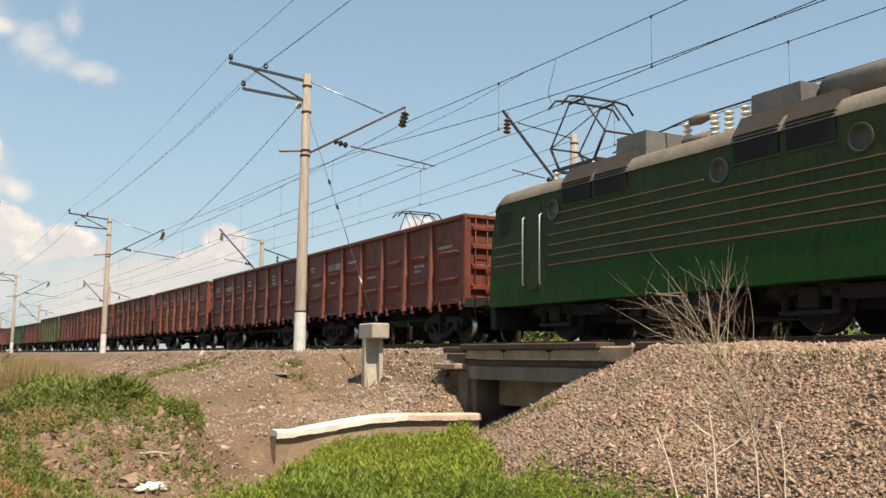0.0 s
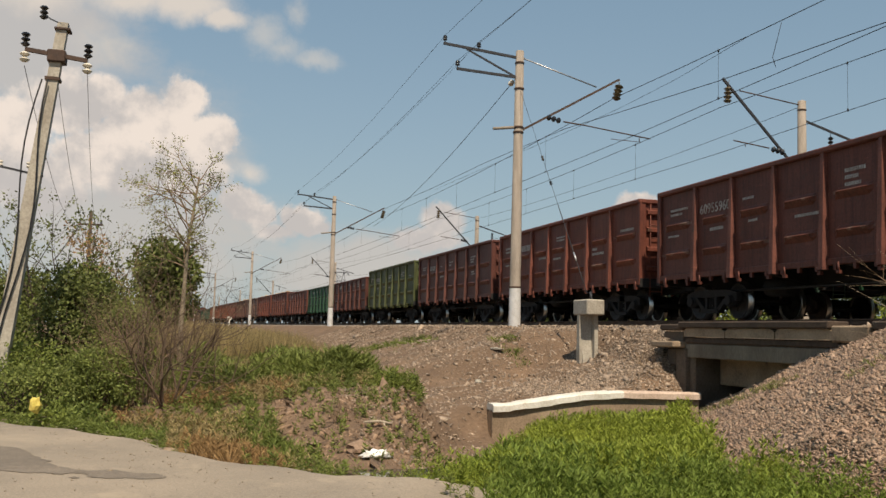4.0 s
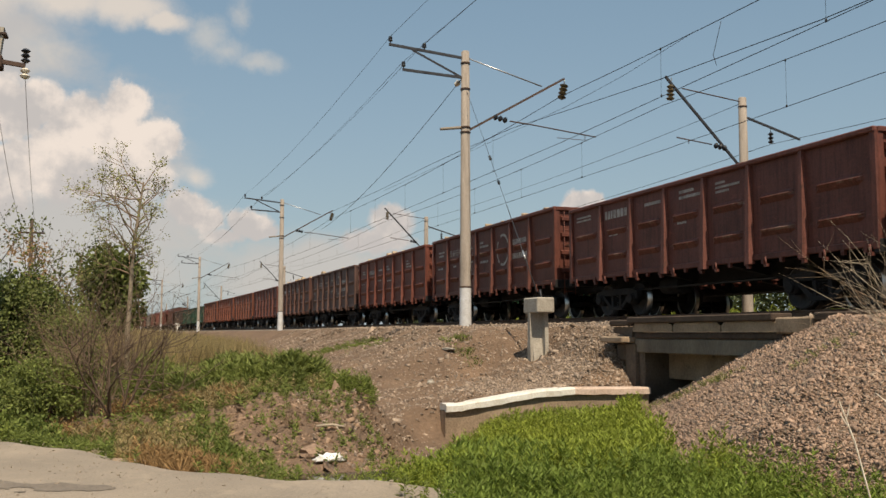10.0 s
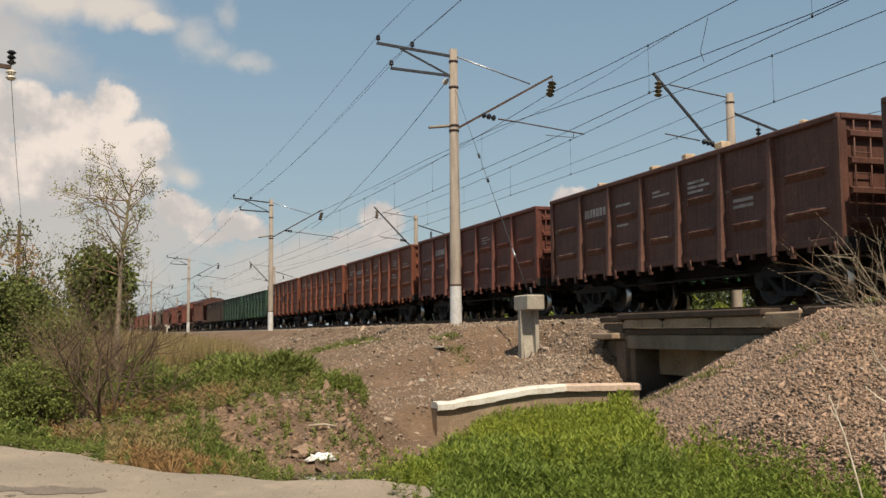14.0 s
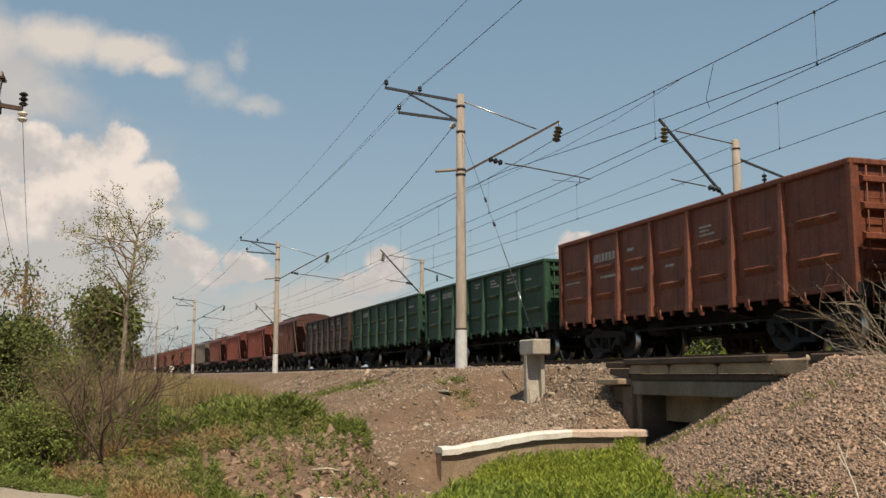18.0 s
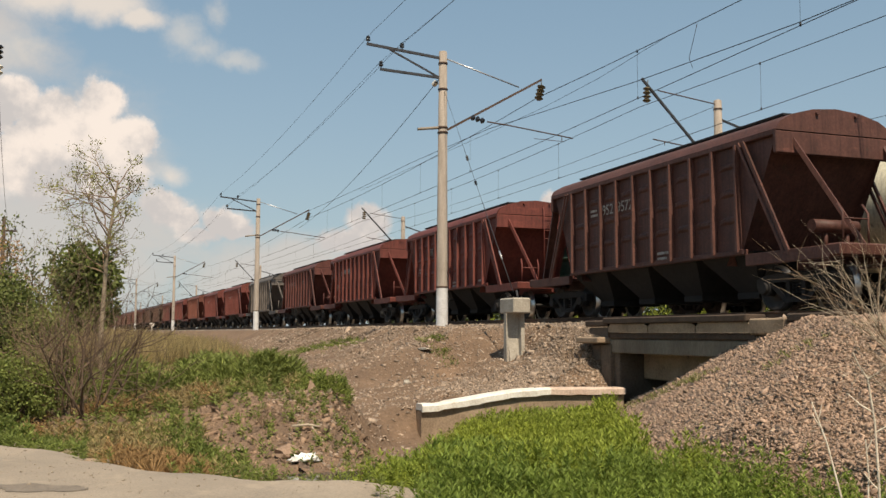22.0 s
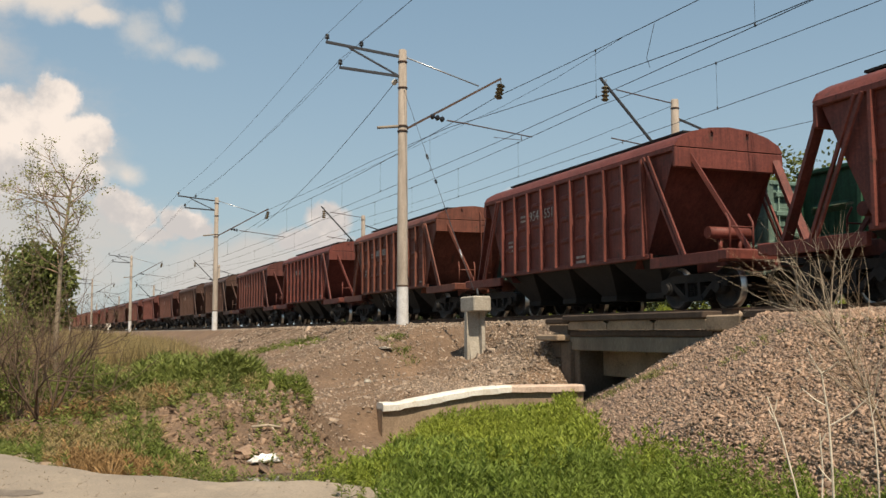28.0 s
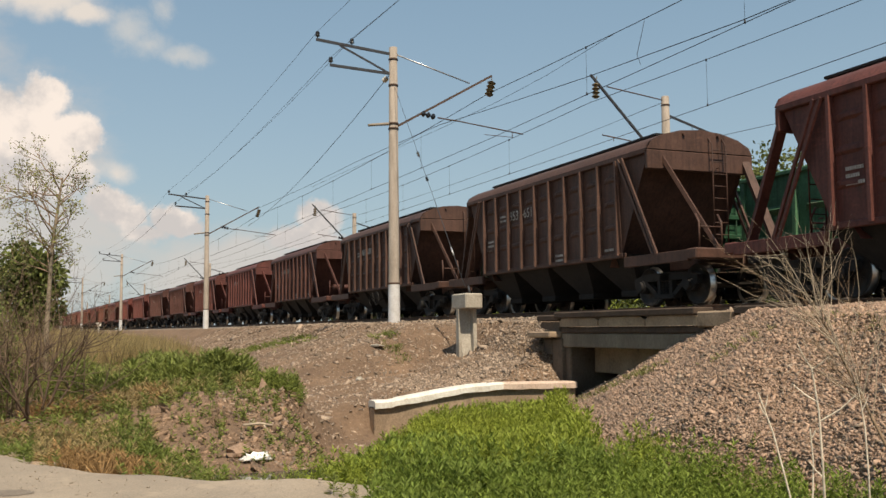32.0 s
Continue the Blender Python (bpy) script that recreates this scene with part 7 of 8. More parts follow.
# the slender tree with sparse young leaves
def slender_tree():
    rs = np.random.RandomState(17)
    x, y = -24.0, -0.05
    z0 = float(ground_z(x, y)) - 0.1
    o = thing("slender_tree", "slender pale-barked tree with sparse young leaves", "tree", at=pose(x, y, z0))
    g, tips = Geo(), []
    trunk = [Vector(p) for p in ((0, 0.0, 0), (0.02, -0.02, 1.3), (0.0, 0.02, 2.4), (0.03, 0.06, 3.3), (0, 0.16, 4.2), (0, 0.24, 4.9))]
    for i, (a, b) in enumerate(zip(trunk, trunk[1:])):
        g.rod(a, b, 0.068 - 0.0095 * i, 0.068 - 0.0095 * (i + 1), 8, caps=False)
    part("trunk", g.mesh("trunk", normals=False), M_bark, o)
    g = Geo()
    for k in range(26):
        z = 2.55 + 2.3 * (k / 25)
        side = -1 if k % 5 < 3 else 1
        i = min(int(np.searchsorted([p.z for p in trunk], z)), 5)
        a, b = trunk[i - 1], trunk[i]
        q = a.lerp(b, (z - a.z) / (b.z - a.z))
        reach = (1.42 - 0.16 * (z - 2.55) if side < 0 else 0.7) * rs.uniform(0.7, 1.1)
        grow_branch(g, tips, q, (rs.normal(0, 0.5), side * rs.uniform(0.5, 1.0), rs.uniform(0.35, 1.0)), reach, 0.02, 2, rs, 0.45, 3, 0.6, 0.12)
    part("crown_wood", g.mesh("crown_wood", normals=False), M_browntwig, o)
    V, F = leaves_on(tips, 5, 0.065, 0.034, rs, 0.05)
    part("leaves", fast_mesh("leaves", V, F, M_paleleaf), M_paleleaf, o, "sparse young yellow-green leaves")


slender_tree()
shrub("bare_shrub", "bare dark shrub with many thin upright branches", "shrub", (-18.5, -0.25), 13, 2.9, 0.026, 2, 3, M_darktwig, spread=0.75, kids=4, curve=0.35)
shrub("bare_shrub", "leafless brown brush beside the tree", "shrub", (-19.2, -0.7), 30, 2.6, 0.012, 2, 4, M_browntwig, spread=0.8, kids=4, curve=0.3)


def leafy_bush(label, x, y, rx, ry, h, n, seed, leaf, ll, lw, name="leafy_bush", base=0.0):
    """Stems and many clumps of leaves with an uneven outline."""
    rs = np.random.RandomState(seed)
    z0 = float(ground_z(x, y))
    o = thing(name, label, "bush" if h < 4 else "tree", at=pose(x, y, z0 - 0.05))
    g = Geo()
    clumps = []
    for k in range(max(10, int(n / 90))):
        a, u = rs.uniform(0, 2 * math.pi), rs.rand() ** 0.6
        zz = base + (h - base) * (0.12 + 0.85 * rs.rand())
        f = math.sqrt(max(0.05, 1 - ((zz - (base + (h - base) * 0.42)) / ((h - base) * 0.62)) ** 2))
        c = Vector((math.cos(a) * rx * u * f, math.sin(a) * ry * u * f, zz))
        clumps.append((c, rs.uniform(0.55, 1.15)))
        if k % 2 == 0:
            mid = Vector((c.x * 0.35, c.y * 0.35, c.z * 0.5)) + Vector(rs.normal(0, 0.08, 3))
            g.rod((c.x * 0.1, c.y * 0.1, 0), mid, 0.035, 0.025, 5, caps=False)
            g.rod(mid, c, 0.025, 0.008, 4, caps=False)
    part("branching", g.mesh("branching", normals=False), M_darkbark, o)
    per = int(n / len(clumps))
    P, D = [], []
    size = 0.30 * (rx + ry + h) / 3
    for c, s in clumps:
        q = rs.normal(0, 1, (per, 3))
        q *= (rs.uniform(0.3, 1.0, (per, 1)) ** 0.4) / np.linalg.norm(q, axis=1, keepdims=True)
        P.append(np.array(c) + q * size * s * np.array([1, 1, 0.8]))
        D.append(q * 0.8 + rs.normal(0, 0.5, (per, 3)) + np.array([0, 0, -0.15]))
    P, D = np.concatenate(P), np.concatenate(D)
    keep = P[:, 2] > 0.02
    V, F = leaf_cloud(P[keep], D[keep], ll * rs.uniform(0.6, 1.25, keep.sum()), lw * rs.uniform(0.7, 1.25, keep.sum()), rs=rs)
    part("leaves", fast_mesh("leaves", V, F, leaf), leaf, o)
    return o


leafy_bush("dense dark green bush with broad leaves", -22.4, -2.1, 1.5, 1.1, 2.5, 17000, 1, M_bushleaf, 0.088, 0.056)
leafy_bush("dense dark green bush with broad leaves", -21.6, -1.3, 1.0, 0.65, 1.8, 9000, 2, M_lush, 0.08, 0.05)
leafy_bush("bright green bush over the road verge", -20.2, -3.4, 1.2, 1.3, 1.5, 9500, 3, M_herb, 0.07, 0.04)
leafy_bush("low green bush with fresh leaves", -18.9, -1.5, 1.1, 0.8, 1.15, 8500, 4, M_lush, 0.066, 0.037)
leafy_bush("low green bush with fresh leaves", -18.3, -2.7, 1.3, 1.1, 1.05, 8500, 5, M_lush, 0.066, 0.037)
leafy_bush("low tangle of light green weeds", -16.6, -1.75, 0.9, 0.7, 0.55, 3600, 6, M_herb, 0.075, 0.041)
leafy_bush("green bush beside the leaning pole", -23.0, -4.4, 1.6, 1.3, 2.0, 10000, 7, M_lush, 0.085, 0.052)
leafy_bush("round dark green tree standing alone", -55.0, -1.05, 1.9, 1.7, 5.5, 8000, 8, M_bushleaf, 0.3, 0.18, "round_tree", base=0.9)
leafy_bush("brownish half-bare tree among the bushes", -32.0, -2.9, 1.1, 1.0, 4.2, 1600, 9, M_russet, 0.12, 0.06, "brown_tree", base=0.8)
leafy_bush("distant dark green rounded tree", -60.0, -9.5, 2.6, 2.2, 3.8, 3600, 10, M_bushleaf, 0.34, 0.2, "round_tree", base=0.6)
shrub("young_leafy_sapling", "young upright sapling with light green leaves", "sapling", (-22.9, -2.65), 5, 5.0, 0.035, 2, 6, M_darkbark, M_bushleaf, 14, 0.085, 0.05, spread=0.28, kids=3, shrink=0.5, curve=0.2, jitter=0.06)
shrub("young_leafy_sapling", "young upright sapling with light green leaves", "sapling", (-22.9, -2.1), 4, 4.4, 0.03, 2, 8, M_darkbark, M_bushleaf, 14, 0.08, 0.048, spread=0.25, kids=3, shrink=0.45, curve=0.2, jitter=0.06)
shrub("young_leafy_sapling", "thin greyish sapling with sparse leaves", "sapling", (-30.0, -1.9), 3, 5.0, 0.03, 2, 12, M_browntwig, M_paleleaf, 3, 0.09, 0.05, spread=0.2, kids=3, shrink=0.45, curve=0.2)

# trees and bushes beyond the far track
for k, (x, y, w, h) in enumerate(((-34.0, 31.0, 2.6, 8.5), (-37.5, 32.5, 2.4, 7.9), (-29.5, 33.5, 2.5, 8.2), (-45, 31, 3, 5.5), (-56, 30, 3.2, 4.6), (-22, 32, 3.0, 6.5), (-13, 31, 3.0, 5.5), (-68, 30, 3.5, 4.4), (-5, 31, 3, 5.5))):
    leafy_bush("tall green tree beyond the far track" if h > 6 else "green bush beyond the far track", x, y, w, w, h, 4600 if h > 6 else 2400, 30 + k, M_herb if k % 2 else M_bushleaf, 0.26, 0.16, "far_tree" if h > 6 else "far_bush", base=2.0 if h > 6 else 0.2)

# the dead shrub and dry stalks before the stone heap
def dead_shrub(x, y, seed, k=1.0):
    rs = np.random.RandomState(seed)
    z0 = float(ground_z(x, y))
    o = thing("dead_shrub", "bleached leafless shrub leaning over the stone heap", "shrub", at=pose(x, y, z0))
    g = Geo()
    up = Vector((-0.82, -0.82, 1.80 - z0)) * k
    trunk = [up * (i / 6) + Vector((0.05 * math.sin(i), 0.04 * math.cos(i * 1.3), 0)) for i in range(7)]
    for i, (a, b) in enumerate(zip(trunk, trunk[1:])):
        g.rod(a, b, (0.020 - 0.0022 * i) * k, (0.020 - 0.0022 * (i + 1)) * k, 6, caps=False)
    part("stem", g.mesh("stem", normals=False), M_browntwig, o)
    g, tips = Geo(), []
    for j in range(50):
        u = rs.uniform(0.66, 1.0)
        q = up * u
        side = rs.uniform(-1.1, 0.4)
        d = Vector((0.55 * side, 0.6 * side, 0.5 + 0.25 * rs.rand() - 0.3 * max(0, -side - 0.5)))
        g = Geo()
        grow_branch(g, tips, q, d, rs.uniform(0.4, 0.78) * k, 0.0043 * k, 1, rs, 0.2, 4, 0.5, 0.04)
        part("twig", g.mesh("twig", normals=False), M_deadwood if j % 3 else M_browntwig, o)


dead_shrub(-4.98, 6.36, 41)
dead_shrub(-3.55, 7.9, 43, 0.95)
M_whitewood = material("sun_bleached_stalk", (0.66, 0.57, 0.46), (0.5, 0.42, 0.33), rough=0.9, scale=6, fine=30, bump=0.3)


def bare_stalk(x, y, tx, ty, tz, r, forks):
    """A bleached stalk from its foot to its tip, with side twigs: where, how far aside and how far up."""
    z0 = float(ground_z(x, y)) - 0.05
    o = thing("dead_stalk", "sun-bleached bare weed stalk with forked twigs", "dry stalk", at=pose(x, y, z0), group="dead stalks before the heap")
    top = Vector((tx - x, ty - y, tz - z0))
    pts = [top * (k / 6) + Vector((0.02 * math.sin(k * 1.9), -0.02 * math.sin(k * 1.9 + 1), 0)) * (k > 0) for k in range(7)]
    g = Geo()
    for i in range(6):
        g.rod(pts[i], pts[i + 1], r * (1 - 0.09 * i), r * (1 - 0.09 * (i + 1)), 6, caps=False)
    part("stalk", g.mesh("stalk", normals=False), M_whitewood, o)
    for u, aside, up in forks:
        i = min(int(u * 6), 5)
        p = pts[i].lerp(pts[i + 1], u * 6 - i)
        g = Geo()
        mid = p + Vector((0.7 * aside * 0.5, 0.71 * aside * 0.5, up * 0.4))
        g.rod(p, mid, r * 0.55, r * 0.45, 5, caps=False)
        g.rod(mid, p + Vector((0.7 * aside, 0.71 * aside, up)), r * 0.45, r * 0.25, 5, caps=False)
        part("side_twig", g.mesh("side_twig", normals=False), M_whitewood, o)


bare_stalk(-5.73, 5.57, -6.07, 5.21, 1.08, 0.012, ((0.93, 0.03, 0.12), (0.9, -0.06, 0.1)))
bare_stalk(-5.72, 5.6, -5.80, 5.51, 1.29, 0.014, ((0.8, 0.3, 0.24), (0.87, -0.18, 0.14), (0.99, -0.1, 0.2), (0.99, 0.13, 0.1), (0.6, -0.1, 0.12)))
bare_stalk(-5.85, 5.46, -5.82, 5.49, 0.81, 0.011, ((0.95, 0.04, 0.08),))
bare_stalk(-5.5, 5.82, -5.57, 5.74, 1.16, 0.011, ((0.9, 0.05, 0.12),))
bare_stalk(-5.38, 5.92, -5.42, 5.89, 1.16, 0.010, ((0.85, 0.1, 0.15), (0.95, -0.05, 0.1)))
for k, (x, y, h) in enumerate(((-5.0, 6.2, 1.5), (-4.75, 6.3, 1.7), (-5.62, 5.72, 1.1), (-4.4, 6.5, 1.5), (-4.0, 6.7, 1.9))):
    shrub("dead_stalk", "bleached dry weed stalk with a few side twigs", "dry stalk", (x, y), 1, h * 1.1, 0.0095, 1, 60 + k, M_deadwood, spread=0.15, kids=3, shrink=0.42, curve=0.1, wood="stalk", lean=(-0.08, -0.1), group="dead stalks before the heap")
leafy_bush("small green leafy shoot among the dead stalks", -4.85, 6.3, 0.28, 0.24, 1.35, 110, 77, M_bushleaf, 0.13, 0.09, "leafy_shoot", base=0.7)

# ---- the leaning pole and small things ----
def utility_pole():
    base, top = Vector((-19.7, -3.45, -0.2)), Vector((-19.83, -2.6, 7.5))
    o = thing("utility_pole", "leaning square concrete utility pole with rusty crossarm", "utility pole", at=pose(*base))
    d = top - base
    g = Geo()
    v = []
    for c, w in ((Vector((0, 0, 0)), 0.165), (d, 0.11)):
        v += [c + Vector((a * w, b * w * 0.9, 0)) for a, b in ((-1, -1), (1, -1), (1, 1), (-1, 1))]
    g.add(v, [(0, 1, 5, 4), (1, 2, 6, 5), (2, 3, 7, 6), (3, 0, 4, 7), (4, 5, 6, 7), (3, 2, 1, 0)])
    part("pole", g, M_conc, o)
    def at(z):
        return d * ((z - base.z) / d.z)
    c = at(6.82)
    g = Geo()
    g.bar(c + Vector((0.13, -0.58, 0.06)), c + Vector((0.13, 0.58, -0.06)), 0.07, 0.08)
    part("crossarm", g, M_rust, o, "rusty steel crossarm")
    g = Geo()
    g.box(-0.15, 0.2, -0.17, 0.17, -0.14, 0.1, 0.02, m=Matrix.Translation(c))
    part("bracket", g, M_rust, o)
    for dy in (-0.58, 0.58):
        g = Geo()
        p = c + Vector((0.13, dy, 0.06 if dy < 0 else -0.06))
        insulator_geo(g, p + Vector((0, 0, 0.05)), p + Vector((0, 0, 0.34)), 3, 0.09)
        part("pin_insulator", g, M_insul, o)
        g = Geo()
        insulator_geo(g, p + Vector((0, 0, -0.04)), p + Vector((0, 0, -0.26)), 2, 0.1)
        part("hanging_insulator", g, M_porcelain, o, "pale glass hanging insulator")
    g = Geo()
    t = at(7.5)
    g.path([t + Vector((0.1, 0, -0.05)), t + Vector((0.1, -0.25, 0.05)), t + Vector((0.1, -0.33, 0.12))], 0.014, 5)
    insulator_geo(g, t + Vector((0.1, -0.36, 0.02)), t + Vector((0.1, -0.36, 0.3)), 3, 0.085)
    part("side_insulator", g, M_insul, o)
    g = Geo()
    g.box(-0.16, 0.16, -0.15, 0.15, -0.16, -0.11, 0.01, m=Matrix.Translation(t))
    part("top_band", g, M_rust, o)
    g = Geo()
    g.box(-0.15, 0.15, -0.14, 0.14, -0.03, 0.03, m=Matrix.Translation(at(6.35)))
    part("clamp_band", g, M_rust, o)
    c = at(4.42)
    g = Geo()
    g.bar(c + Vector((0.1, 0.16, -0.02)), c + Vector((0.1, -0.62, 0.12)), 0.035, 0.04)
    part("lower_arm", g, M_steel, o)
    for dy in (-0.6, -0.12):
        g = Geo()
        insulator_geo(g, c + Vector((0.1, dy, 0.12)), c + Vector((0.1, dy, 0.24)), 2, 0.04)
        part("small_insulator", g, M_porcelain, o, "white porcelain insulator")
    for k, sx in enumerate((0.19, 0.2)):
        g = Geo()
        pts = []
        for i in range(15):
            z = 6.3 - i * 0.42
            pts.append(at(z) + Vector((sx, (-0.17 if k == 0 else 0.02) - 0.1 * math.sin(i * 0.55 + k), 0)))
        g.path(pts, 0.016, 5)
        part("cable", g, M_wire, o, "loose black cable")
    w = thing("service_wire", "thin dark service wires strung from pole to pole", "overhead wire")
    far = Vector((-59.73, -5.66, 7.5))
    for dy in (-0.58, 0.0, 0.58):
        a = base + at(6.82) + Vector((0.1, dy, -0.26))
        b = far + Vector((0, dy * 0.8, 0.1))
        g = Geo()
        g.path([a.lerp(b, k / 14) - Vector((0, 0, 5.2 * (k / 14) * (1 - k / 14))) for k in range(15)], 0.007, 4)
        part("wire", g, M_wire, w)
    o = thing("distant_utility_pole", "distant thin utility pole with a short crossarm", "utility pole", at=pose(-59.8, -5.66, 0))
    g = Geo()
    g.turned([(0.15, -0.3), (0.1, 8.2), (0, 8.2)], n=10)
    part("pole", g, M_darkbark, o)
    g = Geo()
    g.bar((0, -0.7, 7.4), (0, 0.7, 7.4), 0.09, 0.1)
    part("crossarm", g, M_rust, o)
    for y in (-0.6, 0.6):
        g = Geo()
        insulator_geo(g, (0, y, 7.45), (0, y, 7.7), 2, 0.07)
        part("pin_insulator", g, M_insul, o)


utility_pole()


def rag():
    rs = np.random.RandomState(2)
    x, y = -13.69, 2.76
    bm = bmesh.new()
    bmesh.ops.create_icosphere(bm, subdivisions=3, radius=1)
    for v in bm.verts:
        n = noise.noise(v.co * 2.3) * 0.55 + noise.noise(v.co * 5) * 0.4 + noise.noise(v.co * 9) * 0.2
        v.co = Vector((v.co.x * 0.09, v.co.y * 0.2, max(v.co.z, -0.2) * 0.085)) * (1 + n)
    me = bpy.data.meshes.new("plastic_bag")
    bm.to_mesh(me)
    bm.free()
    me.polygons.foreach_set("use_smooth", [True] * len(me.polygons))
    me.materials.append(material("white_plastic", (0.82, 0.8, 0.76), (0.7, 0.67, 0.62), rough=0.5, scale=4, fine=20, bump=0.3))
    o = new("plastic_bag", me)
    o.matrix_basis = pose(x, y, float(ground_z(x, y)) + 0.05)
    tagged(o, "crumpled white plastic bag lying by the ditch", "litter")


rag()


M_boulder = material("brown_rock", (0.30, 0.2, 0.14), (0.19, 0.125, 0.088), rough=0.95, scale=3, fine=18, bump=0.8, depth=0.03)


def rock(name, label, x, y, sx, sy, sz, material, seed, up=0.0):
    bm = bmesh.new()
    bmesh.ops.create_icosphere(bm, subdivisions=2, radius=1)
    for v in bm.verts:
        n = noise.noise(v.co * 1.4 + Vector((seed * 7.1, 0, 0))) * 0.45
        v.co = Vector((v.co.x * sx, v.co.y * sy, v.co.z * sz)) * (1 + n)
    me = bpy.data.meshes.new(name)
    bm.to_mesh(me)
    bm.free()
    me.materials.append(material)
    o = new(name, me)
    o.matrix_basis = pose(x, y, float(ground_z(x, y)) + sz * 0.35 + up, 0, 0, seed * 40)
    return tagged(o, label, "rock")


rock("boulder", "squat brown boulder half sunk in the mound's foot", -14.15, 2.62, 0.15, 0.26, 0.1, M_boulder, 1)
rock("flat_stone", "flat pinkish slab of broken concrete", -14.8, 2.03, 0.12, 0.2, 0.03, M_boulder, 2)
rock("flat_stone", "flat pale stone beside the puddle", -13.2, 3.56, 0.13, 0.26, 0.05, M_conc, 3)
rock("kerb_block", "long worn concrete kerb stone lying at the road's edge", -14.3, -0.38, 0.62, 0.13, 0.07, M_conc_tan, 0.5)
rock("kerb_block", "worn concrete block at the road's edge", -13.1, -0.1, 0.07, 0.12, 0.04, M_conc_tan, 5)
rock("pale_stone", "pale stone on the gravel bank", -25.2, 7.9, 0.1, 0.13, 0.08, M_conc, 6)
rock("pale_slab", "pale broken slab near the top of the bank", -27.9, 9.3, 0.12, 0.42, 0.04, M_conc, 7)
rock("yellow_canister", "dented yellow plastic canister among the weeds", -15.9, -2.15, 0.09, 0.09, 0.13, material("yellow_plastic", (0.65, 0.5, 0.12), rough=0.5, scale=3, fine=20), 8, 0.32)
shrub("dead_tussock", "withered brown tussock on the dirt mound", "shrub", (-15.46, 2.56), 22, 0.42, 0.012, 1, 71, M_browntwig, spread=1.2, kids=2, curve=0.4)
shrub("dead_tussock", "withered brown tussock on the bank by the culvert", "shrub", (-21.0, 10.9), 16, 0.6, 0.014, 1, 72, M_browntwig, spread=1.2, kids=3, curve=0.4)


def stick():
    o = thing("broken_branch", "broken dry branch lying on the mound", "branch", at=pose(-14.8, 2.98, float(ground_z(-14.8, 2.98)) + 0.06))
    g = Geo()
    g.path([(0, -0.2, 0.03), (0.02, 0.05, 0.05), (0, 0.28, 0.0)], 0.02, 6)
    g.rod((0.01, 0.1, 0.04), (0.1, 0.18, -0.1), 0.012, n=5)
    part("wood", g, M_deadwood, o)


stick()


def puddle():
    xs, ys = np.arange(-13.2, -10.5, 0.12), np.arange(1.6, 4.2, 0.12)
    m = material("muddy_water", (0.05, 0.045, 0.035), rough=0.06, scale=2, fine=6, bump=0.02, spec=0.5)
    sheet("puddle", xs, ys, m, "shallow muddy water in the ditch", zf=lambda x, y: -0.33 + 0 * x, keep=lambda x, y: ground_z(x, y) < -0.3)


puddle()


def line_marker():
    o = thing("line_marker", "small white marker post beside the line", "marker post", at=pose(-109.9, 4.9, float(ground_z(-109.9, 4.9))))
    g = Geo()
    g.rod((0, 0, 0), (0, 0, 2.0), 0.05, n=8)
    part("post", g, M_white, o)
    g = Geo()
    g.box(-0.03, 0.03, -0.25, 0.25, 1.9, 2.3, 0.02)
    part("plate", g, M_white, o)


line_marker()


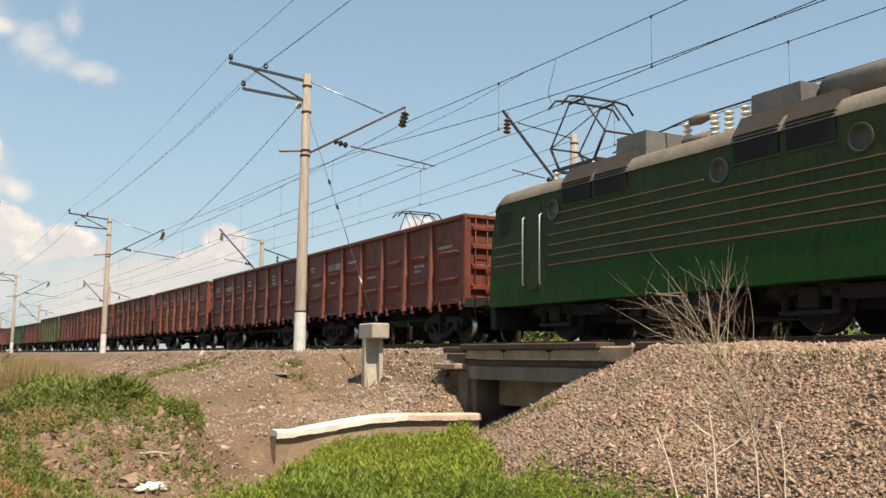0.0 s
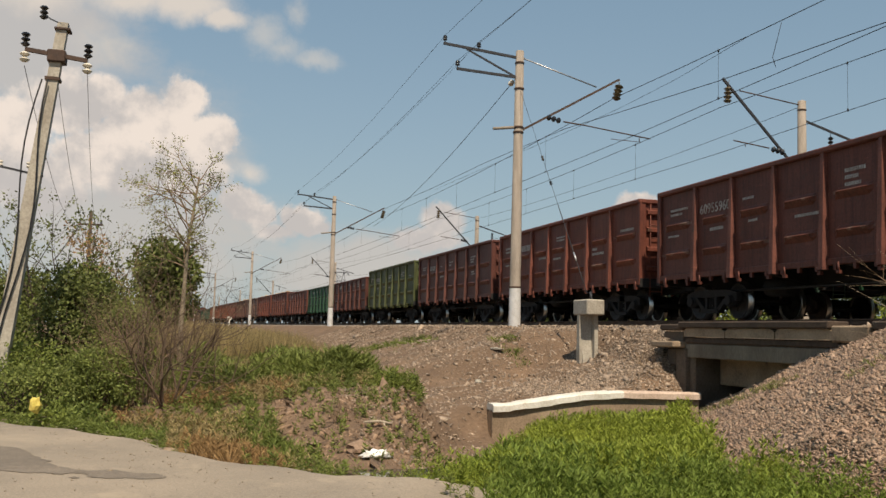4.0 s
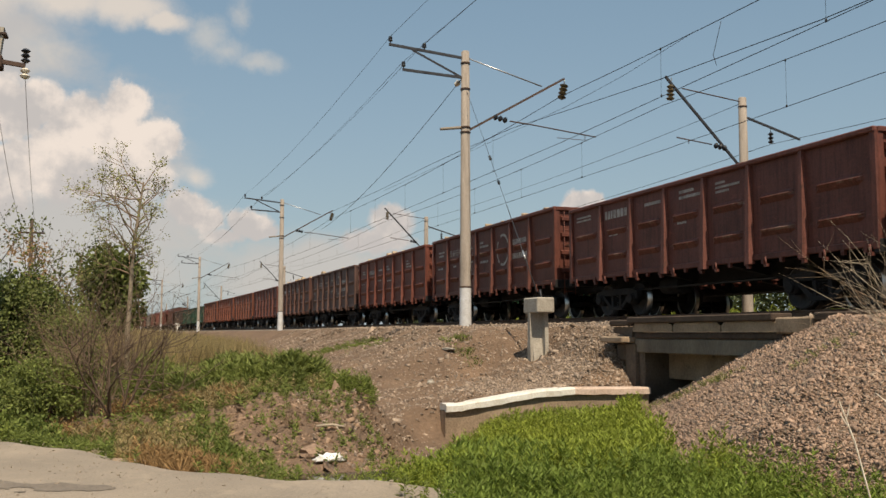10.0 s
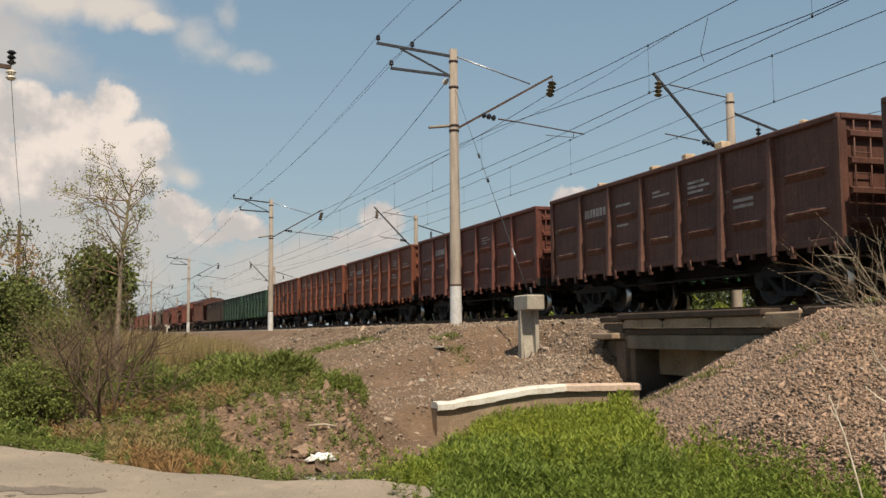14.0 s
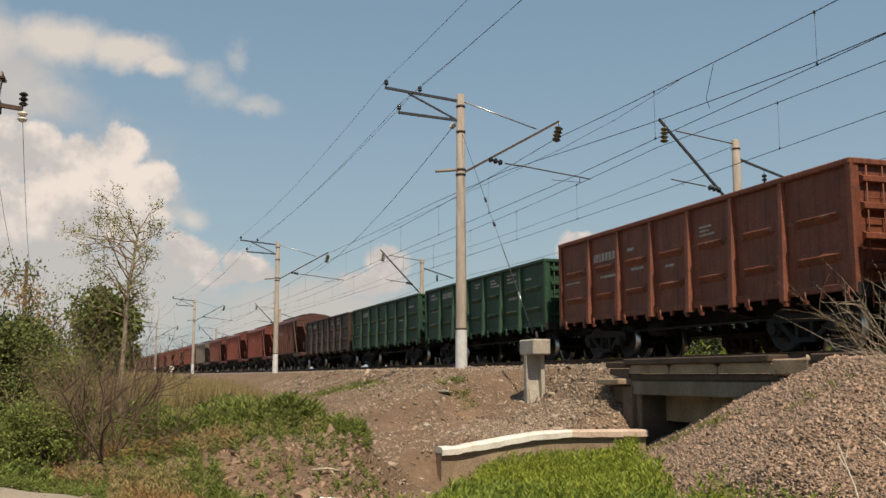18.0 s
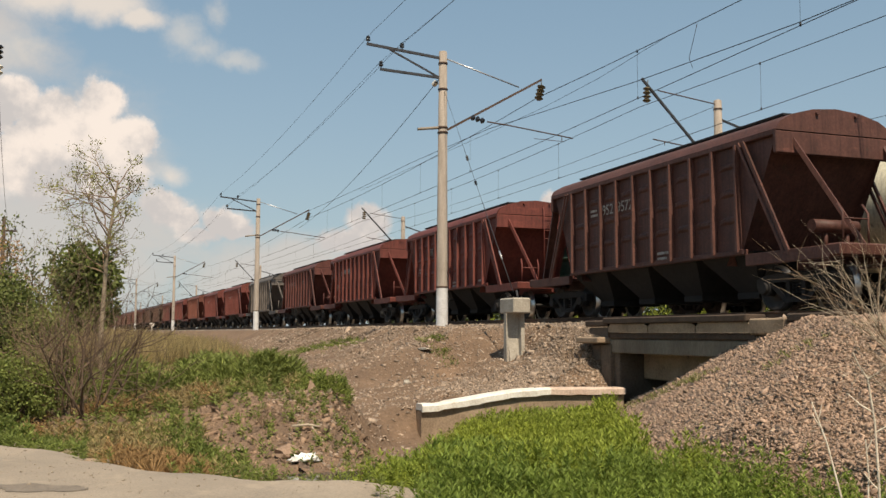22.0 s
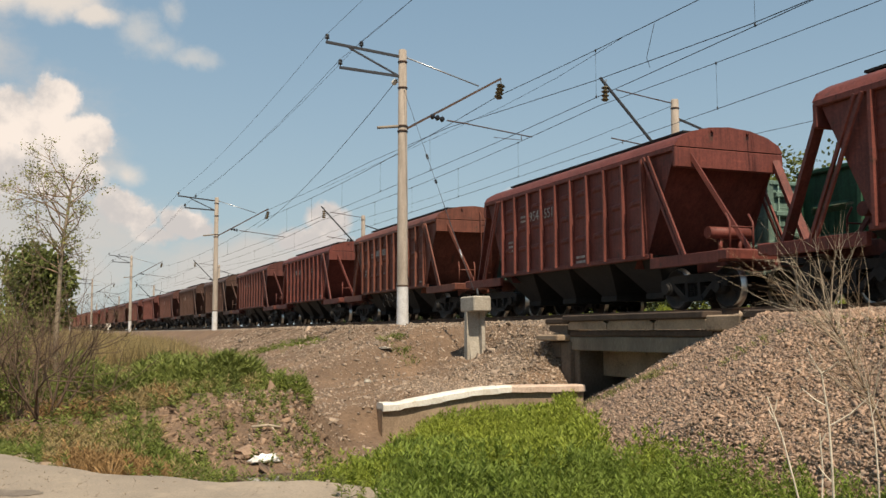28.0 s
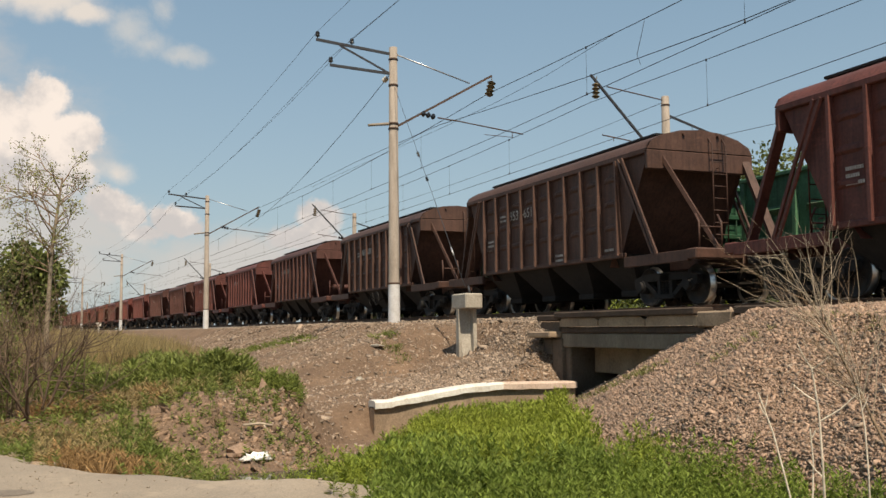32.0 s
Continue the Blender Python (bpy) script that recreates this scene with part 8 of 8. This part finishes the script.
def damp_patch():
    """Where water has dried on the road."""
    xs, ys = np.arange(-16, -8.5, 0.035), np.arange(-5, 0.6, 0.035)
    m = material("damp_asphalt", (0.205, 0.166, 0.129), (0.15, 0.122, 0.096), rough=0.7, scale=1.2, fine=26, bump=0.5)
    def inside(x, y):
        u, v = (x + 11.9) * 0.75 + (y + 1.9) * 0.66, -(x + 11.9) * 0.66 + (y + 1.9) * 0.75
        return (u / 2.1) ** 2 + ((v + 0.25 * np.sin(u * 1.7)) / 0.36) ** 2 + 0.35 * smooth_noise(x, y, 0.7, 51) + 0.25 * smooth_noise(x, y, 0.25, 52) + 0.15 * smooth_noise(x, y, 0.1, 53) < 1
    sheet("damp_patch", xs, ys, m, "dark damp patch on the dusty asphalt", zf=lambda x, y: 0.036 + 0.012 * smooth_noise(x, y, 2.5, 4), keep=inside)


damp_patch()


def road_gravel():
    """Loose grit on the road's edge."""
    rs = np.random.RandomState(91)
    x, y = rs.uniform(-17, -6.5, 26000), rs.uniform(-5, 3.2, 26000)
    b = beyond_road(x, y)
    ok = (b < 0.25) & (b > -3.5) & (rs.uniform(0, 1, len(x)) < np.clip(1.0 + b / 3.0, 0.12, 1) * (0.55 + 0.45 * smooth_noise(x, y, 1.2, 93)))
    x, y = x[ok][:900], y[ok][:900]
    size = np.exp(rs.normal(math.log(0.006), 0.45, len(x)))
    P = np.stack([x, y, 0.034 + 0.012 * smooth_noise(x, y, 2.5, 4)], 1)
    k = rs.randint(0, 9, len(x))
    pairs = [scatter(*stone_template(np.random.RandomState(80 + j)), P[k == j], size[k == j], rs, lean=0.3) for j in range(9)]
    stuff("road_gravel", pairs, M_silt, "loose grit and pebbles on the dusty road edge", "stones")


road_gravel()


def motions():
    times = [0, 2, 4, 6, 8, 10, 12, 14, 16, 18, 20, 22, 24, 26, 28, 30, 32]
    for w, c, turn in near_train:
        walk(w, [(t, on_line(c + run(t), AXIS) @ pose(0, 0, 0, 0, 0, turn)) for t in times])
    for w, c, turn in far_train:
        walk(w, [(t, on_line(c + far_run(t), AXIS_FAR) @ pose(0, 0, 0, 0, 0, turn)) for t in times])
    # the wheels roll: all front and all rear wheelsets turn alike
    for k, dx in enumerate((-0.925, 0.925)):
        first = WHEELS[k][0]
        walk(first, [(i / 30, pose(dx, 0, 0, 0, math.degrees(run(i / 30) / 0.475), 0)) for i in range(0, 961)])
        for w in WHEELS[k][1:]:
            w.rotation_mode = "QUATERNION"
            keys = w.animation_data_create()
            keys.action = first.animation_data.action
            keys.action_slot = first.animation_data.action_slot


motions()
